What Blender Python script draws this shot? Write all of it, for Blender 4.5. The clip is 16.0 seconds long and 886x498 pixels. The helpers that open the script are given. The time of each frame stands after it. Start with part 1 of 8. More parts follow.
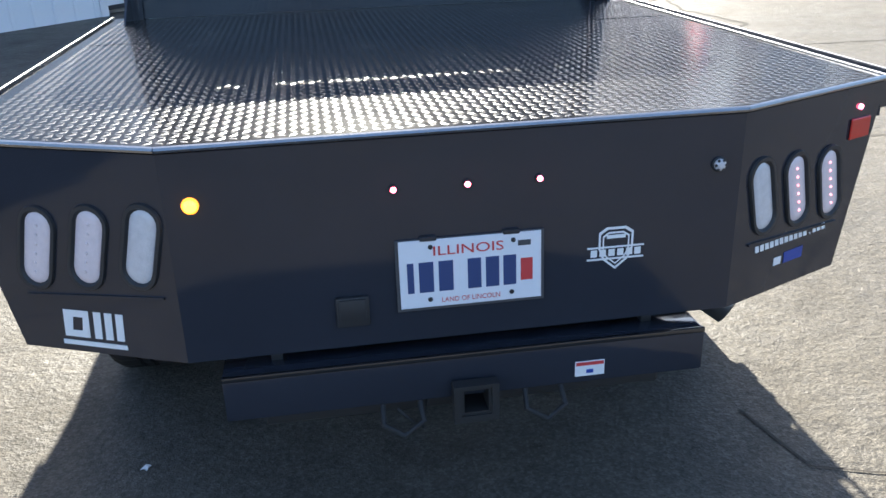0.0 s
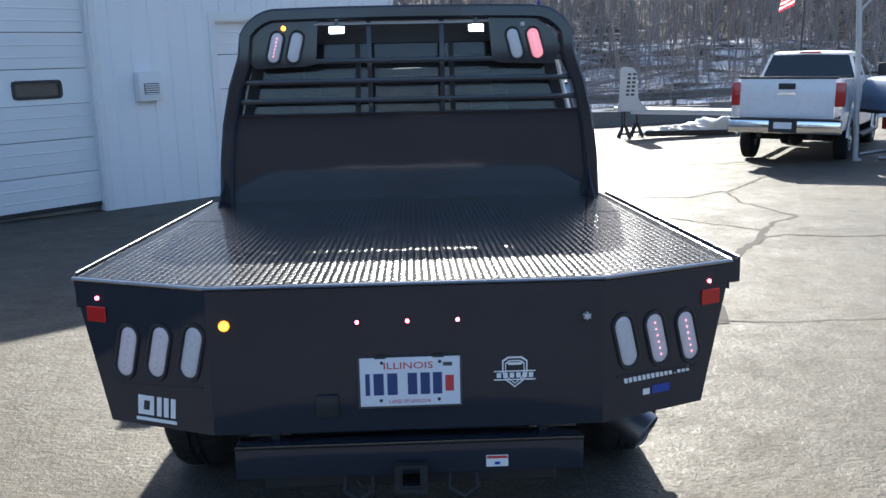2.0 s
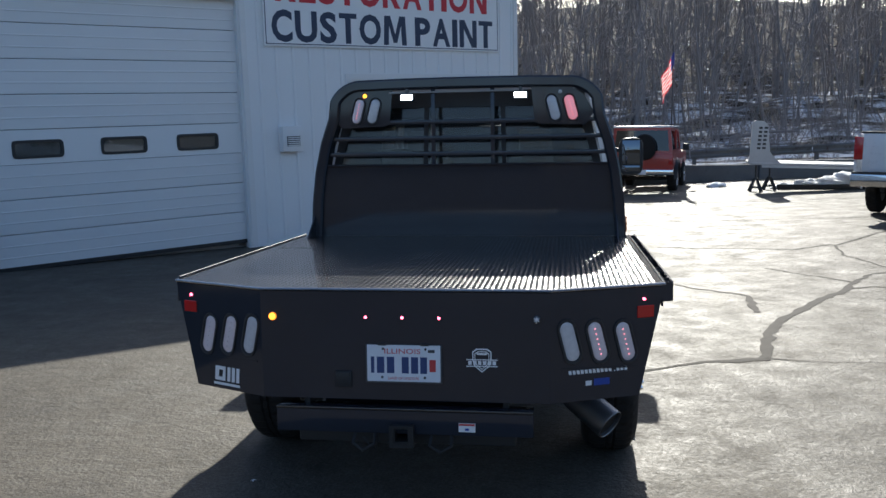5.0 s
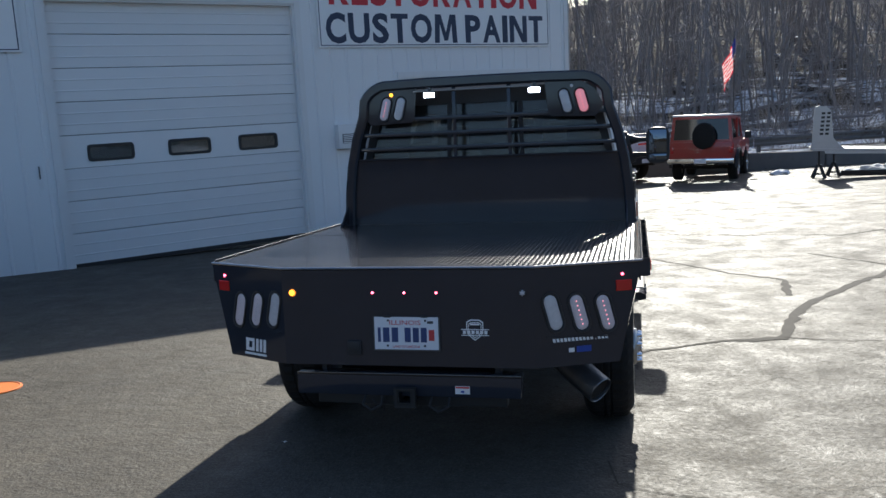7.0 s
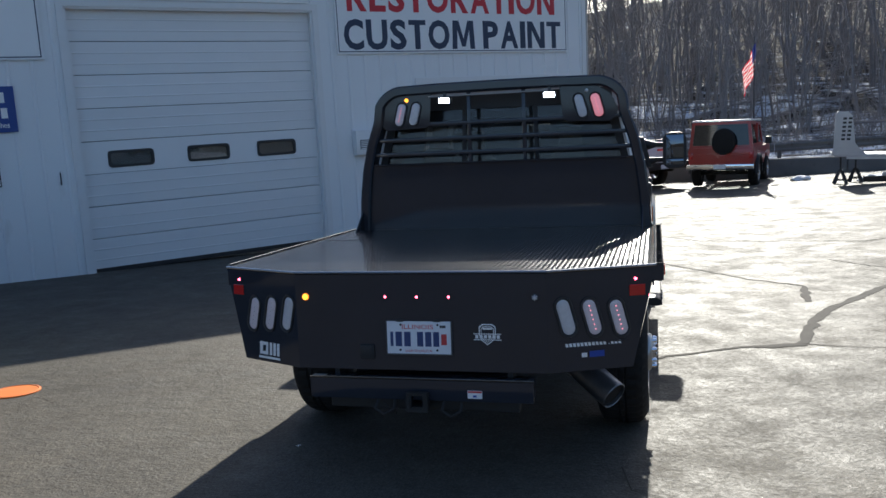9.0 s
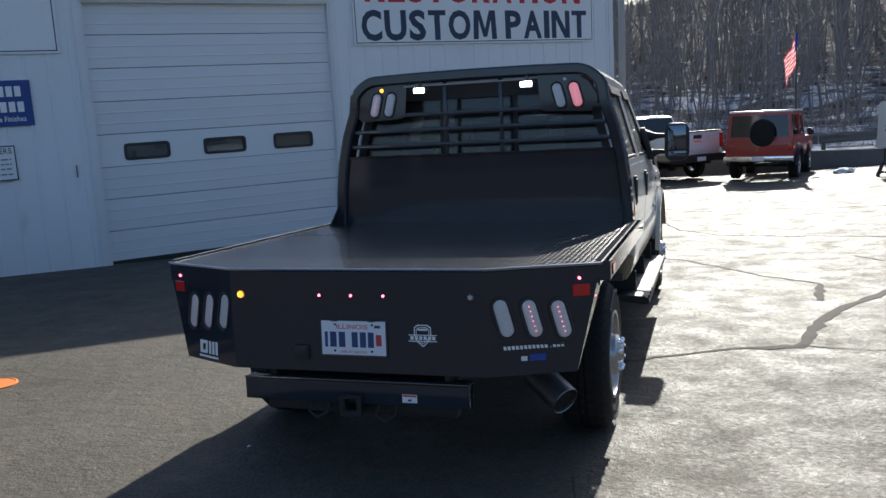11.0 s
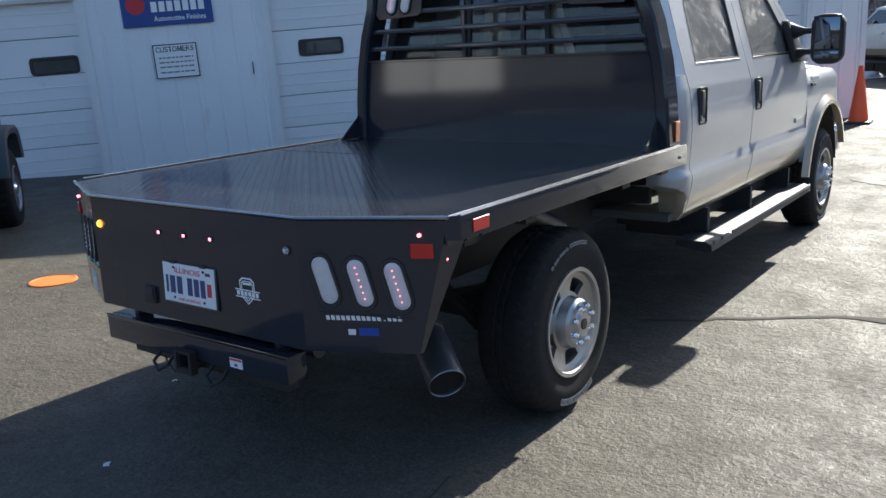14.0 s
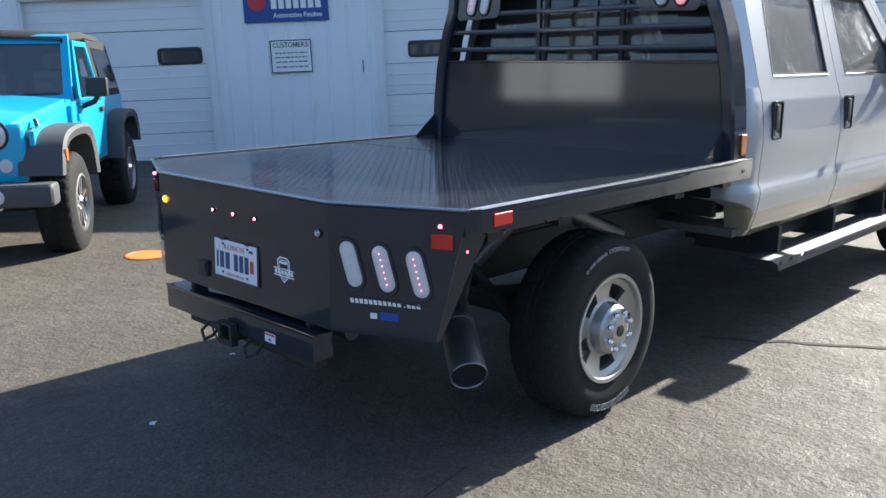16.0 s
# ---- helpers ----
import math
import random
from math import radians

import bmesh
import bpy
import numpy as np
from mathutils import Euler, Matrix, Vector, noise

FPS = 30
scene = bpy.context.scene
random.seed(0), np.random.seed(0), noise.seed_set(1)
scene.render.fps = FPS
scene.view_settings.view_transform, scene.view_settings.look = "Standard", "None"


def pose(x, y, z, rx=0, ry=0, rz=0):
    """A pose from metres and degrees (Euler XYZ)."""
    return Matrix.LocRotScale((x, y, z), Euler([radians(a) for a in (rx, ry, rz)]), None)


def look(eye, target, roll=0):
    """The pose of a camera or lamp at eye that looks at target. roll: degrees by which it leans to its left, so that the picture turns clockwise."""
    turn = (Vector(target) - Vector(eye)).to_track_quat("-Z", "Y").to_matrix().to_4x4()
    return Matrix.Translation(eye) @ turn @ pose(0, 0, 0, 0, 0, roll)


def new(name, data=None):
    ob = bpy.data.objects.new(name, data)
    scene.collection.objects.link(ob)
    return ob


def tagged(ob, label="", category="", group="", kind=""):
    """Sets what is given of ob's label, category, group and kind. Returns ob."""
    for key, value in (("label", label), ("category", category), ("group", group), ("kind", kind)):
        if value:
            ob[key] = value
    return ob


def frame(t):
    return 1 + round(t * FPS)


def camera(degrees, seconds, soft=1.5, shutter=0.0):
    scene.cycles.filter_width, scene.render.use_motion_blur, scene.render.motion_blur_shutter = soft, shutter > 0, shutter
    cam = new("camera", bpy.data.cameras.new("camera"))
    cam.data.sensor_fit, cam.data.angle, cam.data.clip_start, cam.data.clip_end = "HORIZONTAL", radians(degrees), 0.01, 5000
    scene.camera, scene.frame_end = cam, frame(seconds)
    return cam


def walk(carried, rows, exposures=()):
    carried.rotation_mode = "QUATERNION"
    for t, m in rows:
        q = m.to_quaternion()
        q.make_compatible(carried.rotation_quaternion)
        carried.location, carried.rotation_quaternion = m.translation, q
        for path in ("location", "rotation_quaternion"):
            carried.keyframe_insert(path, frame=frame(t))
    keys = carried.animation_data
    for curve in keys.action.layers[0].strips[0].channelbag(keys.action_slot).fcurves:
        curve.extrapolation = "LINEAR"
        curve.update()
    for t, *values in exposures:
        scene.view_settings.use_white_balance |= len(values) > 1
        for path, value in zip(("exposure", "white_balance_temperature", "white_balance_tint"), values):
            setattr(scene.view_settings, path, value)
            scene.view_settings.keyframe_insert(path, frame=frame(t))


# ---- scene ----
cam = camera(55.2, 16.0)
PATH = [
    (0, (0.18, 0.087, 1.674), (0.498, 1.867, 0.819), -1.3),
    (0.5, (0.261, -0.167, 1.719), (0.502, 1.653, 0.927), -1.9),
    (1, (0.403, -0.36, 1.749), (0.613, 1.497, 1.035), -2.0),
    (1.5, (0.452, -0.573, 1.773), (0.626, 1.354, 1.268), -2.4),
    (2, (0.495, -0.774, 1.848), (0.601, 1.17, 1.391), -1.1),
    (2.5, (0.675, -0.942, 1.891), (0.698, 1.032, 1.568), -1.0),
    (3, (0.723, -1.152, 1.895), (0.649, 0.823, 1.586), -1.5),
    (3.5, (0.738, -1.316, 1.899), (0.614, 0.657, 1.592), -1.7),
    (4, (0.898, -1.406, 1.926), (0.72, 0.564, 1.628), -1.9),
    (4.2, (0.943, -1.452, 1.923), (0.762, 0.516, 1.617), -1.5),
    (6.3, (1.371, -1.949, 1.892), (1.022, -0.01, 1.546), -1.7),
    (6.5, (1.415, -1.989, 1.9), (1.057, -0.052, 1.555), -1.7),
    (7, (1.485, -2.015, 1.908), (1.079, -0.087, 1.567), -2.9),
    (7.5, (1.493, -2.015, 1.903), (1.043, -0.095, 1.566), -3.3),
    (8, (1.497, -2.019, 1.904), (1.018, -0.105, 1.576), -3.3),
    (8.5, (1.497, -2.022, 1.904), (1.054, -0.099, 1.579), -3.0),
    (10.8, (1.88, -1.768, 1.859), (1.337, 0.128, 1.529), -3.3),
    (11, (1.947, -1.708, 1.86), (1.389, 0.183, 1.524), -3.3),
    (11.5, (2.088, -1.439, 1.855), (1.46, 0.429, 1.514), -2.8),
    (12, (2.404, -1.254, 1.88), (1.694, 0.587, 1.557), -2.5),
    (12.5, (2.648, -0.981, 1.868), (1.895, 0.842, 1.538), -2.6),
    (13, (2.795, -0.667, 1.837), (1.993, 1.126, 1.46), -2.7),
    (13.5, (3.014, -0.46, 1.807), (2.064, 1.224, 1.294), -2.6),
    (14, (3.101, -0.258, 1.783), (1.969, 1.301, 1.247), -4.4),
    (14.5, (3.172, -0.149, 1.798), (1.99, 1.376, 1.271), -3.4),
    (15, (3.323, -0.093, 1.765), (2.058, 1.366, 1.244), -3.0),
    (15.5, (3.374, -0.103, 1.747), (2.065, 1.319, 1.233), -2.4),
    (16, (3.384, -0.128, 1.738), (2.043, 1.267, 1.231), -2.3),
]
walk(cam, [(t, look(eye, target, roll)) for t, eye, target, roll in PATH], [(0, 2.30, 5800, 10), (1.0, 2.08, 5800, 10), (1.5, 2.02, 5750, 10), (2.0, 1.74, 5650, 10), (2.6, 1.45, 5650, 10), (4.0, 1.02, 5650, 10), (6.5, 0.98, 5650, 10), (7.3, 0.84, 5650, 10), (11.0, 0.90, 5650, 10), (12.2, 0.90, 5650, 10), (13.0, 0.80, 5650, 10), (13.4, 0.92, 5650, 10), (14.2, 1.50, 5650, 10), (16.0, 1.78, 5650, 10)])

# ---- world, sun, exposure ----
SUN_AZ, SUN_EL = radians(3.8), radians(27.2)
SUN = Vector((math.sin(SUN_AZ) * math.cos(SUN_EL), math.cos(SUN_AZ) * math.cos(SUN_EL), math.sin(SUN_EL)))
world = bpy.data.worlds.new("sky")
scene.world = world
world.use_nodes = True
wn, wl = world.node_tree.nodes, world.node_tree.links
sky = wn.new("ShaderNodeTexSky")
sky.sky_type, sky.sun_disc = "NISHITA", False
sky.sun_elevation, sky.sun_rotation = SUN_EL, SUN_AZ
sky.air_density, sky.dust_density, sky.ozone_density = 1.0, 1.6, 1.5
wl.new(sky.outputs[0], wn["Background"].inputs["Color"])
wn["Background"].inputs["Strength"].default_value = 0.081
sun_data = bpy.data.lights.new("sun", "SUN")
sun_data.energy, sun_data.angle, sun_data.color = 5.0, radians(0.55), (1.0, 0.895, 0.70)
sun_lamp = new("sun", sun_data)
sun_lamp.matrix_world = look(SUN * 60, (0, 0, 0))

# ---- materials ----
def nodes_of(name):
    m = bpy.data.materials.new(name)
    m.use_nodes = True
    return m, m.node_tree.nodes, m.node_tree.links, m.node_tree.nodes["Principled BSDF"]


def surf(name, col, rough=0.5, metal=0.0, var=0.12, scale=6.0, fine=0.0, fscale=140.0, bump=0.0, bscale=160.0, bdist=0.002,
         rvar=0.08, coat=0.0, spec=0.5, piece=0.0, dirt=None, dirt_at=0.62, stretch=(1, 1, 1)):
    """Paint, metal, rubber and so on: broad and fine variation of colour and gloss, relief, and patches of dirt."""
    m, n, l, b = nodes_of(name)
    tc, mp = n.new("ShaderNodeTexCoord"), n.new("ShaderNodeMapping")
    mp.inputs["Scale"].default_value = stretch
    l.new(tc.outputs["Object"], mp.inputs["Vector"])
    def noise_tex(s, detail=5.0):
        t = n.new("ShaderNodeTexNoise")
        t.inputs["Scale"].default_value, t.inputs["Detail"].default_value, t.inputs["Roughness"].default_value = s, detail, 0.62
        l.new(mp.outputs[0], t.inputs["Vector"])
        return t
    def mixed(a, bcol, fac):
        x = n.new("ShaderNodeMix")
        x.data_type = "RGBA"
        l.new(fac, x.inputs[0])
        for s, v in ((6, a), (7, bcol)):
            if isinstance(v, tuple):
                x.inputs[s].default_value = (*v, 1)
            else:
                l.new(v, x.inputs[s])
        return x.outputs[2]
    broad = noise_tex(scale)
    lo, hi = tuple(c * (1 - var) for c in col), tuple(min(1, c * (1 + var)) for c in col)
    out = mixed(lo, hi, broad.outputs["Fac"])
    if fine:
        ft = noise_tex(fscale, 2.0)
        hs = n.new("ShaderNodeHueSaturation")
        mr = n.new("ShaderNodeMapRange")
        mr.inputs[1].default_value, mr.inputs[2].default_value = 0.3, 0.7
        mr.inputs[3].default_value, mr.inputs[4].default_value = 1 - fine, 1 + fine
        l.new(ft.outputs["Fac"], mr.inputs[0]), l.new(mr.outputs[0], hs.inputs["Value"]), l.new(out, hs.inputs["Color"])
        out = hs.outputs[0]
    if piece:
        oi, hs, mr = n.new("ShaderNodeObjectInfo"), n.new("ShaderNodeHueSaturation"), n.new("ShaderNodeMapRange")
        mr.inputs[3].default_value, mr.inputs[4].default_value = 1 - piece, 1 + piece
        l.new(oi.outputs["Random"], mr.inputs[0]), l.new(mr.outputs[0], hs.inputs["Value"]), l.new(out, hs.inputs["Color"])
        out = hs.outputs[0]
    if dirt:
        dt, mr = noise_tex(scale * 2.3, 8.0), n.new("ShaderNodeMapRange")
        mr.inputs[1].default_value, mr.inputs[2].default_value = dirt_at, dirt_at + 0.16
        l.new(dt.outputs["Fac"], mr.inputs[0])
        out = mixed(out, dirt, mr.outputs[0])
    l.new(out, b.inputs["Base Color"])
    rr = n.new("ShaderNodeMapRange")
    rr.inputs[3].default_value, rr.inputs[4].default_value = max(0.02, rough - rvar), min(1, rough + rvar)
    l.new(noise_tex(scale * 4).outputs["Fac"], rr.inputs[0]), l.new(rr.outputs[0], b.inputs["Roughness"])
    b.inputs["Metallic"].default_value, b.inputs["Coat Weight"].default_value = metal, coat
    b.inputs["Coat Roughness"].default_value, b.inputs["Specular IOR Level"].default_value = 0.06, spec
    if bump:
        bp = n.new("ShaderNodeBump")
        bp.inputs["Strength"].default_value, bp.inputs["Distance"].default_value = bump, bdist
        l.new(noise_tex(bscale, 3.0).outputs["Fac"], bp.inputs["Height"]), l.new(bp.outputs[0], b.inputs["Normal"])
    return m


def glow(name, col, strength, base=None):
    m, n, l, b = nodes_of(name)
    b.inputs["Base Color"].default_value = (*(base or col), 1)
    b.inputs["Emission Color"].default_value, b.inputs["Emission Strength"].default_value = (*col, 1), strength
    b.inputs["Roughness"].default_value = 0.15
    return m


def glass(name, tint=(0.9, 0.95, 0.95), rough=0.0):
    m, n, l, b = nodes_of(name)
    b.inputs["Base Color"].default_value, b.inputs["Roughness"].default_value = (*tint, 1), rough
    b.inputs["Transmission Weight"].default_value, b.inputs["IOR"].default_value = 1.0, 1.45
    return m


def pane_glass(name, tint, gloss=0.0, dust=0.0):
    """Thin glazing: clear straight through, with a gloss that grows towards the edge-on view, and a film of road dust."""
    m, n, l, b = nodes_of(name)
    tr, gl, mx, fr = n.new("ShaderNodeBsdfTransparent"), n.new("ShaderNodeBsdfGlossy"), n.new("ShaderNodeMixShader"), n.new("ShaderNodeFresnel")
    tr.inputs[0].default_value, gl.inputs["Roughness"].default_value = (*tint, 1), 0.01
    fr.inputs[0].default_value = 1.5
    ad = n.new("ShaderNodeMath")
    ad.operation, ad.inputs[1].default_value, ad.use_clamp = "ADD", gloss, True
    l.new(fr.outputs[0], ad.inputs[0])
    l.new(ad.outputs[0], mx.inputs[0]), l.new(tr.outputs[0], mx.inputs[1]), l.new(gl.outputs[0], mx.inputs[2])
    out = mx.outputs[0]
    if dust:
        tc, nt, mr, df, md = n.new("ShaderNodeTexCoord"), n.new("ShaderNodeTexNoise"), n.new("ShaderNodeMapRange"), n.new("ShaderNodeBsdfDiffuse"), n.new("ShaderNodeMixShader")
        nt.inputs["Scale"].default_value, nt.inputs["Detail"].default_value = 1.1, 3.0
        mr.inputs[1].default_value, mr.inputs[2].default_value = 0.3, 0.7
        mr.inputs[3].default_value, mr.inputs[4].default_value = dust * 0.75, dust * 1.25
        df.inputs[0].default_value = (0.50, 0.49, 0.46, 1)
        l.new(tc.outputs["Object"], nt.inputs["Vector"]), l.new(nt.outputs["Fac"], mr.inputs[0]), l.new(mr.outputs[0], md.inputs[0])
        l.new(out, md.inputs[1]), l.new(df.outputs[0], md.inputs[2])
        out = md.outputs[0]
    l.new(out, n["Material Output"].inputs["Surface"])
    return m


def thin_cloth(name, col):
    """Cloth that lets half of the light through."""
    m, n, l, b = nodes_of(name)
    d, t, mx, tc, nt, mr = (n.new("ShaderNode" + k) for k in ("BsdfDiffuse", "BsdfTranslucent", "MixShader", "TexCoord", "TexNoise", "MapRange"))
    d.inputs[0].default_value, t.inputs[0].default_value = (*col, 1), (*col, 1)
    nt.inputs["Scale"].default_value = 9.0
    mr.inputs[3].default_value, mr.inputs[4].default_value = 0.45, 0.75
    l.new(tc.outputs["Object"], nt.inputs["Vector"]), l.new(nt.outputs["Fac"], mr.inputs[0]), l.new(mr.outputs[0], mx.inputs[0])
    l.new(d.outputs[0], mx.inputs[1]), l.new(t.outputs[0], mx.inputs[2]), l.new(mx.outputs[0], n["Material Output"].inputs["Surface"])
    return m


def asphalt_material():
    m, n, l, b = nodes_of("asphalt")
    tc = n.new("ShaderNodeTexCoord")
    def nz(s, d=4.0, r=0.6):
        t = n.new("ShaderNodeTexNoise")
        t.inputs["Scale"].default_value, t.inputs["Detail"].default_value, t.inputs["Roughness"].default_value = s, d, r
        l.new(tc.outputs["Object"], t.inputs["Vector"])
        return t.outputs["Fac"]
    def ramp(fac, stops):
        r = n.new("ShaderNodeValToRGB")
        e = r.color_ramp.elements
        while len(e) < len(stops):
            e.new(0.5)
        for el, (p, c) in zip(e, stops):
            el.position, el.color = p, (*c, 1)
        l.new(fac, r.inputs[0])
        return r.outputs[0]
    def mix(kind, fac, a, c):
        x = n.new("ShaderNodeMix")
        x.data_type, x.blend_type = "RGBA", kind
        if isinstance(fac, float):
            x.inputs[0].default_value = fac
        else:
            l.new(fac, x.inputs[0])
        l.new(a, x.inputs[6]), l.new(c, x.inputs[7])
        return x.outputs[2]
    vo = n.new("ShaderNodeTexVoronoi")
    vo.inputs["Scale"].default_value = 135.0
    l.new(tc.outputs["Object"], vo.inputs["Vector"])
    sep = n.new("ShaderNodeSeparateColor")
    l.new(vo.outputs["Color"], sep.inputs[0])
    stone = ramp(sep.outputs[0], [(0.0, (0.048, 0.043, 0.035)), (0.3, (0.078, 0.070, 0.057)), (0.65, (0.110, 0.098, 0.080)), (1.0, (0.20, 0.181, 0.149))])
    binder = ramp(nz(60.0), [(0.35, (0.062, 0.055, 0.045)), (0.65, (0.106, 0.094, 0.077))])
    base = mix("MIX", 0.34, binder, stone)
    mottle = ramp(nz(11.0, 5.0, 0.7), [(0.35, (0.88, 0.88, 0.88)), (0.62, (1.13, 1.12, 1.10))])
    base = mix("MULTIPLY", 0.9, base, mottle)
    grit = ramp(nz(34.0, 3.0, 0.6), [(0.36, (0.87, 0.865, 0.86)), (0.60, (1.12, 1.115, 1.10))])
    base = mix("MULTIPLY", 0.65, base, grit)
    broad = ramp(nz(0.45, 6.0, 0.65), [(0.30, (0.74, 0.74, 0.75)), (0.55, (1.0, 1.0, 1.0)), (0.75, (1.18, 1.15, 1.08))])
    base = mix("MULTIPLY", 1.0, base, broad)
    stain = ramp(nz(2.1, 7.0, 0.7), [(0.56, (1, 1, 1)), (0.72, (0.66, 0.65, 0.64))])
    base = mix("MULTIPLY", 0.8, base, stain)
    l.new(base, b.inputs["Base Color"])
    rr = n.new("ShaderNodeMapRange")
    rr.inputs[1].default_value, rr.inputs[2].default_value = 0.34, 0.66
    rr.inputs[3].default_value, rr.inputs[4].default_value = 0.46, 0.90
    both = n.new("ShaderNodeMath")
    both.operation = "MULTIPLY_ADD"
    both.inputs[1].default_value = 0.5
    half = n.new("ShaderNodeMath")
    half.operation, half.inputs[1].default_value = "MULTIPLY", 0.5
    l.new(nz(2.6, 7.0, 0.66), half.inputs[0]), l.new(nz(34.0, 5.0, 0.65), both.inputs[0]), l.new(half.outputs[0], both.inputs[2])
    l.new(both.outputs[0], rr.inputs[0]), l.new(rr.outputs[0], b.inputs["Roughness"])
    b.inputs["Specular IOR Level"].default_value = 0.18
    b1, b2, b3 = n.new("ShaderNodeBump"), n.new("ShaderNodeBump"), n.new("ShaderNodeBump")
    b3.inputs["Strength"].default_value, b3.inputs["Distance"].default_value = 0.52, 0.012
    b1.inputs["Strength"].default_value, b1.inputs["Distance"].default_value = 0.32, 0.004
    b2.inputs["Strength"].default_value, b2.inputs["Distance"].default_value = 0.5, 0.03
    l.new(vo.outputs["Distance"], b1.inputs["Height"]), l.new(nz(7.0, 5.0), b2.inputs["Height"])
    l.new(nz(42.0, 3.0, 0.6), b3.inputs["Height"]), l.new(b2.outputs[0], b3.inputs["Normal"])
    l.new(b3.outputs[0], b1.inputs["Normal"]), l.new(b1.outputs[0], b.inputs["Normal"])
    return m


def hill_material():
    m, n, l, b = nodes_of("leaf_litter_and_snow")
    tc = n.new("ShaderNodeTexCoord")
    t1, t2 = n.new("ShaderNodeTexNoise"), n.new("ShaderNodeTexNoise")
    flat = n.new("ShaderNodeMapping")
    flat.inputs["Scale"].default_value = (0.45, 1.0, 2.2)
    l.new(tc.outputs["Object"], flat.inputs["Vector"])
    for t, s in ((t1, 0.62), (t2, 5.0)):
        t.inputs["Scale"].default_value, t.inputs["Detail"].default_value = s, 9.0
        t.inputs["Roughness"].default_value = 0.74
        l.new(flat.outputs[0], t.inputs["Vector"])
    r1, r2, mx = n.new("ShaderNodeValToRGB"), n.new("ShaderNodeValToRGB"), n.new("ShaderNodeMix")
    r1.color_ramp.elements[0].position, r1.color_ramp.elements[1].position = 0.465, 0.54
    r2.color_ramp.elements[0].color, r2.color_ramp.elements[1].color = (0.022, 0.019, 0.017, 1), (0.075, 0.064, 0.055, 1)
    mx.data_type = "RGBA"
    mx.inputs[7].default_value = (0.66, 0.68, 0.72, 1)
    xyz, fall, less = n.new("ShaderNodeSeparateXYZ"), n.new("ShaderNodeMapRange"), n.new("ShaderNodeMath")
    fall.inputs[1].default_value, fall.inputs[2].default_value, fall.inputs[4].default_value = 46.0, 76.0, 0.10
    less.operation = "SUBTRACT"
    l.new(tc.outputs["Object"], xyz.inputs[0]), l.new(xyz.outputs[1], fall.inputs[0])
    l.new(t1.outputs["Fac"], less.inputs[0]), l.new(fall.outputs[0], less.inputs[1])
    l.new(less.outputs[0], r1.inputs[0]), l.new(t2.outputs["Fac"], r2.inputs[0])
    l.new(r1.outputs[0], mx.inputs[0]), l.new(r2.outputs[0], mx.inputs[6]), l.new(mx.outputs[2], b.inputs["Base Color"])
    b.inputs["Roughness"].default_value, b.inputs["Specular IOR Level"].default_value = 0.95, 0.05
    bp = n.new("ShaderNodeBump")
    bp.inputs["Strength"].default_value, bp.inputs["Distance"].default_value = 0.7, 0.15
    l.new(t2.outputs["Fac"], bp.inputs["Height"]), l.new(bp.outputs[0], b.inputs["Normal"])
    return m


ASPHALT, HILL = asphalt_material(), hill_material()
TAR = surf("crack_sealer", (0.056, 0.050, 0.043), 0.85, var=0.25, bump=0.5, bscale=60, spec=0.12)
BLACK = surf("black_powder_coat", (0.026, 0.029, 0.038), 0.06, var=0.2, scale=2.5, bump=0.03, bscale=300, bdist=0.0004, rvar=0.03, coat=0.10, spec=0.42, dirt=(0.03, 0.030, 0.032), dirt_at=0.66)
# pale metal that carries the sun glint along worn black edges
GLINTEDGE = surf("worn_edge_glint", (0.30, 0.30, 0.305), 0.20, 0.8, var=0.3, scale=9, rvar=0.06)
GLOSSBLACK = surf("glossy_black_edge", (0.014, 0.014, 0.015), 0.07, var=0.2, scale=5, rvar=0.03, coat=1.0)
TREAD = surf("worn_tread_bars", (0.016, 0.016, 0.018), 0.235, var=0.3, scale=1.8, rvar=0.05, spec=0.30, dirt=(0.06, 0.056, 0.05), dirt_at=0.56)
DECKBLACK = surf("black_deck_paint", (0.014, 0.0145, 0.018), 0.12, var=0.25, scale=1.8, bump=0.06, bscale=260, bdist=0.0005, rvar=0.03, spec=0.4, dirt=(0.04, 0.038, 0.035), dirt_at=0.60)
CHASSIS = surf("chassis_black", (0.018, 0.017, 0.016), 0.65, var=0.4, scale=9, bump=0.3)
SILVER = surf("silver_white_car_paint", (0.43, 0.44, 0.455), 0.33, 0.30, var=0.03, scale=2, rvar=0.04, coat=0.4)
BEIGE = surf("beige_car_paint", (0.36, 0.30, 0.21), 0.30, 0.25, var=0.06, scale=2, rvar=0.04, coat=0.6)
WHITEPAINT = surf("white_car_paint", (0.72, 0.72, 0.73), 0.28, var=0.04, scale=2, rvar=0.04, coat=0.6)
REDPAINT = surf("red_car_paint", (0.33, 0.024, 0.018), 0.32, var=0.10, scale=2, coat=0.5)
BLUEPAINT = surf("bright_blue_car_paint", (0.025, 0.36, 0.60), 0.30, var=0.05, scale=2, rvar=0.04, coat=0.6)
DARKBLUE = surf("dark_blue_car_paint", (0.05, 0.09, 0.16), 0.3, var=0.05, coat=0.6)
RUBBER = surf("tyre_rubber", (0.014, 0.0135, 0.013), 0.82, var=0.3, scale=14, fine=0.2, bump=0.25, bscale=240, dirt=(0.045, 0.041, 0.035), dirt_at=0.6, spec=0.3)
WORNWHITE = surf("worn_white_rubber", (0.34, 0.33, 0.31), 0.8, var=0.25, scale=40)
PLASTIC = surf("black_plastic", (0.022, 0.022, 0.023), 0.55, var=0.2, bump=0.15, bscale=600, bdist=0.0005)
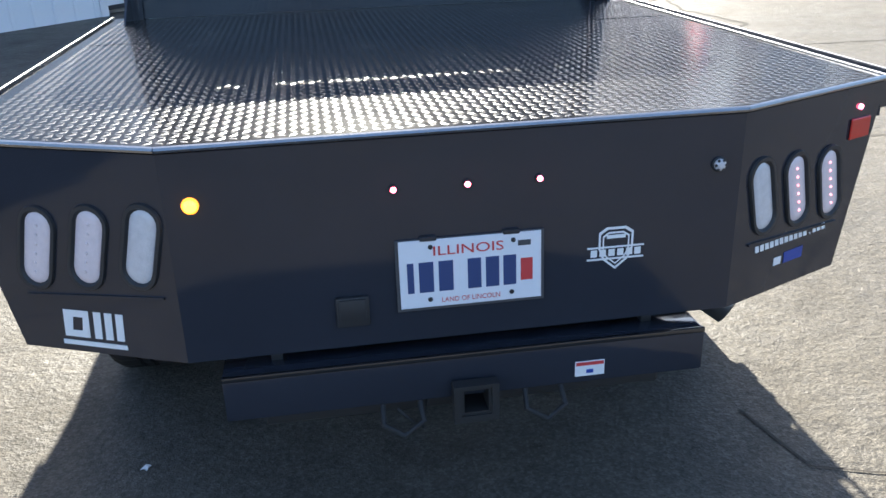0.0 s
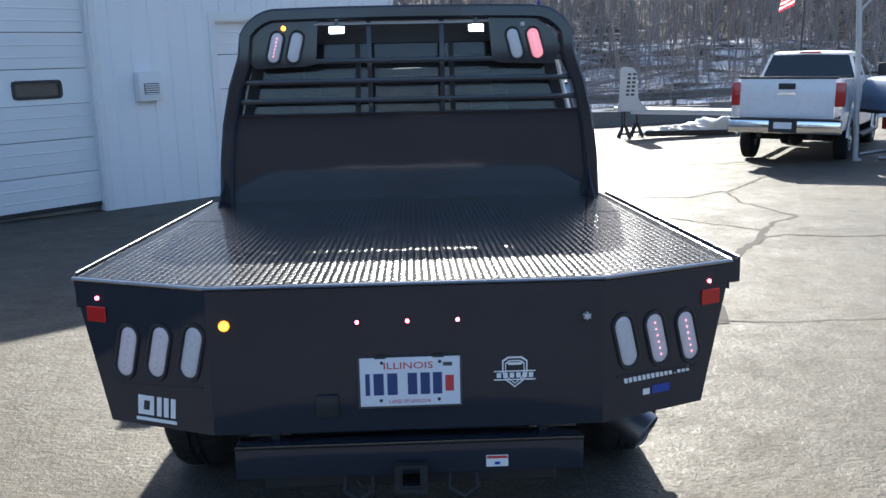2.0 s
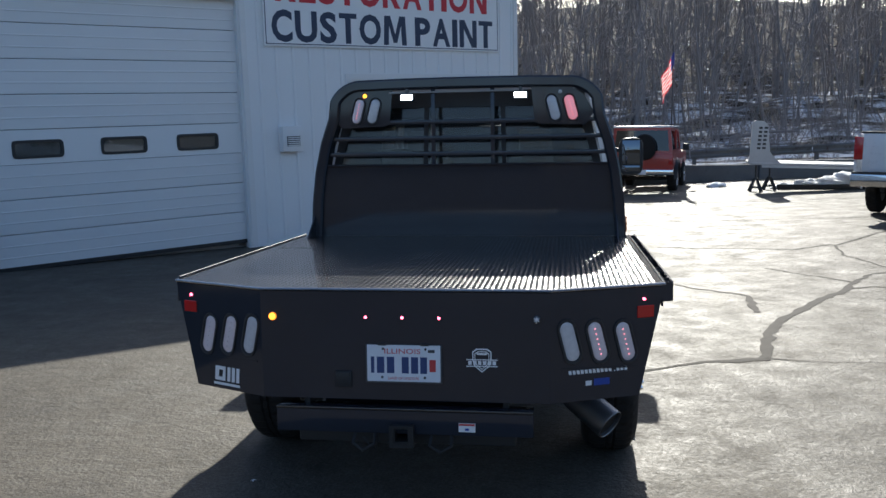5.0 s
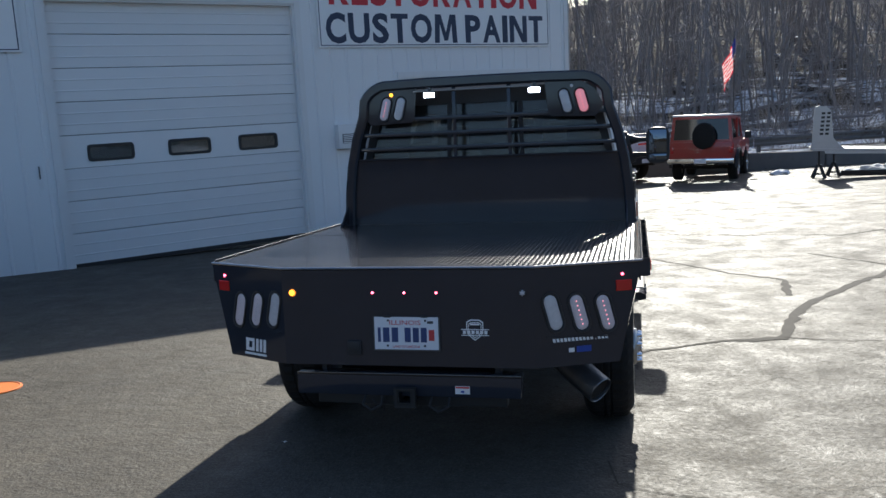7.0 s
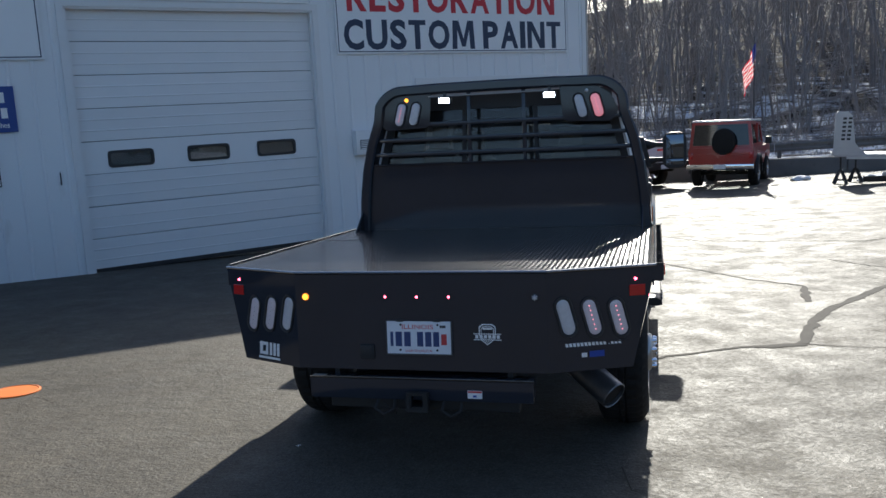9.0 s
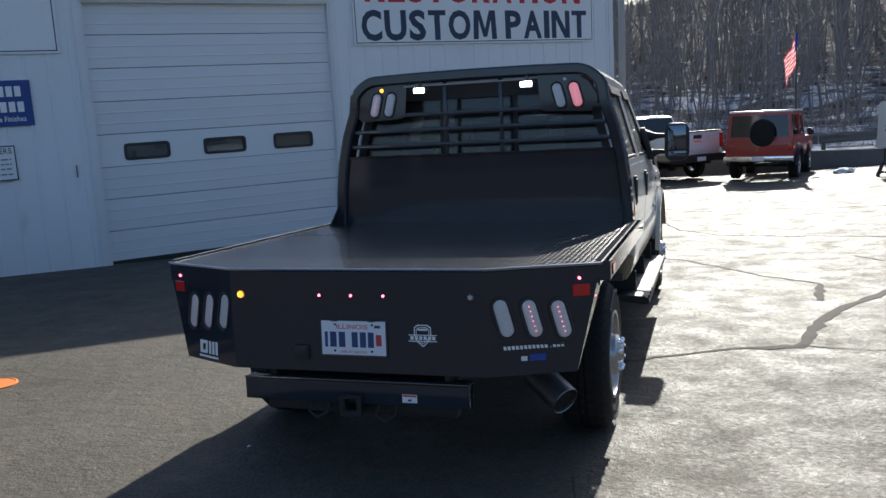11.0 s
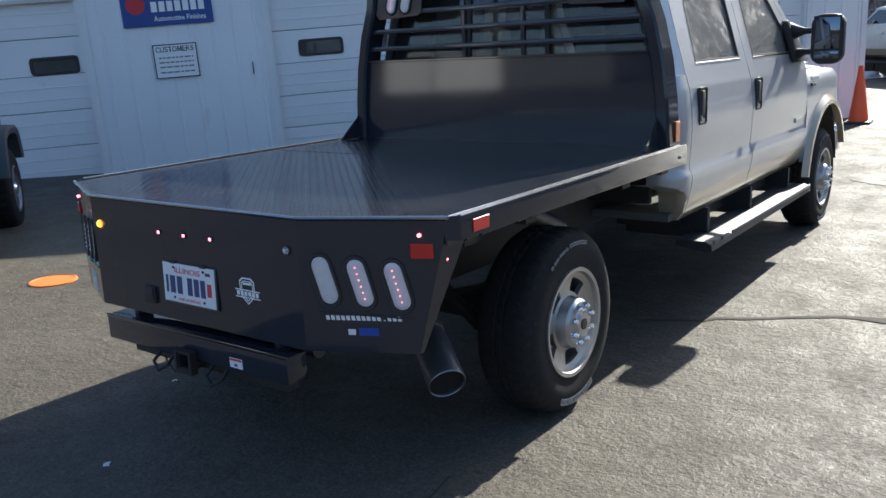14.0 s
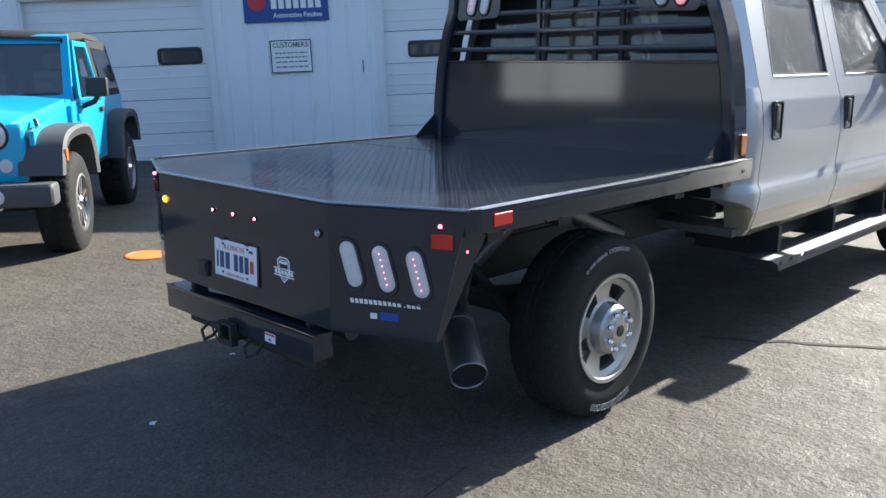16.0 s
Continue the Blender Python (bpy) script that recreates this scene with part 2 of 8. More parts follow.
GREYPLASTIC = surf("dark_grey_plastic", (0.06, 0.06, 0.062), 0.6, var=0.15, bump=0.15, bscale=600, bdist=0.0005)
CHROME = surf("chrome", (0.80, 0.80, 0.80), 0.10, 1.0, var=0.03, rvar=0.05)
ALLOY = surf("cast_alloy", (0.43, 0.43, 0.425), 0.36, 0.85, var=0.06, rvar=0.06, dirt=(0.35, 0.33, 0.30), dirt_at=0.66)
STEEL = surf("worn_steel", (0.34, 0.33, 0.32), 0.42, 0.9, var=0.2, scale=10, bump=0.1)
EXHAUST = surf("exhaust_steel", (0.21, 0.21, 0.215), 0.44, 0.9, var=0.3, scale=12, rvar=0.12)
GALV = surf("galvanised_steel", (0.48, 0.49, 0.50), 0.45, 0.6, var=0.15, scale=8)
SOOT = surf("soot", (0.008, 0.008, 0.008), 0.9, var=0.3)
WHITE = surf("white_vinyl", (0.80, 0.80, 0.79), 0.45, var=0.03)
SIGNWHITE = surf("white_sign_panel", (0.78, 0.78, 0.78), 0.4, var=0.04, scale=1.2, dirt=(0.6, 0.6, 0.58), dirt_at=0.68)
SIDING = surf("white_painted_steel_siding", (0.74, 0.75, 0.76), 0.5, var=0.05, scale=0.9, bump=0.08, bscale=30, fine=0.02, dirt=(0.56, 0.55, 0.53), dirt_at=0.66, stretch=(1, 1, 0.25))
DOORWHITE = surf("white_overhead_door_paint", (0.72, 0.72, 0.72), 0.45, var=0.05, scale=1.1, piece=0.03, bump=0.12, bscale=180, bdist=0.001, dirt=(0.52, 0.51, 0.48), dirt_at=0.67)
TRIMWHITE = surf("white_trim", (0.70, 0.70, 0.70), 0.5, var=0.06, scale=3)
CONCRETE = surf("weathered_concrete", (0.34, 0.33, 0.31), 0.85, var=0.2, scale=1.6, fine=0.12, bump=0.35, bscale=60, dirt=(0.2, 0.19, 0.18), dirt_at=0.6)
WALLSTONE = surf("dark_stained_concrete", (0.15, 0.148, 0.145), 0.9, var=0.2, scale=1.6, fine=0.12, bump=0.35, bscale=60, spec=0.15, dirt=(0.09, 0.088, 0.085), dirt_at=0.58)
NAVY = surf("navy_letters", (0.022, 0.035, 0.075), 0.45, var=0.05)
SIGNRED = surf("red_letters", (0.50, 0.02, 0.035), 0.45, var=0.05)
SIGNBLUE = surf("blue_sign_panel", (0.018, 0.055, 0.24), 0.4, var=0.06)
PLATEBLUE = surf("plate_blue", (0.03, 0.055, 0.16), 0.45, var=0.05)
PLATERED = surf("plate_red", (0.55, 0.05, 0.05), 0.45, var=0.05)
PLATEWHITE = surf("plate_white", (0.74, 0.75, 0.77), 0.4, var=0.05, scale=20)
FADEDINK = surf("faded_grey_print", (0.20, 0.175, 0.175), 0.6, var=0.3, scale=30)
INK = surf("black_ink", (0.02, 0.02, 0.022), 0.5)
STICKBLUE = surf("blue_sticker", (0.02, 0.06, 0.32), 0.4)
REFLECT = surf("red_reflector", (0.50, 0.012, 0.010), 0.22, var=0.1, scale=60, coat=0.5)
AMBERREF = surf("amber_reflector", (0.65, 0.16, 0.02), 0.25, var=0.1, scale=60, coat=0.5)
LENS = surf("clear_lamp_lens", (0.60, 0.58, 0.58), 0.14, var=0.18, scale=60, bump=0.6, bscale=160, bdist=0.002, coat=0.5)
PINKLENS = surf("frosted_pink_lens", (0.72, 0.62, 0.62), 0.2, var=0.12, scale=70, bump=0.5, bscale=150, coat=0.4)
RACKLENS = glow("rack_lamp_lens_lit", (1.0, 0.22, 0.22), 0.22, (0.72, 0.50, 0.50))
REDLENS = surf("red_lamp_lens", (0.40, 0.012, 0.015), 0.18, var=0.15, coat=0.6)
LEDRED = glow("red_marker_led", (1.0, 0.10, 0.16), 5.0)
LEDPINK = glow("red_diode", (1.0, 0.32, 0.34), 0.55)
LEDAMBER = glow("amber_led", (1.0, 0.36, 0.02), 2.0)
AMBERSKIRT = glow("amber_lamp_body", (1.0, 0.30, 0.02), 0.6)
WORKLIGHT = glow("white_work_light", (0.92, 0.95, 1.0), 9.0)
ORANGE = surf("orange_paint", (0.75, 0.19, 0.03), 0.55, var=0.12, scale=14, dirt=(0.35, 0.14, 0.05), dirt_at=0.64)
CONE = surf("orange_cone_plastic", (0.85, 0.10, 0.015), 0.45, var=0.08)
TINT = pane_glass("tinted_car_glass", (0.74, 0.76, 0.74), 0.12, 0.27)
CARGLASS = pane_glass("dusty_windscreen", (0.85, 0.88, 0.87), 0.03, 0.08)
DIMGLASS = pane_glass("dim_door_glass", (0.45, 0.47, 0.46), 0.05, 0.16)
CLEAR = pane_glass("clear_car_glass", (0.90, 0.93, 0.92))
REARGLASS = pane_glass("grey_rear_glass", (0.42, 0.44, 0.45), 0.0, 0.05)
DARKGLASS = surf("dark_car_glass", (0.012, 0.014, 0.016), 0.06, var=0.1, rvar=0.02, coat=0.4)
MIRROR = surf("mirror_glass", (0.13, 0.15, 0.18), 0.03, 1.0, var=0.01, rvar=0.01)
FABRIC = surf("grey_seat_fabric", (0.10, 0.095, 0.09), 0.9, var=0.2, bump=0.3)
TANCLOTH = surf("tan_trim", (0.38, 0.34, 0.27), 0.85, var=0.1)
CANVAS = surf("black_canvas", (0.008, 0.008, 0.009), 0.85, var=0.25, bump=0.4, bscale=90)
SNOW = surf("dirty_snow", (0.74, 0.76, 0.80), 0.8, var=0.08, scale=5, bump=0.5, bscale=14, bdist=0.05, dirt=(0.35, 0.33, 0.31), dirt_at=0.62)
BARK = surf("grey_brown_bark", (0.27, 0.24, 0.225), 0.92, var=0.35, scale=3, bump=0.6, bscale=30, bdist=0.02, spec=0.25)
LITTER = surf("brown_leaf_litter", (0.050, 0.042, 0.034), 0.95, var=0.45, scale=0.5, fine=0.3, fscale=6, bump=0.6, bscale=3, bdist=0.1, spec=0.05)
OLDRAIL = surf("weathered_guard_rail", (0.16, 0.155, 0.15), 0.75, 0.3, var=0.25, scale=3, dirt=(0.09, 0.07, 0.055), dirt_at=0.55, spec=0.3)
# plank colour taken down to include the trailer bed's shadow
SHADEDTIMBER = surf("timber_in_shadow_tone", (0.045, 0.038, 0.032), 0.9, var=0.3, scale=3, bump=0.4, bscale=40, spec=0.2, stretch=(0.2, 1, 1))
TWIG = surf("thin_grey_twigs", (0.29, 0.258, 0.245), 0.95, var=0.3, spec=0.25)
FLAGRED, FLAGWHITE, FLAGBLUE = thin_cloth("flag_red_cloth", (0.50, 0.03, 0.045)), thin_cloth("flag_white_cloth", (0.62, 0.58, 0.58)), thin_cloth("flag_blue_cloth", (0.03, 0.04, 0.17))
TRAILERWHITE = surf("white_trailer_paint", (0.46, 0.46, 0.46), 0.45, 0.2, var=0.12, scale=4, dirt=(0.3, 0.27, 0.23), dirt_at=0.63)
ROOFING = surf("grey_roofing", (0.25, 0.25, 0.26), 0.7, var=0.2)
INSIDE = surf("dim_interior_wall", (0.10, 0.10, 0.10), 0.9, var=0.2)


# ---- mesh helpers ----
def finish(bm, name, mats, sharp=32.0):
    bmesh.ops.remove_doubles(bm, verts=bm.verts[:], dist=0.00005)
    bmesh.ops.recalc_face_normals(bm, faces=bm.faces[:])
    lim = radians(sharp)
    for f in bm.faces:
        f.smooth = True
    for e in bm.edges:
        e.smooth = len(e.link_faces) == 2 and e.calc_face_angle(0) < lim
    me = bpy.data.meshes.new(name)
    bm.to_mesh(me)
    bm.free()
    for mm in mats if isinstance(mats, (list, tuple)) else [mats]:
        me.materials.append(mm)
    return me


def part(name, bm, material, parent, label="", sharp=32.0):
    ob = new(name, finish(bm, name, material, sharp))
    ob.parent = parent
    if label:
        tagged(ob, label)
    return ob


def thing(name, label, category, m=None, group="", kind=""):
    ob = new(name)
    ob.empty_display_size = 0.2
    if m is not None:
        ob.matrix_world = m
    return tagged(ob, label, category, group, kind)


def solo(name, bm, material, label, category, m=None, group="", kind="", sharp=32.0):
    ob = new(name, finish(bm, name, material, sharp))
    if m is not None:
        ob.matrix_world = m
    return tagged(ob, label, category, group, kind)


def bx(bm, x0, x1, y0, y1, z0, z1, bev=0.0, seg=2, m=None):
    g = bmesh.ops.create_cube(bm, size=1.0)
    vs = g["verts"]
    for v in vs:
        v.co = Vector((x0 + (v.co.x + 0.5) * (x1 - x0), y0 + (v.co.y + 0.5) * (y1 - y0), z0 + (v.co.z + 0.5) * (z1 - z0)))
    if m is not None:
        bmesh.ops.transform(bm, matrix=m, verts=vs)
    if bev:
        es = list({e for v in vs for e in v.link_edges})
        bmesh.ops.bevel(bm, geom=es, offset=bev, segments=seg, affect="EDGES", profile=0.6)
    return bm


def box(*a, **k):
    return bx(bmesh.new(), *a, **k)


def face(bm, pts, mi=0):
    f = bm.faces.new([bm.verts.new(p) for p in pts])
    f.material_index = mi
    return f


def prism(bm, pts, off, bev=0.0, seg=1, mi=0):
    """A flat outline of 3D points, thickened by the vector off."""
    a = [bm.verts.new(p) for p in pts]
    b = [bm.verts.new(Vector(p) + Vector(off)) for p in pts]
    fs = [bm.faces.new(a), bm.faces.new(b[::-1])]
    for i in range(len(a)):
        j = (i + 1) % len(a)
        fs.append(bm.faces.new((a[i], b[i], b[j], a[j])))
    for f in fs:
        f.material_index = mi
    if bev:
        es = list({e for v in a + b for e in v.link_edges})
        bmesh.ops.bevel(bm, geom=es, offset=bev, segments=seg, affect="EDGES", profile=0.6)
    return bm


def ringed(bm, outer, inner, off, mi=0):
    """A flat frame between two outlines with as many points, thickened by off."""
    o = Vector(off)
    rows = [[bm.verts.new(Vector(p)) for p in outer], [bm.verts.new(Vector(p)) for p in inner],
            [bm.verts.new(Vector(p) + o) for p in inner], [bm.verts.new(Vector(p) + o) for p in outer]]
    n = len(outer)
    for k in range(4):
        a, b = rows[k], rows[(k + 1) % 4]
        for i in range(n):
            j = (i + 1) % n
            bm.faces.new((a[i], a[j], b[j], b[i])).material_index = mi
    return bm


def loft(bm, rings, closed=True, caps=True, mi=0):
    vs = [[bm.verts.new(p) for p in r] for r in rings]
    n = len(vs[0])
    for a, b in zip(vs, vs[1:]):
        for i in range(n if closed else n - 1):
            j = (i + 1) % n
            bm.faces.new((a[i], a[j], b[j], b[i])).material_index = mi
    if caps and closed:
        bm.faces.new(vs[0][::-1]).material_index = mi
        bm.faces.new(vs[-1]).material_index = mi
    return bm


def frame_of(d):
    d = Vector(d).normalized()
    s = d.cross(Vector((0, 0, 1))) if abs(d.z) < 0.95 else d.cross(Vector((1, 0, 0)))
    s.normalize()
    return s, s.cross(d).normalized()


def tube(bm, pts, r, n=10, caps=True, mi=0):
    pts = [Vector(p) for p in pts]
    rs = r if isinstance(r, (list, tuple)) else [r] * len(pts)
    rings = []
    for i, p in enumerate(pts):
        d = (pts[min(i + 1, len(pts) - 1)] - pts[max(i - 1, 0)])
        s, u = frame_of(d)
        rings.append([p + (s * math.cos(2 * math.pi * k / n) + u * math.sin(2 * math.pi * k / n)) * rs[i] for k in range(n)])
    return loft(bm, rings, True, caps, mi)


def lathe(bm, prof, origin, axis, n=32, mi=0, closed=False):
    """Turns a profile of (radius, distance along the axis) round the axis."""
    o, d = Vector(origin), Vector(axis).normalized()
    s, u = frame_of(d)
    rings = [[o + d * h + (s * math.cos(2 * math.pi * k / n) + u * math.sin(2 * math.pi * k / n)) * max(r, 0.0005) for k in range(n)] for r, h in prof]
    if closed:
        rings.append(rings[0])
        vs = [[bm.verts.new(p) for p in r] for r in rings[:-1]]
        vs.append(vs[0])
        for a, b in zip(vs, vs[1:]):
            for i in range(n):
                bm.faces.new((a[i], a[(i + 1) % n], b[(i + 1) % n], b[i])).material_index = mi
        return bm
    return loft(bm, rings, True, True, mi)


def pill(cx, cz, length, width, tilt, n=8):
    """An upright stadium outline round (cx, cz), leaning by tilt degrees, as (x, z)."""
    r, h, out = width / 2, (length - width) / 2, []
    for k in range(n + 1):
        a = math.pi * k / n
        out.append((r * math.cos(a), h + r * math.sin(a)))
    for k in range(n + 1):
        a = math.pi + math.pi * k / n
        out.append((r * math.cos(a), -h + r * math.sin(a)))
    c, s = math.cos(radians(tilt)), math.sin(radians(tilt))
    return [(cx + x * c + z * s, cz - x * s + z * c) for x, z in out]


def lettering(text, x0, x1, z0, z1, depth, bold=0.0):
    """Raised letters that fill the rectangle x0..x1, z0..z1 of the plane y = 0, facing -y; a bmesh."""
    cu = bpy.data.curves.new("letters", "FONT")
    cu.body, cu.extrude, cu.offset, cu.resolution_u = text, 0.01, bold, 3
    ob = new("letters", cu)
    me = bpy.data.meshes.new_from_object(ob.evaluated_get(bpy.context.evaluated_depsgraph_get()))
    bpy.data.objects.remove(ob)
    bm = bmesh.new()
    bm.from_mesh(me)
    bpy.data.meshes.remove(me)
    xs, ys = [v.co.x for v in bm.verts], [v.co.y for v in bm.verts]
    ax, bxx, ay, by = min(xs), max(xs), min(ys), max(ys)
    for v in bm.verts:
        v.co = Vector((x0 + (v.co.x - ax) / (bxx - ax) * (x1 - x0), -depth if v.co.z > 0 else 0.0, z0 + (v.co.y - ay) / (by - ay) * (z1 - z0)))
    return bm


def flat_bars(bm, spans, y, t=0.0012):
    for a, b, c, d in spans:
        bx(bm, a, b, y - t, y, c, d)
    return bm


# ---- ground ----
def ground_z(y, x=0.0):
    """The lot falls gently away from the camera, flattens out, and rises a little to one side."""
    a, b, y0, y1 = -0.0515, -0.035, 6.6, 9.4
    t = min(1.0, max(0.0, (y - 5.0) / 8.0))
    side = 0.034 * t * t * (3 - 2 * t) * max(0.0, min(x, 16.0) - 3.4)
    if y <= y0:
        return 0.085 + a * (y - 2.72) + side
    z0 = 0.085 + a * (y0 - 2.72)
    if y <= y1:
        u = y - y0
        return z0 + a * u + (b - a) * u * u / (2 * (y1 - y0)) + side
    return z0 + (a + b) / 2 * (y1 - y0) + b * (y - y1) + side


ys = [-70 + 4 * i for i in range(17)] + [-2 + 0.5 * i for i in range(26)] + [11 + 1.6 * i for i in range(11)]
xs = [-120, -80, -50, -30, -20, -12, -6, 0, 1.8, 3.0] + [3.4 + 0.7 * i for i in range(19)] + [20, 30, 50, 80, 120]
bm = bmesh.new()
grid = [[bm.verts.new((x, y, ground_z(y, x))) for x in xs] for y in ys]
for r0, r1 in zip(grid, grid[1:]):
    for i in range(len(xs) - 1):
        bm.faces.new((r0[i], r0[i + 1], r1[i + 1], r1[i]))
ground = solo("ground", bm, ASPHALT, "weathered sunlit asphalt parking lot with fine pale aggregate", "ground", kind="structure")
LOT_END = ys[-1]


def ribbon(name, pts, widths, seed, label):
    """A sealed crack: a thin uneven strip lying on the asphalt."""
    rnd = random.Random(seed)
    fine = []
    for (p, q, wa, wb) in zip(pts, pts[1:], widths, widths[1:]):
        n = max(2, int(math.dist(p, q) / 0.12))
        for i in range(n):
            t = i / n
            fine.append((p[0] + (q[0] - p[0]) * t + rnd.uniform(-0.022, 0.022), p[1] + (q[1] - p[1]) * t + rnd.uniform(-0.022, 0.022), wa + (wb - wa) * t))
    fine.append((*pts[-1], widths[-1]))
    b = bmesh.new()
    rows = []
    for i, (x, y, w) in enumerate(fine):
        x0, y0, _ = fine[max(0, i - 1)]
        x1, y1, _ = fine[min(len(fine) - 1, i + 1)]
        d = Vector((x1 - x0, y1 - y0, 0)).normalized()
        s = Vector((-d.y, d.x, 0)) * w * rnd.uniform(0.35, 0.65)
        rows.append([b.verts.new((x + k * s.x, y + k * s.y, ground_z(y + k * s.y, x + k * s.x) + 0.004)) for k in (-1, 1)])
    for a, c in zip(rows, rows[1:]):
        b.faces.new((a[0], a[1], c[1], c[0]))
    ob = part(name, b, TAR, ground, label)
    return ob


DARK, THIN = "dark filled crack in the asphalt", "thin dark crack in the asphalt"
ribbon("crack", [(1.35, 4.02), (1.62, 4.18), (2.13, 4.52), (2.72, 4.70), (3.00, 5.68), (3.28, 6.25), (3.78, 7.05), (4.32, 7.78), (4.60, 8.30), (4.95, 8.75), (5.33, 9.02)], [0.03, 0.03, 0.035, 0.10, 0.10, 0.085, 0.10, 0.09, 0.07, 0.05, 0.05], 3, DARK)
ribbon("crack", [(5.33, 9.02), (5.22, 9.70), (5.12, 10.25), (5.29, 11.15), (5.70, 11.60), (6.67, 12.76)], [0.05, 0.03, 0.03, 0.04, 0.05, 0.05], 13, THIN)
ribbon("crack", [(4.32, 7.78), (4.66, 7.96), (5.20, 7.72), (6.6, 7.6)], [0.06, 0.04, 0.025, 0.02], 14, THIN)
ribbon("crack", [(4.55, 8.25), (4.15, 8.85), (3.84, 9.33)], [0.05, 0.025, 0.02], 15, THIN)
ribbon("crack", [(1.5, 9.35), (1.95, 9.0), (2.70, 7.93), (3.22, 7.42), (3.10, 6.50)], [0.025, 0.03, 0.03, 0.06, 0.08], 4, DARK)
ribbon("crack", [(1.43, 13.68), (1.80, 12.15), (2.40, 11.47), (3.60, 11.22), (4.65, 10.85), (5.28, 11.25)], [0.02, 0.03, 0.03, 0.03, 0.035, 0.04], 5, THIN)
ribbon("crack", [(1.4, 14.9), (3.3, 15.2), (7.2, 14.6), (11.0, 14.9)], [0.03, 0.03, 0.04, 0.03], 6, THIN)
ribbon("crack", [(1.1, 19.7), (6.0, 18.8), (12.0, 18.4)], [0.03, 0.05, 0.04], 7, THIN)
ribbon("crack", [(2.72, 4.70), (3.2, 4.62), (3.9, 4.62)], [0.02, 0.012, 0.01], 8, THIN)
ribbon("crack", [(1.42, 2.0), (1.49, 1.70), (1.72, 1.61), (2.9, 1.5), (4.2, 1.6)], [0.008, 0.009, 0.009, 0.01, 0.01], 9, THIN)
ribbon("crack", [(-3.9, -0.2), (-2.9, 1.6), (-1.9, 1.4), (-1.1, 0.2)], [0.02, 0.02, 0.02, 0.02], 10, THIN)

# ---- hillside with woods, low wall and guard rail ----
def hill_z(x, y):
    """Rough ground behind the lot: nearly level at first, then a long rise and a steep wooded ridge."""
    d = max(0.0, y - LOT_END)
    up = 0.085 * max(0.0, d - 7) + 0.145 * max(0.0, d - 42)
    if d > 95:
        up = 0.085 * 88 + 0.145 * 53
    bench = 0.7 * math.exp(-((d - 24) / 2.5) ** 2) - 0.5 * math.exp(-((d - 19) / 2.5) ** 2)
    fade = min(1.0, d / 5)
    return ground_z(LOT_END, x) + 0.30 + up + bench * fade + 2.6 * noise.noise((x * 0.035, y * 0.02, 5.1)) * min(1.0, max(0.0, d - 25) / 50) + (0.55 * noise.noise((x * 0.12, y * 0.12, 0.3)) + 0.25 * noise.noise((x * 0.5, y * 0.5, 2.3))) * fade


bm = bmesh.new()
hys = [LOT_END + 0.28 + 1.0 * i for i in range(46)] + [LOT_END + 49 + 6 * i for i in range(40)]
hxs = [-200 + 24 * i for i in range(7)] + [-34 + 1.4 * i for i in range(64)] + [62 + 24 * i for i in range(8)]
grid = [[bm.verts.new((x, y, hill_z(x, y))) for x in hxs] for y in hys]
for r0, r1 in zip(grid, grid[1:]):
    for i in range(len(hxs) - 1):
        bm.faces.new((r0[i], r0[i + 1], r1[i + 1], r1[i]))
solo("ground_hillside", bm, HILL, "wooded hillside covered in brown leaf litter and patchy snow", "hillside", kind="structure", sharp=180)

zb = ground_z(LOT_END)
low = thing("retaining_wall", "low grey concrete retaining wall along the edge of the lot", "wall", pose(0, LOT_END, zb), kind="structure")
x = -40.0
k = 0
while x < 60:
    dz = ground_z(LOT_END, x + 1.5) - zb
    part("wall_block", box(x + 0.01, x + 2.98, 0.0, 0.3, dz - 0.4, dz + 0.52 + 0.02 * (k % 3), bev=0.02, seg=1), WALLSTONE, low)
    x += 3.0
    k += 1

rail = thing("guard_rail", "galvanised steel guard rail on posts behind the lot", "guard rail", pose(0, LOT_END + 1.3, zb + 0.05))
prof = [(0.0, 0.62), (-0.04, 0.66), (-0.04, 0.70), (0.0, 0.74), (0.0, 0.80), (-0.04, 0.84), (-0.04, 0.88), (0.0, 0.92)]
x = -30.0
while x < 45:
    b = bmesh.new()
    za_, zb_ = ground_z(LOT_END, x) - zb, ground_z(LOT_END, x + 4) - zb
    loft(b, [[(x, y - 0.08, z + za_) for y, z in prof] + [(x, y - 0.076, z + za_) for y, z in prof[::-1]], [(x + 3.98, y - 0.08, z + zb_) for y, z in prof] + [(x + 3.98, y - 0.076, z + zb_) for y, z in prof[::-1]]])
    part("rail_beam", b, OLDRAIL, rail)
    part("post", box(x + 0.1, x + 0.22, -0.07, 0.08, za_ - 0.6, za_ + 0.95, bev=0.01, seg=1), OLDRAIL, rail)
    x += 4.0


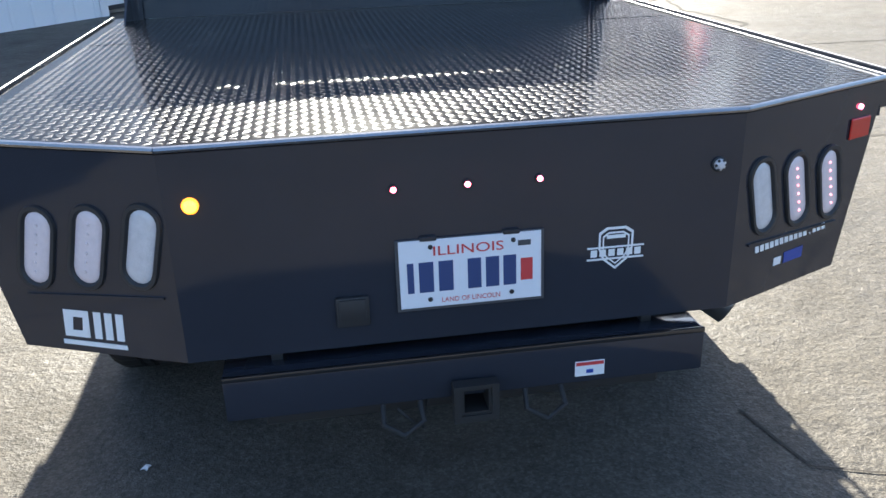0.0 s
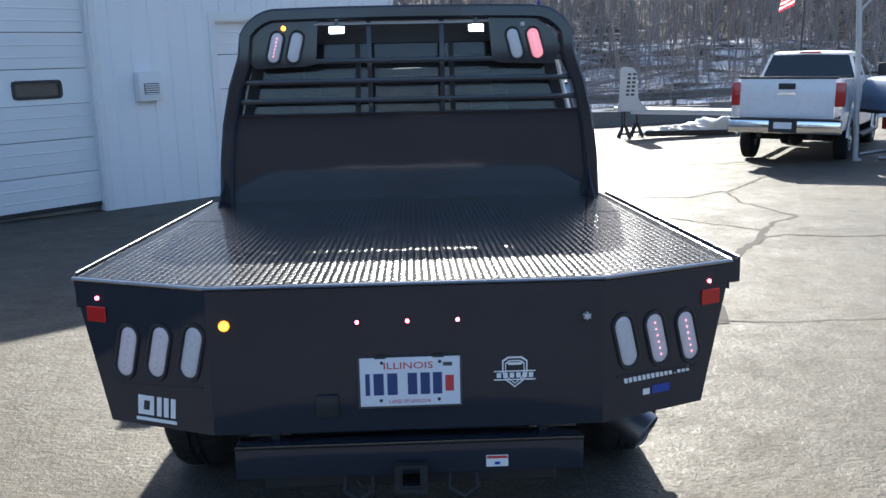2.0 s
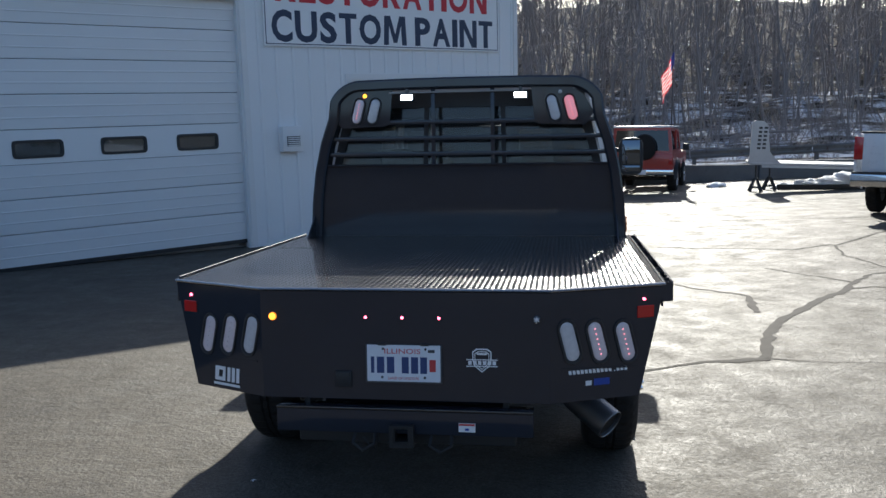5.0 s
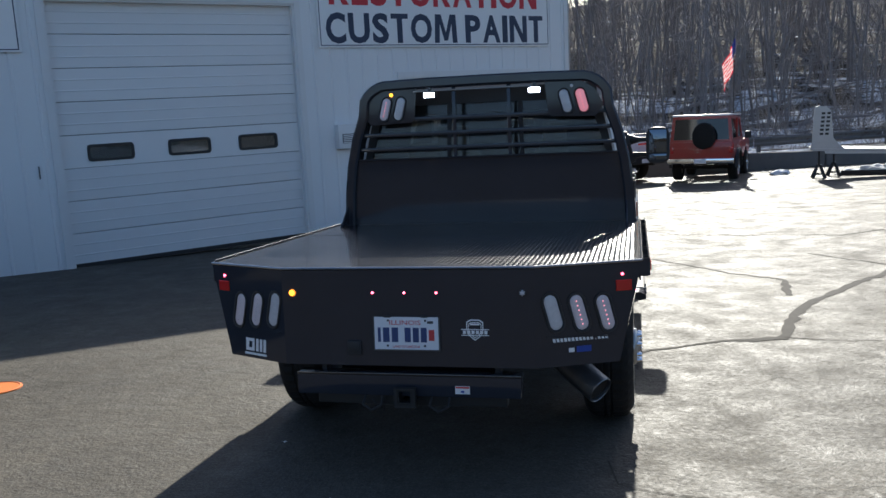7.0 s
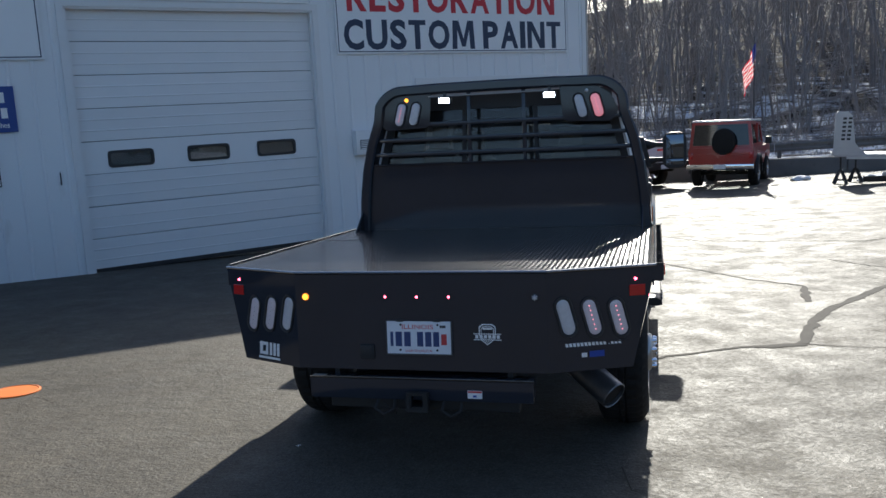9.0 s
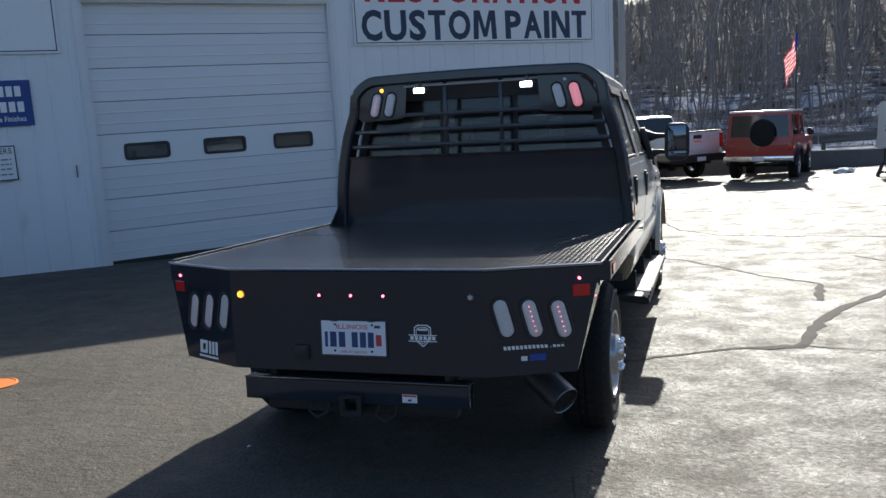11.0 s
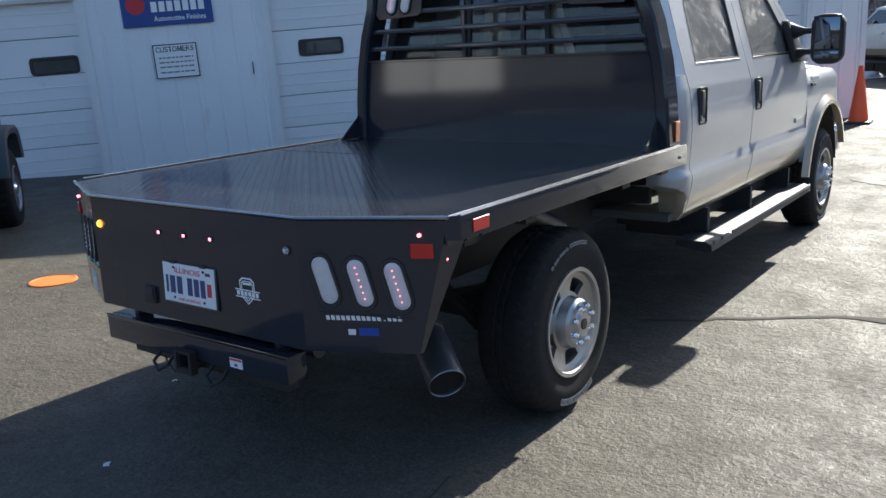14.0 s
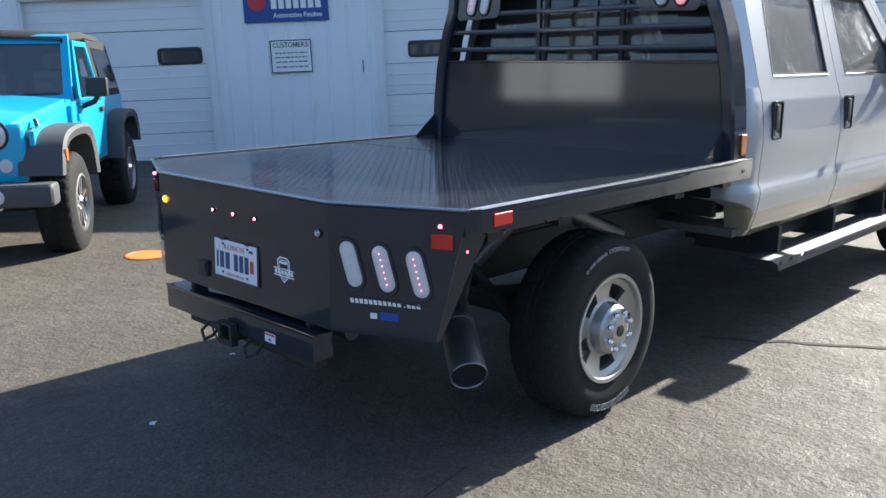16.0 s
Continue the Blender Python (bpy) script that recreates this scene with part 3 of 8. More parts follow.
def bare_tree(rnd, height, girth, depth=4, spread=1.0):
    """Trunk and limbs of a leafless tree; returns vertices and faces of the stout wood and of the twigs."""
    wood, twig = ([], []), ([], [])
    def seg(store, pts, rs, n):
        vs, fs = store
        base = len(vs)
        for i, p in enumerate(pts):
            d = pts[min(i + 1, len(pts) - 1)] - pts[max(i - 1, 0)]
            s, u = frame_of(d)
            for k in range(n):
                a = 2 * math.pi * k / n
                vs.append(tuple(p + (s * math.cos(a) + u * math.sin(a)) * rs[i]))
        for i in range(len(pts) - 1):
            for k in range(n):
                a0, a1 = base + i * n + k, base + i * n + (k + 1) % n
                fs.append((a0, a1, a1 + n, a0 + n))
    def grow(p, d, length, r, level):
        steps = 5 if level == 0 else 3
        pts, rs, q, dd = [p], [r], p, d.normalized()
        for i in range(steps):
            bend = 0.10 if level == 0 else 0.28
            dd = (dd + Vector((rnd.uniform(-bend, bend), rnd.uniform(-bend, bend), rnd.uniform(-0.05, 0.16)))).normalized()
            q = q + dd * (length / steps)
            pts.append(q)
            rs.append(max(0.004, r * (1 - 0.8 * (i + 1) / steps)))
        seg(wood if level < 2 else twig, pts, rs, 6 if level == 0 else (4 if level == 1 else 3))
        if level >= depth - 1:
            return
        for c in range((11, 6, 4)[level] if level < 3 else 3):
            t = rnd.uniform(0.32, 0.99) if level == 0 else rnd.uniform(0.2, 0.98)
            i = min(steps - 1, int(t * steps))
            p0 = pts[i].lerp(pts[i + 1], t * steps - i)
            a = rnd.uniform(0, 2 * math.pi)
            out = Vector((math.cos(a), math.sin(a), rnd.uniform(0.35, 1.3) / spread)).normalized()
            grow(p0, (out + dd * 0.5).normalized(), length * rnd.uniform(0.28, 0.5), rs[i] * rnd.uniform(0.35, 0.6), level + 1)
    grow(Vector((0, 0, -0.3)), Vector((rnd.uniform(-0.08, 0.08), rnd.uniform(-0.08, 0.08), 1)), height, girth, 0)
    return wood, twig


def raw_mesh(name, verts, faces, material):
    me = bpy.data.meshes.new(name)
    me.from_pydata(verts, [], faces)
    me.materials.append(material)
    me.polygons.foreach_set("use_smooth", [True] * len(me.polygons))
    return me


rnd = random.Random(11)
kinds = []
for k in range(7):
    w, t = bare_tree(rnd, rnd.uniform(9, 15), rnd.uniform(0.09, 0.18))
    kinds.append((raw_mesh("trunk", *w, BARK), raw_mesh("crown", *t, TWIG), w, t, max(v[2] for v in w[0] + t[0])))

# the nearest trees of the wood
def tree_room(y):
    """How tall a tree may be there without shading the lot."""
    return max(4.0, min(19.0, 0.56 * (y - 26.5) - 0.085 * max(0, y - LOT_END - 7)))


for k in range(60):
    tx, ty = rnd.uniform(-14, 34), LOT_END + rnd.uniform(12, 30)
    wm, tm, _, _, th = kinds[k % 7]
    tree = new("tree", wm)
    s = min(1.35, tree_room(ty) / th * rnd.uniform(0.85, 1.0))
    tree.matrix_world = pose(tx, ty, hill_z(tx, ty), rnd.uniform(-4, 4), rnd.uniform(-4, 4), rnd.uniform(0, 360)) @ Matrix.Scale(s, 4)
    tagged(tree, "tall leafless grey-brown tree on the snowy hillside", "tree", "woodland trees")
    crown = new("crown", tm)
    crown.parent = tree

# the wood behind them, and unseen woods added round the lot's other sides
def forest(name, places, seed, label, ground):
    for which, material in ((2, BARK), (3, TWIG)):
        V, F, base = [], [], 0
        r = np.random.RandomState(seed)
        for x, y, room in places:
            kd = kinds[r.randint(7)]
            v, f = np.array(kd[which][0]), np.array(kd[which][1])
            a, s = r.uniform(0, 6.28), room / kd[4] * r.uniform(0.8, 1.1)
            lean = r.uniform(-0.07, 0.07, 2)
            c, sn = math.cos(a), math.sin(a)
            w = v @ np.array([[c, sn, 0], [-sn, c, 0], [0, 0, 1]]) * s
            w[:, 0] += lean[0] * w[:, 2]
            w[:, 1] += lean[1] * w[:, 2]
            w += (x, y, ground(x, y))
            V.append(w)
            F.append(f + base)
            base += len(v)
        V, F = np.concatenate(V), np.concatenate(F)
        me = bpy.data.meshes.new(name)
        me.vertices.add(len(V)), me.loops.add(F.size), me.polygons.add(len(F))
        me.vertices.foreach_set("co", V.ravel())
        me.polygons.foreach_set("loop_start", np.arange(len(F)) * 4)
        me.loops.foreach_set("vertex_index", F.ravel())
        me.materials.append(material)
        me.update()
        me.validate()
        ob = new(name if which == 2 else name + "_twigs", me)
        tagged(ob, label, "woods", kind="stuff")


spots = []
for k in range(380):
    y = LOT_END + 24 + 66 * rnd.random() ** 1.1
    x = rnd.uniform(-0.36 * y - 4, 0.85 * y)
    spots.append((x, y, tree_room(y)))
forest("woods", spots, 5, "dense leafless winter woods climbing the hillside", hill_z)


def flat_ground(x, y):
    return ground_z(max(-68.0, min(y, LOT_END)), x)


# slender saplings and brush between the trunks
def sapling_wood(name, count, seed, label):
    r = random.Random(seed)
    V, F = [], []
    def stem(p, d, length, rad, steps=3):
        base = len(V)
        q = Vector(p)
        for i in range(steps + 1):
            s_, u_ = frame_of(d)
            for k in range(3):
                a = 2 * math.pi * k / 3
                V.append(tuple(q + (s_ * math.cos(a) + u_ * math.sin(a)) * rad * (1 - 0.75 * i / steps)))
            d = (d + Vector((r.uniform(-0.13, 0.13), r.uniform(-0.13, 0.13), 0.04))).normalized()
            q = q + d * (length / steps)
        for i in range(steps):
            for k in range(3):
                a0, a1 = base + i * 3 + k, base + i * 3 + (k + 1) % 3
                F.append((a0, a1, a1 + 3, a0 + 3))
        return q
    for n in range(count):
        y = LOT_END + 9 + 60 * r.random() ** 1.3
        x = r.uniform(-0.36 * y - 4, 0.85 * y)
        hgt = min(tree_room(y), 2.0 + 10.0 * r.random() ** 1.4)
        p = Vector((x, y, hill_z(x, y) - 0.1))
        lean = 0.24 if hgt > 5 else 0.6
        d = Vector((r.uniform(-lean, lean), r.uniform(-lean, lean), 1)).normalized()
        stem(p, d, hgt, 0.010 + 0.0065 * hgt * r.uniform(0.5, 1.3), 4)
        for k in range(9):
            t = r.uniform(0.15, 0.95)
            a = r.uniform(0, 6.28)
            stem(p + d * hgt * t, Vector((math.cos(a), math.sin(a), r.uniform(-0.15, 1.2))).normalized(), hgt * r.uniform(0.16, 0.42), 0.007 + 0.002 * hgt, 2)
    for n in range(count // 3):
        y = LOT_END + 2.6 + 13 * r.random()
        x = r.uniform(-0.3 * y, 0.62 * y)
        hgt = min(2.6, 0.36 * (y - LOT_END)) * r.uniform(0.35, 1.0)
        p = Vector((x, y, hill_z(x, y) - 0.08))
        for k in range(7):
            stem(p + Vector((r.uniform(-0.3, 0.3), r.uniform(-0.3, 0.3), 0)), Vector((r.uniform(-1, 1), r.uniform(-1, 1), r.uniform(0.3, 1.6))).normalized(), hgt * r.uniform(0.6, 1.3), 0.012, 2)
    ob = new(name, raw_mesh(name, V, F, TWIG))
    return tagged(ob, label, "brush", kind="stuff")


sapling_wood("underbrush", 1500, 77, "thin leafless saplings and brush on the hillside")
spots = []
for k in range(70):
    a = radians(rnd.uniform(-205, 62))
    d = rnd.uniform(42, 66)
    x, y = 2 + d * math.cos(a), -2 + d * math.sin(a)
    spots.append((x, y, rnd.uniform(8, 13)))
forest("woods", spots, 8, "unseen leafless woods added round the far sides of the lot", flat_ground)
# unseen bank, added and kept dark for what the black panels reflect
bm = bmesh.new()
ring = []
for k in range(60):
    a = radians(-208 + 272 * k / 59)
    d = 70.0
    x, y = 2 + d * math.cos(a), -2 + d * math.sin(a)
    hgt = 6.0 + 2.5 * noise.noise((x * 0.05, y * 0.05, 4.0))
    ring.append([(2 + 50 * math.cos(a), -2 + 50 * math.sin(a), flat_ground(x, y) - 0.6), (x, y, flat_ground(x, y) + hgt), (2 + 110 * math.cos(a), -2 + 110 * math.sin(a), flat_ground(x, y) + hgt + 3)])
loft(bm, ring, closed=False)
solo("ground_far_bank", bm, LITTER, "unseen dark brown bank added round the lot for reflections", "hillside", kind="structure", sharp=180)

# unseen grey building behind the camera, added for pale reflections in the black rack
nb = thing("reflection_building", "unseen grey building with white panels, added for reflections", "building", pose(-15.5, -20.0, ground_z(-20.0), 0, 0, -28))
part("wall", box(-4.5, 4.5, -7.0, 0.0, -0.4, 3.4), WALLSTONE, nb, "grey concrete wall")
part("wall_panel", box(-4.3, -2.5, 0.001, 0.06, -0.3, 2.6), TRIMWHITE, nb, "white panel added for its reflection")
part("wall_panel", box(-2.4, 0.25, 0.001, 0.06, -0.3, 2.6), WHITE, nb, "white panel added for its reflection")
part("roof", box(-4.8, 4.8, -7.3, 0.3, 3.4, 3.6), ROOFING, nb, "grey flat roof")

# fallen trunks and brush on the slope
for k in range(5):
    tx, ty = rnd.uniform(-3, 24), LOT_END + rnd.uniform(9, 22)
    a, L = rnd.uniform(-0.5, 0.5), rnd.uniform(2.5, 6)
    p = Vector((tx, ty, hill_z(tx, ty) + 0.25))
    q = p + Vector((L * math.cos(a), L * math.sin(a) * 0.5, 0))
    q.z = hill_z(q.x, q.y) + rnd.uniform(0.2, 1.4)
    solo("fallen_log", tube(bmesh.new(), [p, p.lerp(q, 0.5) + Vector((0, 0, 0.12)), q], [0.09, 0.075, 0.05], 8), BARK, "dead fallen trunk lying on the leaf-covered slope", "log", group="fallen logs")

# ---- the workshop ----
UX, UY = 0.702, 0.712
WALL = Matrix(((UX, -UY, 0, -7.583), (UY, UX, 0, 7.476), (0, 0, 1, 0), (0, 0, 0, 1)))
S0, S1, TOP, FOOT, THICK = -14.0, 11.56, 4.18, -0.7, 0.22
OPEN = [(-3.46, -0.76, -0.7, 2.36), (1.84, 5.62, -0.7, 3.60), (7.62, 10.46, -0.7, 2.37)]
bm = bmesh.new()
edges = [S0] + [v for o in OPEN for v in o[:2]] + [S1]
for i in range(0, len(edges), 2):
    bx(bm, edges[i], edges[i + 1], 0.0, THICK, FOOT, TOP)
for a, b, c, d in OPEN:
    bx(bm, a, b, 0.0, THICK, d, TOP)
wall = solo("wall_workshop_front", bm, SIDING, "white painted ribbed steel siding of the workshop, in shade", "wall", WALL, kind="structure")
bm = bmesh.new()
s = S0 + 0.1
while s < S1 - 0.1:
    spans, z0 = [], FOOT
    for a, b, c, d in OPEN:
        if a - 0.12 < s < b + 0.12:
            z0 = d + 0.12
    b0 = [(s - 0.026, 0.0), (s - 0.012, -0.012), (s + 0.012, -0.012), (s + 0.026, 0.0)]
    loft(bm, [[(x, y, z0) for x, y in b0], [(x, y, TOP - 0.15) for x, y in b0]])
    s += 0.305
ribs = part("siding_ribs", bm, SIDING, wall)
tagged(ribs, kind="stuff")
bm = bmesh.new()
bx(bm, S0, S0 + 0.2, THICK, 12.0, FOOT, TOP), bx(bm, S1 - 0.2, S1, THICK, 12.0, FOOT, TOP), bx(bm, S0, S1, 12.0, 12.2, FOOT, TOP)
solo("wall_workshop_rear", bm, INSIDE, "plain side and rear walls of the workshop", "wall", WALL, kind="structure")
bm = bmesh.new()
bx(bm, S0 - 0.15, S1 + 0.15, -0.18, 12.3, TOP, TOP + 0.16)
solo("roof", bm, ROOFING, "flat grey metal roof of the workshop", "roof", WALL, kind="structure")
solo("floor_workshop", box(S0 + 0.2, S1 - 0.2, THICK, 12.0, -0.4, -0.25), CONCRETE, "concrete workshop floor", "floor", WALL, kind="structure")
tr = solo("trim_corner", box(S1 - 0.10, S1 + 0.004, -0.018, -0.001, FOOT, TOP - 0.01), TRIMWHITE, "white metal corner trim", "trim", WALL, kind="structure")


def overhead_door(name, s0, s1, foot, top, panels, glazed, row, zc, label):
    door = thing(name, label, "garage door", WALL, kind="structure")
    ph = (top - foot) / panels
    for i in range(panels):
        z0, z1 = foot + ph * i, foot + ph * (i + 1)
        b = bmesh.new()
        holes = [(c - 0.325, c + 0.325) for c in glazed] if i == row else []
        if holes:
            h0, h1 = zc - 0.115, zc + 0.115
            xs_ = [s0] + [v for h in holes for v in h] + [s1]
            for k in range(0, len(xs_), 2):
                bx(b, xs_[k], xs_[k + 1], 0.10, 0.145, z0 + 0.004, z1 - 0.004)
            for a, c in holes:
                bx(b, a, c, 0.10, 0.145, z0 + 0.004, h0), bx(b, a, c, 0.10, 0.145, h1, z1 - 0.004)
        else:
            bx(b, s0, s1, 0.10, 0.145, z0 + 0.004, z1 - 0.004, bev=0.006, seg=1)
            for fz in (0.33, 0.66):
                zz = z0 + ph * fz
                loft(b, [[(x, 0.101, zz - 0.012), (x, 0.094, zz - 0.004), (x, 0.094, zz + 0.004), (x, 0.101, zz + 0.012)] for x in (s0 + 0.01, s1 - 0.01)])
        panel = part("panel", b, DOORWHITE, door)
        for a, c in holes:
            b = bmesh.new()
            def rr(x0, x1, zz0, zz1, r, y):
                out = []
                for cx, cz, a0 in ((x1 - r, zz1 - r, 0), (x0 + r, zz1 - r, 90), (x0 + r, zz0 + r, 180), (x1 - r, zz0 + r, 270)):
                    for q in range(5):
                        an = radians(a0 + 22.5 * q)
                        out.append((cx + r * math.cos(an), y, cz + r * math.sin(an)))
                return out
            ringed(b, rr(a - 0.01, c + 0.01, h0 - 0.01, h1 + 0.01, 0.06, 0.088), rr(a + 0.03, c - 0.03, h0 + 0.028, h1 - 0.028, 0.04, 0.088), (0, 0.03, 0))
            part("window_frame", b, PLASTIC, panel, "black rubber window frame")
            part("pane", box(a + 0.02, c - 0.02, 0.118, 0.123, h0 + 0.02, h1 - 0.02), DIMGLASS, panel)
    part("bottom_seal", box(s0, s1, 0.09, 0.15, foot - 0.03, foot + 0.03), PLASTIC, door, "black rubber bottom seal")
    b = bmesh.new()
    for a, c in ((s0 - 0.10, s0), (s1, s1 + 0.10)):
        bx(b, a, c, -0.022, -0.002, FOOT, top)
    bx(b, s0 - 0.10, s1 + 0.10, -0.022, -0.002, top, top + 0.10)
    for a, c in ((s0, s0 + 0.035), (s1 - 0.035, s1)):
        bx(b, a, c, -0.002, 0.098, FOOT, top)
    bx(b, s0, s1, -0.002, 0.098, top - 0.03, top)
    part("door_trim", b, TRIMWHITE, door, "white metal door trim")
    return door


overhead_door("door_1", -3.46, -0.76, -0.20, 2.36, 5, [-2.75, -1.21], 3, 1.466, "closed white sectional garage door with small dark windows")
overhead_door("door_2", 1.84, 5.62, -0.20, 3.60, 8, [2.566, 3.742, 4.866], 3, 1.431, "large closed white sectional garage door with three small windows")
overhead_door("door_3", 7.62, 10.46, -0.27, 2.37, 5, [8.4, 9.7], 3, 1.44, "closed white sectional garage door beyond the truck")


def board(name, s0, s1, z0, z1, material, label, border=True):
    b = thing(name, label, "sign", WALL)
    part("panel", box(s0, s1, -0.036, -0.014, z0, z1, bev=0.003, seg=1), material, b)
    if border:
        q = bmesh.new()
        ringed(q, [(s0 + 0.03, -0.0375, z0 + 0.03), (s1 - 0.03, -0.0375, z0 + 0.03), (s1 - 0.03, -0.0375, z1 - 0.03), (s0 + 0.03, -0.0375, z1 - 0.03)],
               [(s0 + 0.045, -0.0375, z0 + 0.045), (s1 - 0.045, -0.0375, z0 + 0.045), (s1 - 0.045, -0.0375, z1 - 0.045), (s0 + 0.045, -0.0375, z1 - 0.045)], (0, 0.0013, 0))
        part("border", q, NAVY, b, "thin dark border line")
    return b


WIDTHS = dict(A=0.66, C=0.60, E=0.50, I=0.20, L=0.48, M=0.80, N=0.68, O=0.72, P=0.56, R=0.60, S=0.52, T=0.56, U=0.66)


def letter_spans(text, x0, x1, gap=0.085, word=0.22):
    """Where each letter of a line of capitals stands between x0 and x1."""
    at, out = 0.0, []
    for ch in text:
        if ch == " ":
            at += word
            continue
        out.append((at, at + WIDTHS[ch]))
        at += WIDTHS[ch] + gap
    k = (x1 - x0) / (at - gap)
    return [(x0 + a * k, x0 + b_ * k) for a, b_ in out]


BLOCK = dict(
    M=[(0, 0), (0.05, 1), (0.30, 1), (0.5, 0.36), (0.70, 1), (0.95, 1), (1, 0), (0.79, 0), (0.76, 0.68), (0.58, 0.08), (0.42, 0.08), (0.24, 0.68), (0.21, 0)],
    N=[(0, 0), (0, 1), (0.29, 1), (0.75, 0.32), (0.75, 1), (1, 1), (1, 0), (0.71, 0), (0.25, 0.68), (0.25, 0)],
    T=[(0, 1), (1, 1), (1, 0.83), (0.655, 0.83), (0.655, 0), (0.345, 0), (0.345, 0.83), (0, 0.83)],
    I=[(0, 0), (0, 1), (1, 1), (1, 0)])


def block_letter(ch, x0, x1, z0, z1, depth):
    """A bold straight-sided capital between x0..x1 and z0..z1, facing -y."""
    return prism(bmesh.new(), [(x0 + u * (x1 - x0), -depth, z0 + v * (z1 - z0)) for u, v in BLOCK[ch]], (0, depth, 0))


def letters_on(b, text, s0, s1, z0, z1, material, bold=0.012, y=-0.0385):
    spans = letter_spans(text, s0, s1)
    for ch, (a, c) in zip(text.replace(" ", ""), spans):
        bm_ = block_letter(ch, a, c, z0, z1, 0.003) if ch in BLOCK else lettering(ch, a, c, z0 - (0.012 * (z1 - z0) if ch in "COSU" else 0), z1 + (0.012 * (z1 - z0) if ch in "COS" else 0), 0.003, bold)
        for v in bm_.verts:
            v.co.y += y + 0.002
        part("letter", bm_, material, b)


big = board("wall_sign", 6.02, 11.05, 2.90, 4.165, SIGNWHITE, "large white wall sign with red and navy capital letters")
letters_on(big, "CUSTOM PAINT", 6.16, 10.88, 2.97, 3.47, NAVY, 0.034)
letters_on(big, "RESTORATION", 6.25, 10.74, 3.60, 4.10, SIGNRED, 0.034)
big2 = board("wall_sign", -3.6, 1.52, 2.87, 4.165, SIGNWHITE, "large white wall sign, mostly out of view")
letters_on(big2, "N", 0.28, 0.77, 2.97, 3.46, NAVY, 0.02)
q = bmesh.new()
flat_bars(q, [(0.22, 0.36, 3.60, 4.08), (0.62, 0.76, 3.60, 4.08)], -0.0385)
part("lettering", q, SIGNRED, big2)
head = board("door_header_sign", 2.3, 5.55, 3.705, 4.16, SIGNWHITE, "white sign above the garage door with red lettering", border=False)
q = bmesh.new()
for i in range(9):
    a = 2.6 + i * 0.31
    flat_bars(q, [(a, a + 0.07, 3.77, 4.1), (a + 0.14, a + 0.21, 3.77, 4.1), (a + 0.07, a + 0.14, 3.90, 3.97)], -0.0385)
part("lettering", q, SIGNRED, head)

blue = board("paint_maker_sign", -0.17, 1.08, 1.90, 2.52, SIGNBLUE, "blue metal sign with white lettering and a round emblem", border=False)
for a, c, z0, z1 in ((0.24, 0.98, 2.30, 2.44), (0.24, 1.00, 2.09, 2.23)):
    n_ = 7 if z1 - z0 > 0.1 else 14
    for i in range(n_):
        w_ = (c - a) / n_
        part("lettering_bar", flat_bars(bmesh.new(), [(a + i * w_, a + i * w_ + w_ * 0.74, z0, z1)], -0.0385), WHITE, blue)
q = lettering("Automotive Finishes", 0.26, 0.98, 1.962, 2.035, 0.003, 0.01)
for v in q.verts:
    v.co.y -= 0.0365
part("lettering", q, WHITE, blue)
q = bmesh.new()
lathe(q, [(0.001, 0), (0.13, 0.0), (0.13, 0.003), (0.001, 0.004)], (0.03, -0.037, 2.20), (0, -1, 0), 24)
part("emblem", q, SIGNRED, blue, "round red emblem")
cust = board("notice_sign", 0.165, 0.79, 1.155, 1.645, SIGNWHITE, "small white notice with black border and lettering", border=False)
q = bmesh.new()
ringed(q, [(0.17, -0.0375, 1.16), (0.785, -0.0375, 1.16), (0.785, -0.0375, 1.64), (0.17, -0.0375, 1.64)], [(0.186, -0.0375, 1.176), (0.769, -0.0375, 1.176), (0.769, -0.0375, 1.624), (0.186, -0.0375, 1.624)], (0, 0.0013, 0))
part("border", q, INK, cust)
letters_on(cust, "CUSTOMERS", 0.215, 0.74, 1.53, 1.605, INK, 0.004)
rr_ = random.Random(4)
for zz in (1.44, 1.375, 1.31, 1.235):
    a = 0.24
    while a < 0.70:
        w = rr_.uniform(0.03, 0.09)
        part("lettering_bar", flat_bars(bmesh.new(), [(a, min(a + w, 0.72), zz, zz + 0.020)], -0.0385), FADEDINK, cust)
        a += w + 0.016

vent = thing("wall_vent", "white louvred vent box on the workshop wall", "vent", WALL)
part("housing", box(6.20, 6.56, -0.16, -0.014, 1.21, 1.62, bev=0.012), TRIMWHITE, vent)
part("grille", box(6.27, 6.51, -0.166, -0.158, 1.30, 1.46, bev=0.002, seg=1), GREYPLASTIC, vent)
for i in range(5):
    part("slat", box(6.28, 6.50, -0.178, -0.164, 1.305 + 0.031 * i, 1.322 + 0.031 * i, m=None), TRIMWHITE, vent)
solo("door_latch", box(1.535, 1.551, -0.03, -0.013, 1.12, 1.30, bev=0.004), GREYPLASTIC, "dark grey slide latch on the wall beside the garage door", "latch", WALL)


# ---- the flatbed truck; its own x is right, y forward, z up from the ground under the tail ----
TRUCK = pose(0.515, 1.665, ground_z(1.665), 0, 0, -1.2) @ pose(0, 0, 0, -2.95, 0, 0)
truck = thing("flatbed_truck", "silver-white crew-cab truck with black steel flatbed on asphalt", "truck", TRUCK)
TY = -0.04          # tail face
HW = 1.067          # half the deck's width
ZD = 1.03           # deck height
BEND, CY = 0.60, 0.17
FA = 5.43          # front axle

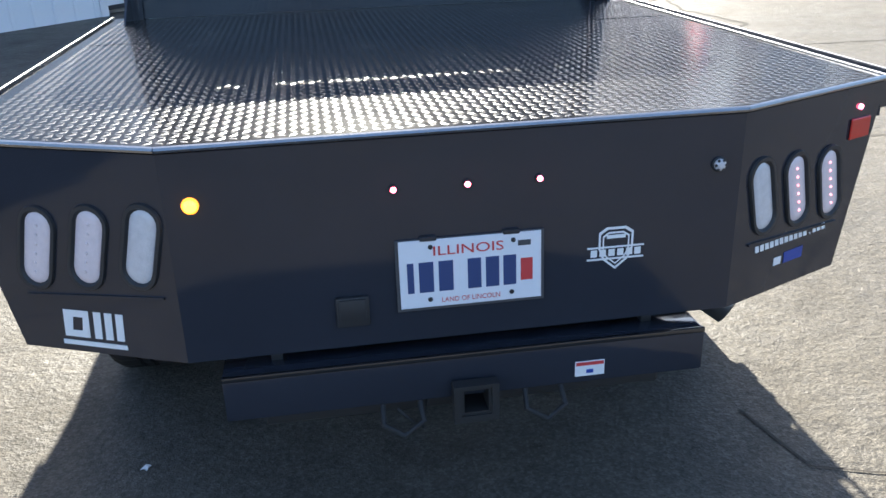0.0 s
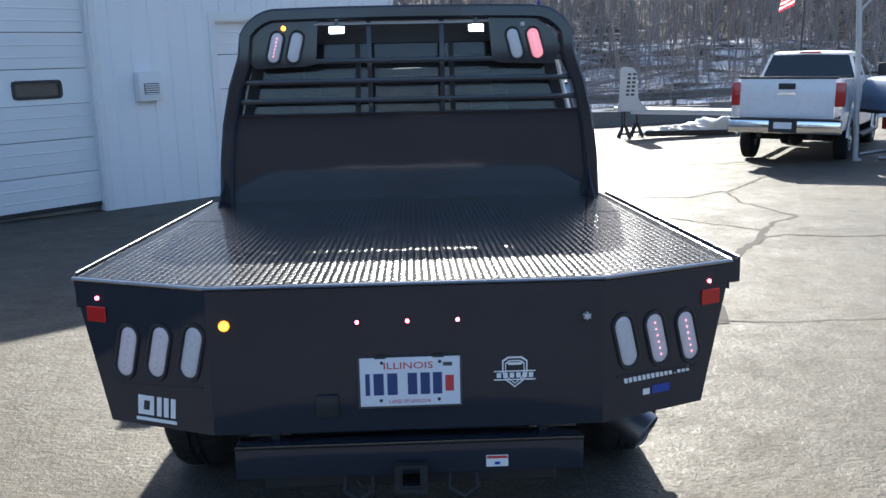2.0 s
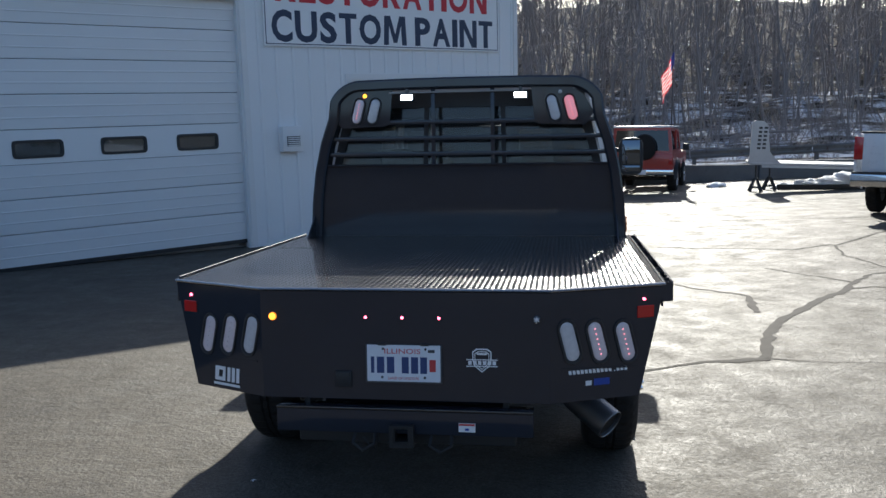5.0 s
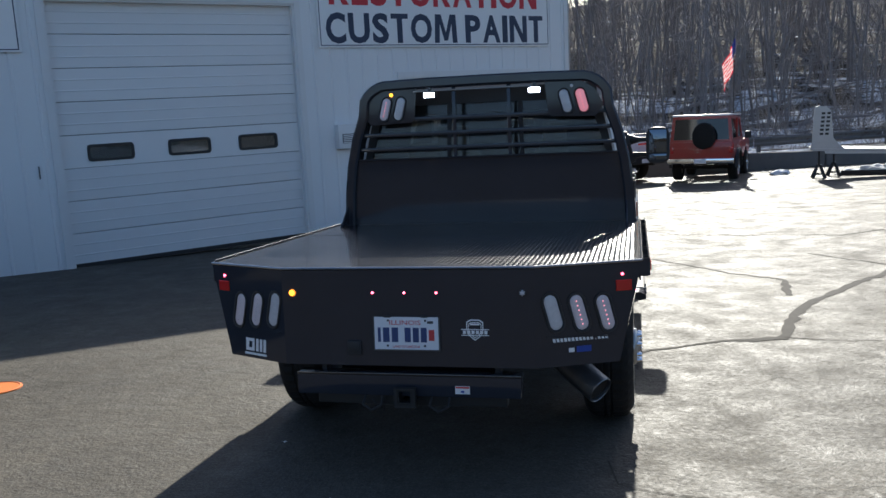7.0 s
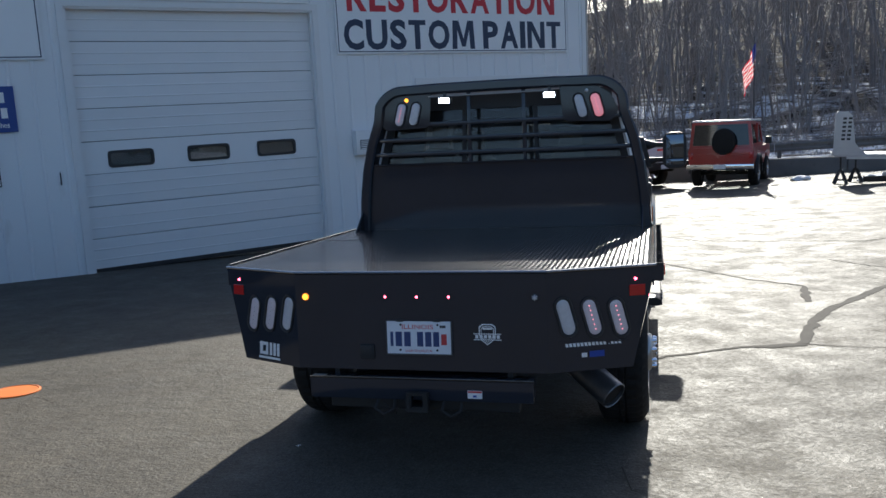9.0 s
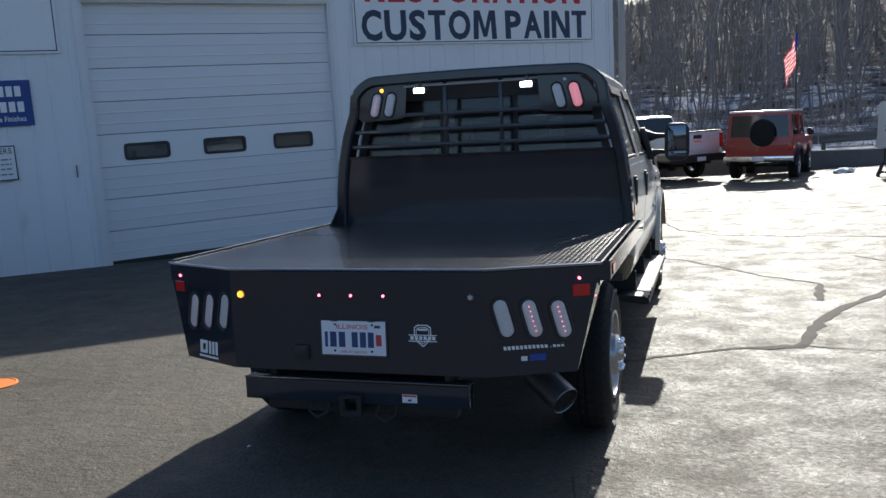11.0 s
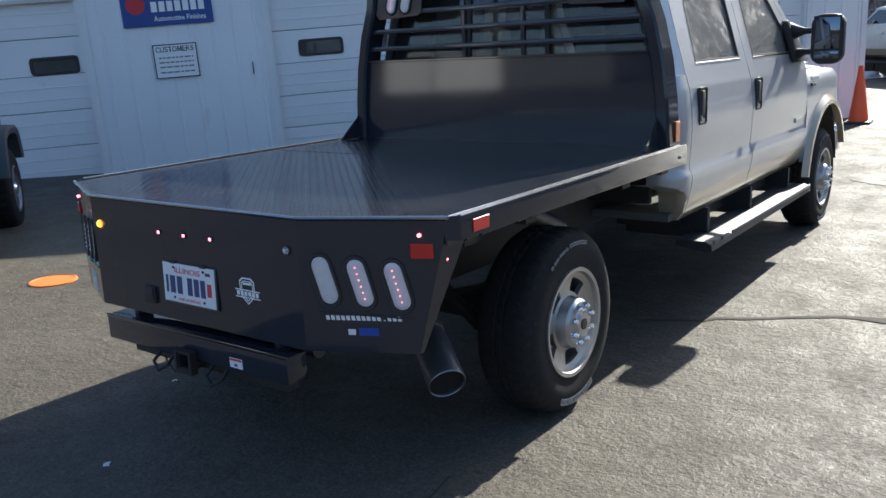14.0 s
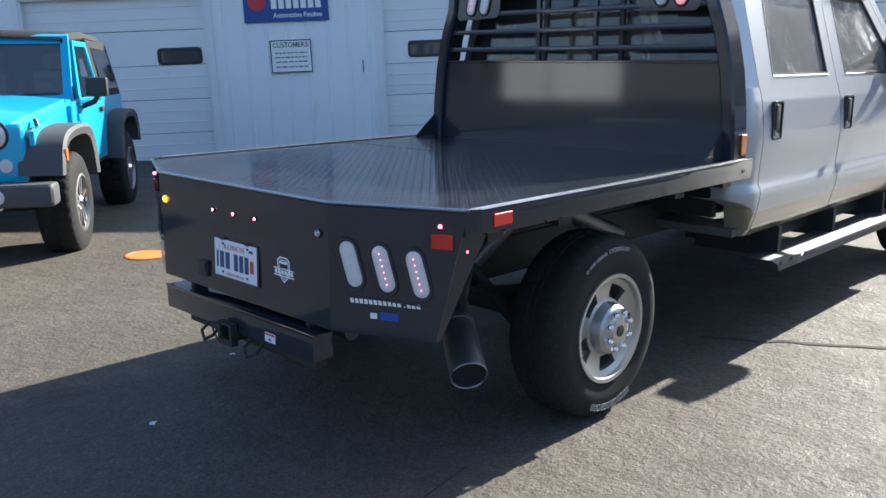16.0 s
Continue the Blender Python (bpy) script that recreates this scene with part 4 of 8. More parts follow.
# deck with raised tread pattern
plan = [(-BEND, TY), (BEND, TY), (HW, CY), (HW, 2.15), (-HW, 2.15), (-HW, CY)]
deck = part("deck", prism(bmesh.new(), [(x, y, ZD - 0.01) for x, y in plan], (0, 0, 0.01), bev=0.002), DECKBLACK, truck, "black diamond-plate steel deck")


def in_deck(x, y, e=0.03):
    if abs(x) > HW - e or y > 2.06 or y < TY + e:
        return False
    return y - e > TY + max(0, (abs(x) - BEND)) / (HW - BEND) * (CY - TY)


V, F = [], []
P = 0.0235
i = 0
lug = [(-0.0125, 0, 0), (-0.005, -0.0046, 0.0), (0.005, -0.0046, 0.0), (0.0125, 0, 0), (0.005, 0.0046, 0.0), (-0.005, 0.0046, 0.0), (-0.006, 0, 0.00078), (0.006, 0, 0.00078)]
lf = [(0, 1, 6), (1, 2, 7, 6), (2, 3, 7), (3, 4, 7), (4, 5, 6, 7), (5, 0, 6)]
nx = int(2 * HW / P) + 2
for ix in range(nx):
    for iy in range(nx + 6):
        x, y = -HW + ix * P, TY + iy * P
        if not in_deck(x, y):
            continue
        a = radians(45 if (ix + iy) % 2 else -45)
        c, s = math.cos(a), math.sin(a)
        b0 = len(V)
        V += [(x + c * u - s * v, y + s * u + c * v, ZD + w) for u, v, w in lug]
        F += [tuple(b0 + q for q in f) for f in lf]
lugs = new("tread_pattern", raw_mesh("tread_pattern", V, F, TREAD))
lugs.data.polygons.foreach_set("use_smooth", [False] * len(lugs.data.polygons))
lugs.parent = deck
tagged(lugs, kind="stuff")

part("weld_seam", box(-HW + 0.05, HW - 0.05, 1.395, 1.399, ZD, ZD + 0.0015), DECKBLACK, deck)
b = bmesh.new()
for (x0, y0), (x1, y1) in zip(plan[-1:] + plan[:3], plan[:4]):
    tube(b, [(x0, y0, ZD - 0.001), (x1, y1, ZD - 0.001)], 0.007, 8)
part("edge_bead", b, GLINTEDGE, deck, "worn deck edge with its glint in the colour")

# tail panel and its angled wings
tail = part("tail_panel", prism(bmesh.new(), [(-BEND, TY, 0.568), (BEND, TY, 0.568), (BEND, TY, ZD - 0.010), (-BEND, TY, ZD - 0.010)], (0, 0.006, 0)), BLACK, truck, "black steel tail panel")
b = box(-BEND, BEND, TY + 0.006, TY + 0.04, 0.568, 0.574)
part("bottom_flange", b, BLACK, tail)
WL = math.hypot(HW - BEND, CY - TY)
WA = math.degrees(math.atan2(CY - TY, HW - BEND))


def wing_matrix(side):
    """Wing coordinates: x outward along the wing, y into the bed, z up."""
    m = pose(BEND, TY, 0, 0, 0, WA)
    return m if side > 0 else Matrix.Scale(-1, 4, (1, 0, 0)) @ m


def on_wing(x):
    """Distance along the wing of a point with that distance from the middle."""
    return (abs(x) - BEND) / (HW - BEND) * WL


def moved(bm, m):
    bmesh.ops.transform(bm, matrix=m, verts=bm.verts[:])
    return bm


TILT = 15.0
LAMPS = {-1: ((0.659, 0.826), (0.773, 0.816), (0.887, 0.806)), 1: ((0.678, 0.818), (0.790, 0.810), (0.905, 0.801))}
for side in (-1, 1):
    W = wing_matrix(side)
    ub = on_wing(0.965)
    b = prism(bmesh.new(), [(0, 0, 0.568), (ub, 0, 0.568), (WL, 0, ZD - 0.010), (0, 0, ZD - 0.010)], (0, 0.006, 0))
    wing = part("tail_wing", moved(b, W), BLACK, truck, "angled black steel corner panel with oval tail lamps")
    eb, et = W @ Vector((ub, 0.004, 0.568)), W @ Vector((WL, 0.004, ZD - 0.010))
    b = prism(bmesh.new(), [eb, et, et + Vector((0, 0.13, 0)), et + Vector((0, 0.11, -0.05)), eb + Vector((0, 0.02, 0))], (-side * 0.005, 0, 0))
    part("side_flange", b, BLACK, wing)
    for k, (xx, zc) in enumerate(LAMPS[side]):
        u = on_wing(xx)
        out = pill(u, zc, 0.196, 0.088, -TILT)
        mid = pill(u, zc, 0.165, 0.060, -TILT)
        b = bmesh.new()
        loft(b, [[(x, -0.001, z) for x, z in out], [(x, -0.007, z) for x, z in pill(u, zc, 0.192, 0.084, -TILT)], [(x, -0.007, z) for x, z in pill(u, zc, 0.176, 0.070, -TILT)], [(x, -0.001, z) for x, z in mid]], caps=False)
        g = part("lamp_grommet", moved(b, W), PLASTIC, wing, "black rubber lamp grommet")
        b = bmesh.new()
        loft(b, [[(x, -0.0008, z) for x, z in mid], [(x, -0.0035, z) for x, z in pill(u, zc, 0.157, 0.052, -TILT)], [(x, -0.0045, z) for x, z in pill(u, zc, 0.134, 0.028, -TILT)]])
        clear = k == 0
        lamp = part("tail_lamp", moved(b, W), LENS if clear else PINKLENS, truck, "clear oval reversing lamp" if clear else "oval tail lamp with a row of diodes")
        if not clear:
            b = bmesh.new()
            for q in range(6):
                d = (q - 2.5) * 0.022
                bmesh.ops.create_icosphere(b, subdivisions=1, radius=0.0038, matrix=Matrix.Translation((u - d * math.sin(radians(TILT)), -0.0050, zc + d * math.cos(radians(TILT)))))
            part("diodes", moved(b, W), LEDPINK if side > 0 else PINKLENS, lamp, "row of glowing red diodes" if side > 0 else "row of pale diodes")
    z_in, z_out = LAMPS[side][0][1] - 0.112, LAMPS[side][2][1] - 0.112
    u0, u1 = on_wing(LAMPS[side][0][0]) - 0.035, on_wing(LAMPS[side][2][0]) + 0.05
    part("lamp_ledge", moved(prism(bmesh.new(), [(u0, -0.005, z_in), (u1, -0.005, z_out), (u1, -0.005, z_out + 0.005), (u0, -0.005, z_in + 0.005)], (0, 0.0045, 0)), W), BLACK, wing)
    u = on_wing(0.988)
    b = box(u - 0.040, u + 0.036, -0.006, -0.0005, 0.895, 0.945, bev=0.002, seg=1)
    part("reflector", moved(b, W), REFLECT, wing, "red rectangular reflector")
    b = bmesh.new()
    lathe(b, [(0.0065, 0), (0.006, 0.005), (0.003, 0.007)], (on_wing(0.98), -0.0005, 0.972), (0, -1, 0), 12)
    part("marker_lamp", moved(b, W), LEDRED, wing, "small lit red marker lamp")
    b = bmesh.new()
    bmesh.ops.create_icosphere(b, subdivisions=2, radius=0.0055, matrix=Matrix.Translation((side * 1.035, CY + 0.03, 0.885)))
    part("side_marker_lamp", b, LEDRED, wing, "small lit red marker lamp")

for xx in (-0.151, 0.001, 0.153):
    b = bmesh.new()
    lathe(b, [(0.0105, -0.001), (0.0095, 0.005), (0.007, 0.006)], (xx, TY, 0.915), (0, -1, 0), 14)
    g = part("marker_bezel", b, PLASTIC, tail)
    part("marker_lamp", lathe(bmesh.new(), [(0.0065, 0.004), (0.006, 0.008), (0.003, 0.010)], (xx, TY, 0.915), (0, -1, 0), 12), LEDRED, tail, "small lit red marker lamp")
for xx, lit in ((-0.549, True), (0.547, False)):
    b = bmesh.new()
    lathe(b, [(0.017, -0.001), (0.017, 0.004), (0.014, 0.006)], (xx, TY, 0.914), (0, -1, 0), 18)
    g = part("strobe_base", b, AMBERSKIRT if lit else PLASTIC, tail)
    part("strobe_lamp", lathe(bmesh.new(), [(0.0135, 0.005), (0.0125, 0.010), (0.006, 0.014)], (xx, TY, 0.914), (0, -1, 0), 16), LEDAMBER if lit else LENS, tail, "lit amber strobe lamp" if lit else "unlit clear strobe lamp")
    if not lit:
        for q in range(6):
            a = q * math.pi / 3
            part("screw", lathe(bmesh.new(), [(0.0035, 0), (0.003, 0.002)], (xx + 0.011 * math.cos(a), TY - 0.011, 0.914 + 0.011 * math.sin(a)), (0, -1, 0), 6), INK, tail)

# number plate, badge, stickers
plate = part("number_plate", box(-0.148, 0.157, TY - 0.0115, TY - 0.009, 0.649, 0.801, bev=0.001, seg=1), PLATEWHITE, truck, "white number plate with blue characters and red lettering")
q = lettering("ILLINOIS", -0.075, 0.075, 0.765, 0.786, 0.0006, 0.003)
for v in q.verts:
    v.co.y += TY - 0.0117
part("plate_lettering", q, PLATERED, plate)
for a0, a1 in ((-0.132, -0.118), (-0.107, -0.076), (-0.065, -0.034), (-0.003, 0.026), (0.036, 0.065), (0.074, 0.102)):
    part("plate_bar", flat_bars(bmesh.new(), [(a0, a1, 0.684, 0.752)], TY - 0.0118, 0.0006), PLATEBLUE, plate)
part("plate_bar", flat_bars(bmesh.new(), [(0.112, 0.138, 0.692, 0.742)], TY - 0.0118, 0.0006), PLATERED, plate)
q = lettering("LAND OF LINCOLN", -0.060, 0.066, 0.658, 0.669, 0.0006, 0.002)
for v in q.verts:
    v.co.y += TY - 0.0117
part("plate_lettering", q, PLATERED, plate)
part("plate_tag", flat_bars(bmesh.new(), [(0.106, 0.134, 0.771, 0.783)], TY - 0.0118, 0.0006), GREYPLASTIC, plate)
for xx in (-0.085, 0.092):
    part("plate_clip", box(xx - 0.018, xx + 0.018, TY - 0.014, TY, 0.798, 0.808, bev=0.002, seg=1), PLASTIC, plate)
    part("plate_bolt", lathe(bmesh.new(), [(0.0055, 0), (0.005, 0.003)], (xx, TY - 0.0116, 0.667), (0, -1, 0), 8), INK, plate)
    part("plate_bolt", lathe(bmesh.new(), [(0.0055, 0), (0.005, 0.003)], (xx + 0.004, TY - 0.0116, 0.785), (0, -1, 0), 8), INK, plate)

part("plate_backing", box(-0.155, 0.164, TY - 0.0086, TY - 0.005, 0.642, 0.803, bev=0.001, seg=1), GREYPLASTIC, plate, "dark backing plate")
plate.matrix_local = pose(0, TY + 0.004, 0.80, -2.0, 0, 0) @ pose(0, -TY, -0.80)


def shield(cx, cz, s):
    return [(cx + s * x, cz + s * z) for x, z in ((-0.75, 0.72), (-0.42, 0.95), (0.42, 0.95), (0.75, 0.72), (0.75, 0.0), (0.55, -0.5), (0.0, -0.95), (-0.55, -0.5), (-0.75, 0.0))]


b = bmesh.new()
y0 = TY - 0.0016
ringed(b, [(x, y0, z) for x, z in shield(0.326, 0.742, 0.052)], [(x, y0, z) for x, z in shield(0.326, 0.742, 0.046)], (0, 0.001, 0))
ringed(b, [(x, y0, z) for x, z in shield(0.326, 0.742, 0.040)], [(x, y0, z) for x, z in shield(0.326, 0.742, 0.036)], (0, 0.001, 0))
flat_bars(b, [(0.262, 0.390, 0.743, 0.747), (0.262, 0.390, 0.716, 0.720), (0.270, 0.284, 0.724, 0.740), (0.290, 0.304, 0.724, 0.740), (0.310, 0.324, 0.724, 0.740), (0.330, 0.344, 0.724, 0.740), (0.350, 0.364, 0.724, 0.740), (0.369, 0.383, 0.724, 0.740), (0.305, 0.347, 0.765, 0.773)], TY - 0.0006)
part("badge_sticker", b, WHITE, tail, "white shield-shaped sticker")
W = wing_matrix(-1)
b = bmesh.new()
ux = on_wing(0.790)
ringed(b, [(ux + 0.020, -0.0016, 0.604), (ux + 0.082, -0.0016, 0.604), (ux + 0.076, -0.0016, 0.668), (ux + 0.014, -0.0016, 0.668)], [(ux + 0.036, -0.0016, 0.620), (ux + 0.060, -0.0016, 0.620), (ux + 0.054, -0.0016, 0.652), (ux + 0.030, -0.0016, 0.652)], (0, 0.001, 0))
for q in (0, 1, 2):
    prism(b, [(ux - 0.064 + 0.027 * q, -0.0016, 0.604), (ux - 0.046 + 0.027 * q, -0.0016, 0.604), (ux - 0.052 + 0.027 * q, -0.0016, 0.668), (ux - 0.070 + 0.027 * q, -0.0016, 0.668)], (0, 0.001, 0))
flat_bars(b, [(ux - 0.068, ux + 0.090, 0.584, 0.595)], -0.0006)
part("maker_sticker", moved(b, W), WHITE, truck, "white block-shaped maker's sticker")
W = wing_matrix(1)
for q in range(15):
    a = on_wing(0.675) + q * 0.0178 + (0.006 if q == 11 else 0.0)
    w_ = 0.005 if q == 11 else 0.0125
    b = bmesh.new()
    prism(b, [(a, -0.0016, 0.681), (a + w_, -0.0016, 0.681), (a + w_ - 0.003, -0.0016, 0.685 if q == 11 else 0.697), (a - 0.003, -0.0016, 0.685 if q == 11 else 0.697)], (0, 0.001, 0))
    part("sticker_block", moved(b, W), WHITE, wing, "")
part("small_sticker", moved(box(on_wing(0.776), on_wing(0.840), -0.0016, -0.0006, 0.628, 0.656), W), STICKBLUE, truck, "small blue sticker")
part("small_sticker", moved(box(on_wing(0.742), on_wing(0.766), -0.0016, -0.0006, 0.630, 0.650), W), WHITE, truck, "tiny white sticker")
sock = part("trailer_socket", box(-0.285, -0.215, TY - 0.012, TY, 0.620, 0.688, bev=0.004), PLASTIC, tail, "black trailer wiring socket")
part("socket_flap", box(-0.278, -0.222, TY - 0.017, TY - 0.011, 0.640, 0.684, bev=0.002), PLASTIC, sock)

# side rails with stake pockets
for side in (-1, 1):
    b = bmesh.new()
    x0, x1 = sorted((side * (HW - 0.012), side * (HW - 0.004)))
    bx(b, x0, x1, CY, 2.15, 0.935, ZD - 0.011)
    skirt = part("side_skirt", b, BLACK, truck, "black steel side skirt")
    gap = 0.030 if side > 0 else 0.006
    ya = CY + (0.02 if side > 0 else 0.05)
    x0, x1 = sorted((side * (HW + gap), side * (HW + gap + 0.008)))
    b = prism(bmesh.new(), [(x0, ya, 0.955), (x0, 2.15, 0.945), (x0, 2.15, ZD + 0.006), (x0, ya, ZD + 0.006)], (x1 - x0, 0, 0), bev=0.003, seg=2)
    rail_ = part("rub_rail", b, BLACK, skirt, "black flat-bar rub rail")
    # thin pale tube painting the glint along the black rail's top
    part("rail_edge", tube(bmesh.new(), [((x0 + x1) / 2, ya + 0.002, ZD + 0.005), ((x0 + x1) / 2, 2.148, ZD + 0.005)], 0.0042, 8), GLINTEDGE, rail_, "worn upper rail edge with its glint in the colour")
    part("rail_end", prism(bmesh.new(), [(side * (HW - 0.010), CY - 0.004, 0.955), (side * (HW + gap + 0.006), ya - 0.004, 0.955), (side * (HW + gap + 0.006), ya - 0.004, ZD + 0.004), (side * (HW - 0.010), CY - 0.004, ZD + 0.004)], (0, 0.006, 0)), BLACK, rail_, "angled end plate of the rail")
    x0, x1 = sorted((side * (HW - 0.004), side * (HW + gap)))
    for yy in (CY + 0.06, 0.55, 0.95, 1.35, 1.75, 2.12):
        part("stake_pocket", box(x0, x1, yy, yy + 0.012, 0.945, ZD), BLACK, skirt)
        if yy < 2:
            part("stake_pocket", box(x0, x1, yy + 0.09, yy + 0.102, 0.945, ZD), BLACK, skirt)
    x0, x1 = sorted((side * (HW + gap + 0.008), side * (HW + gap + 0.014)))
    part("reflector", box(x0, x1, 0.25, 0.345, 0.970, 1.014, bev=0.002, seg=1), REFLECT, skirt, "red rectangular reflector")
    part("screw", lathe(bmesh.new(), [(0.009, 0), (0.008, 0.004)], (side * (HW + gap + 0.008), 2.06, 0.985), (side, 0, 0), 10), STEEL, skirt)

# headache rack
def rack_path():
    half = [(1.005, ZD), (0.993, 1.25), (0.968, 1.45), (0.925, 1.64), (0.868, 1.80)]
    arc = []
    for k in range(1, 7):
        a = radians(20 + 62 * k / 6)
        arc.append((0.668 + 0.215 * math.cos(a), 1.800 + 0.222 * math.sin(a)))
    right = half + arc + [(0.40, 2.027), (0.0, 2.029)]
    return [(x + 0.016, z) for x, z in right + [(-x, z) for x, z in right[::-1][1:]]]


RP = rack_path()
b = bmesh.new()
rings = []
for i, (x, z) in enumerate(RP):
    ax, az = RP[max(0, i - 1)]
    cx, cz = RP[min(len(RP) - 1, i + 1)]
    d = Vector((cx - ax, 0, cz - az)).normalized()
    nrm = Vector((-d.z, 0, d.x))
    p = Vector((x, 0, z))
    w = 0.046
    e = 0.012
    w2 = 0.024
    front = 2.20 if z < 1.90 else 2.157
    sec = [(-w2, 2.065 + e), (-w2 + e, 2.065), (w - e, 2.065), (w, 2.065 + e), (w, front), (-w2, front)]
    rings.append([p + nrm * k + Vector((0, yy, 0)) for k, yy in sec])
loft(b, rings)
rack = part("headache_rack", b, BLACK, truck, "black steel headache rack with rounded top corners")


def rack_half(z, inset=0.046):
    for (xa, za), (xb, zb_) in zip(RP, RP[1:]):
        if za <= z <= zb_ and xa > 0:
            t = (z - za) / max(1e-6, zb_ - za)
            return xa + (xb - xa) * t - inset
    return 0.5


pts = [(rack_half(z, 0.03), z) for z in (ZD + 0.001, 1.15, 1.3, 1.42, 1.495)]
b = prism(bmesh.new(), [(x, 2.10, z) for x, z in pts] + [(-x, 2.10, z) for x, z in pts[::-1]], (0, 0.008, 0))
part("rack_panel", b, BLACK, rack, "solid black steel lower panel")
part("rack_lip", box(-0.94, 0.94, 2.085, 2.125, 1.488, 1.502, bev=0.003, seg=1), BLACK, rack)
for z in (1.567, 1.668, 1.772):
    h = rack_half(z, 0.03)
    part("rack_bar", box(-h, h, 2.095, 2.125, z - 0.014, z + 0.014, bev=0.005), BLACK, rack)
for xx in (-0.185, 0.200):
    part("rack_upright", box(xx - 0.013, xx + 0.013, 2.098, 2.122, 1.50, 1.99, bev=0.004), BLACK, rack)
part("light_bar", box(-0.47, 0.40, 2.082, 2.10, 1.956, 1.966, bev=0.002, seg=1), STEEL, rack, "slim bright light bar under the top tube")
for side in (-1, 1):
    o = [(0.80, 1.742), (0.50, 1.752), (0.475, 1.775), (0.455, 1.985), (0.70, 1.985), (0.79, 1.93), (0.855, 1.82)]
    b = prism(bmesh.new(), [(side * x * 0.985, 2.088, z - 0.004) for x, z in o], (0, 0.006, 0))
    cp = part("lamp_plate", b, BLACK, rack, "black corner plate with two oval lamps")
    for xx, red in (((0.573, False), (0.677, True)) if side < 0 else ((0.588, False), (0.697, True))):
        t = -TILT * side
        out, mid = pill(side * xx, 1.846, 0.182, 0.084, t), pill(side * xx, 1.846, 0.158, 0.061, t)
        b = bmesh.new()
        loft(b, [[(x, 2.087, z) for x, z in out], [(x, 2.078, z) for x, z in pill(side * xx, 1.846, 0.176, 0.078, t)], [(x, 2.083, z) for x, z in mid]], caps=False)
        part("lamp_grommet", b, PLASTIC, cp)
        b = bmesh.new()
        loft(b, [[(x, 2.083, z) for x, z in mid], [(x, 2.076, z) for x, z in pill(side * xx, 1.846, 0.150, 0.053, t)], [(x, 2.074, z) for x, z in pill(side * xx, 1.846, 0.128, 0.030, t)]])
        part("rack_lamp", b, (RACKLENS if side > 0 else PINKLENS) if red else LENS, cp, "glowing red oval lamp" if red else "clear oval lamp")
        if red:
            b = bmesh.new()
            for q in range(6):
                d = (q - 2.5) * 0.019
                bmesh.ops.create_icosphere(b, subdivisions=1, radius=0.0045, matrix=Matrix.Translation((side * (xx - d * math.sin(radians(TILT))), 2.074, 1.846 + d * math.cos(radians(TILT)))))
            part("diodes", b, LEDPINK, cp, "row of glowing red diodes")
    part("rack_strobe", lathe(bmesh.new(), [(0.013, 0), (0.012, 0.008), (0.006, 0.012)], (side * 0.63, 2.088, 1.945), (0, -1, 0), 14), LEDAMBER if side < 0 else LENS, cp, "small round strobe lamp")
    # work lights
    wx = -0.350 if side < 0 else 0.381
    wk = part("work_light", box(wx - 0.046, wx + 0.046, 2.06, 2.11, 1.905, 1.955, bev=0.006), PLASTIC, rack, "black work light housing")
    part("work_lens", box(wx - 0.038, wx + 0.038, 2.054, 2.062, 1.912, 1.946, bev=0.004), WORKLIGHT, wk, "bright white lit work light")
    part("work_bracket", box(wx - 0.010, wx + 0.010, 2.075, 2.10, 1.955, 1.99), BLACK, wk)
    # foot gussets
    xg = side * 0.985
    b = prism(bmesh.new(), [(xg - side * 0.004, 1.885, ZD + 0.001), (xg - side * 0.004, 2.066, ZD + 0.001), (xg - side * 0.004, 2.066, 1.17)], (side * 0.008, 0, 0))
    part("rack_gusset", b, BLACK, rack)
    xr = 1.005 + 0.024 + 0.016 * side
    x0, x1 = sorted((side * xr, side * (xr + 0.008)))
    part("amber_reflector", box(x0, x1, 2.135, 2.185, ZD + 0.02, ZD + 0.12, bev=0.002, seg=1), AMBERREF, rack, "amber rectangular reflector")
    for k in range(4):
        part("bolt", lathe(bmesh.new(), [(0.008, 0), (0.007, 0.006)], (side * 0.95, 2.10, 1.10 + 0.11 * k), (0, -1, 0), 8), BLACK, rack)

# bumper bar, receiver, chain loops
bump = part("bumper_bar", box(-0.535, 0.535, TY - 0.035, TY + 0.06, 0.435, 0.538, bev=0.006), BLACK, truck, "black steel bumper bar under the tail")
part("lower_bar", box(-0.46, 0.46, TY + 0.03, TY + 0.09, 0.372, 0.436, bev=0.005, seg=1), CHASSIS, bump, "black cross bar under the bumper")
part("bumper_lip", box(-0.535, 0.535, TY - 0.037, TY - 0.026, 0.530, 0.542, bev=0.003, seg=2), GLOSSBLACK, bump)
part("warning_sticker", box(0.232, 0.300, TY - 0.0372, TY - 0.0352, 0.452, 0.489), WHITE, bump, "small white warning sticker")
part("warning_stripe", box(0.234, 0.298, TY - 0.0384, TY - 0.0373, 0.479, 0.487), PLATERED, bump)
part("warning_mark", box(0.258, 0.274, TY - 0.0384, TY - 0.0373, 0.459, 0.468), STICKBLUE, bump)
b = bmesh.new()
ringed(b, [(-0.035, TY - 0.07, 0.405), (0.035, TY - 0.07, 0.405), (0.035, TY - 0.07, 0.475), (-0.035, TY - 0.07, 0.475)], [(-0.027, TY - 0.07, 0.413), (0.027, TY - 0.07, 0.413), (0.027, TY - 0.07, 0.467), (-0.027, TY - 0.07, 0.467)], (0, 0.5, 0))
rec = part("hitch_receiver", b, CHASSIS, truck, "black square hitch receiver tube")
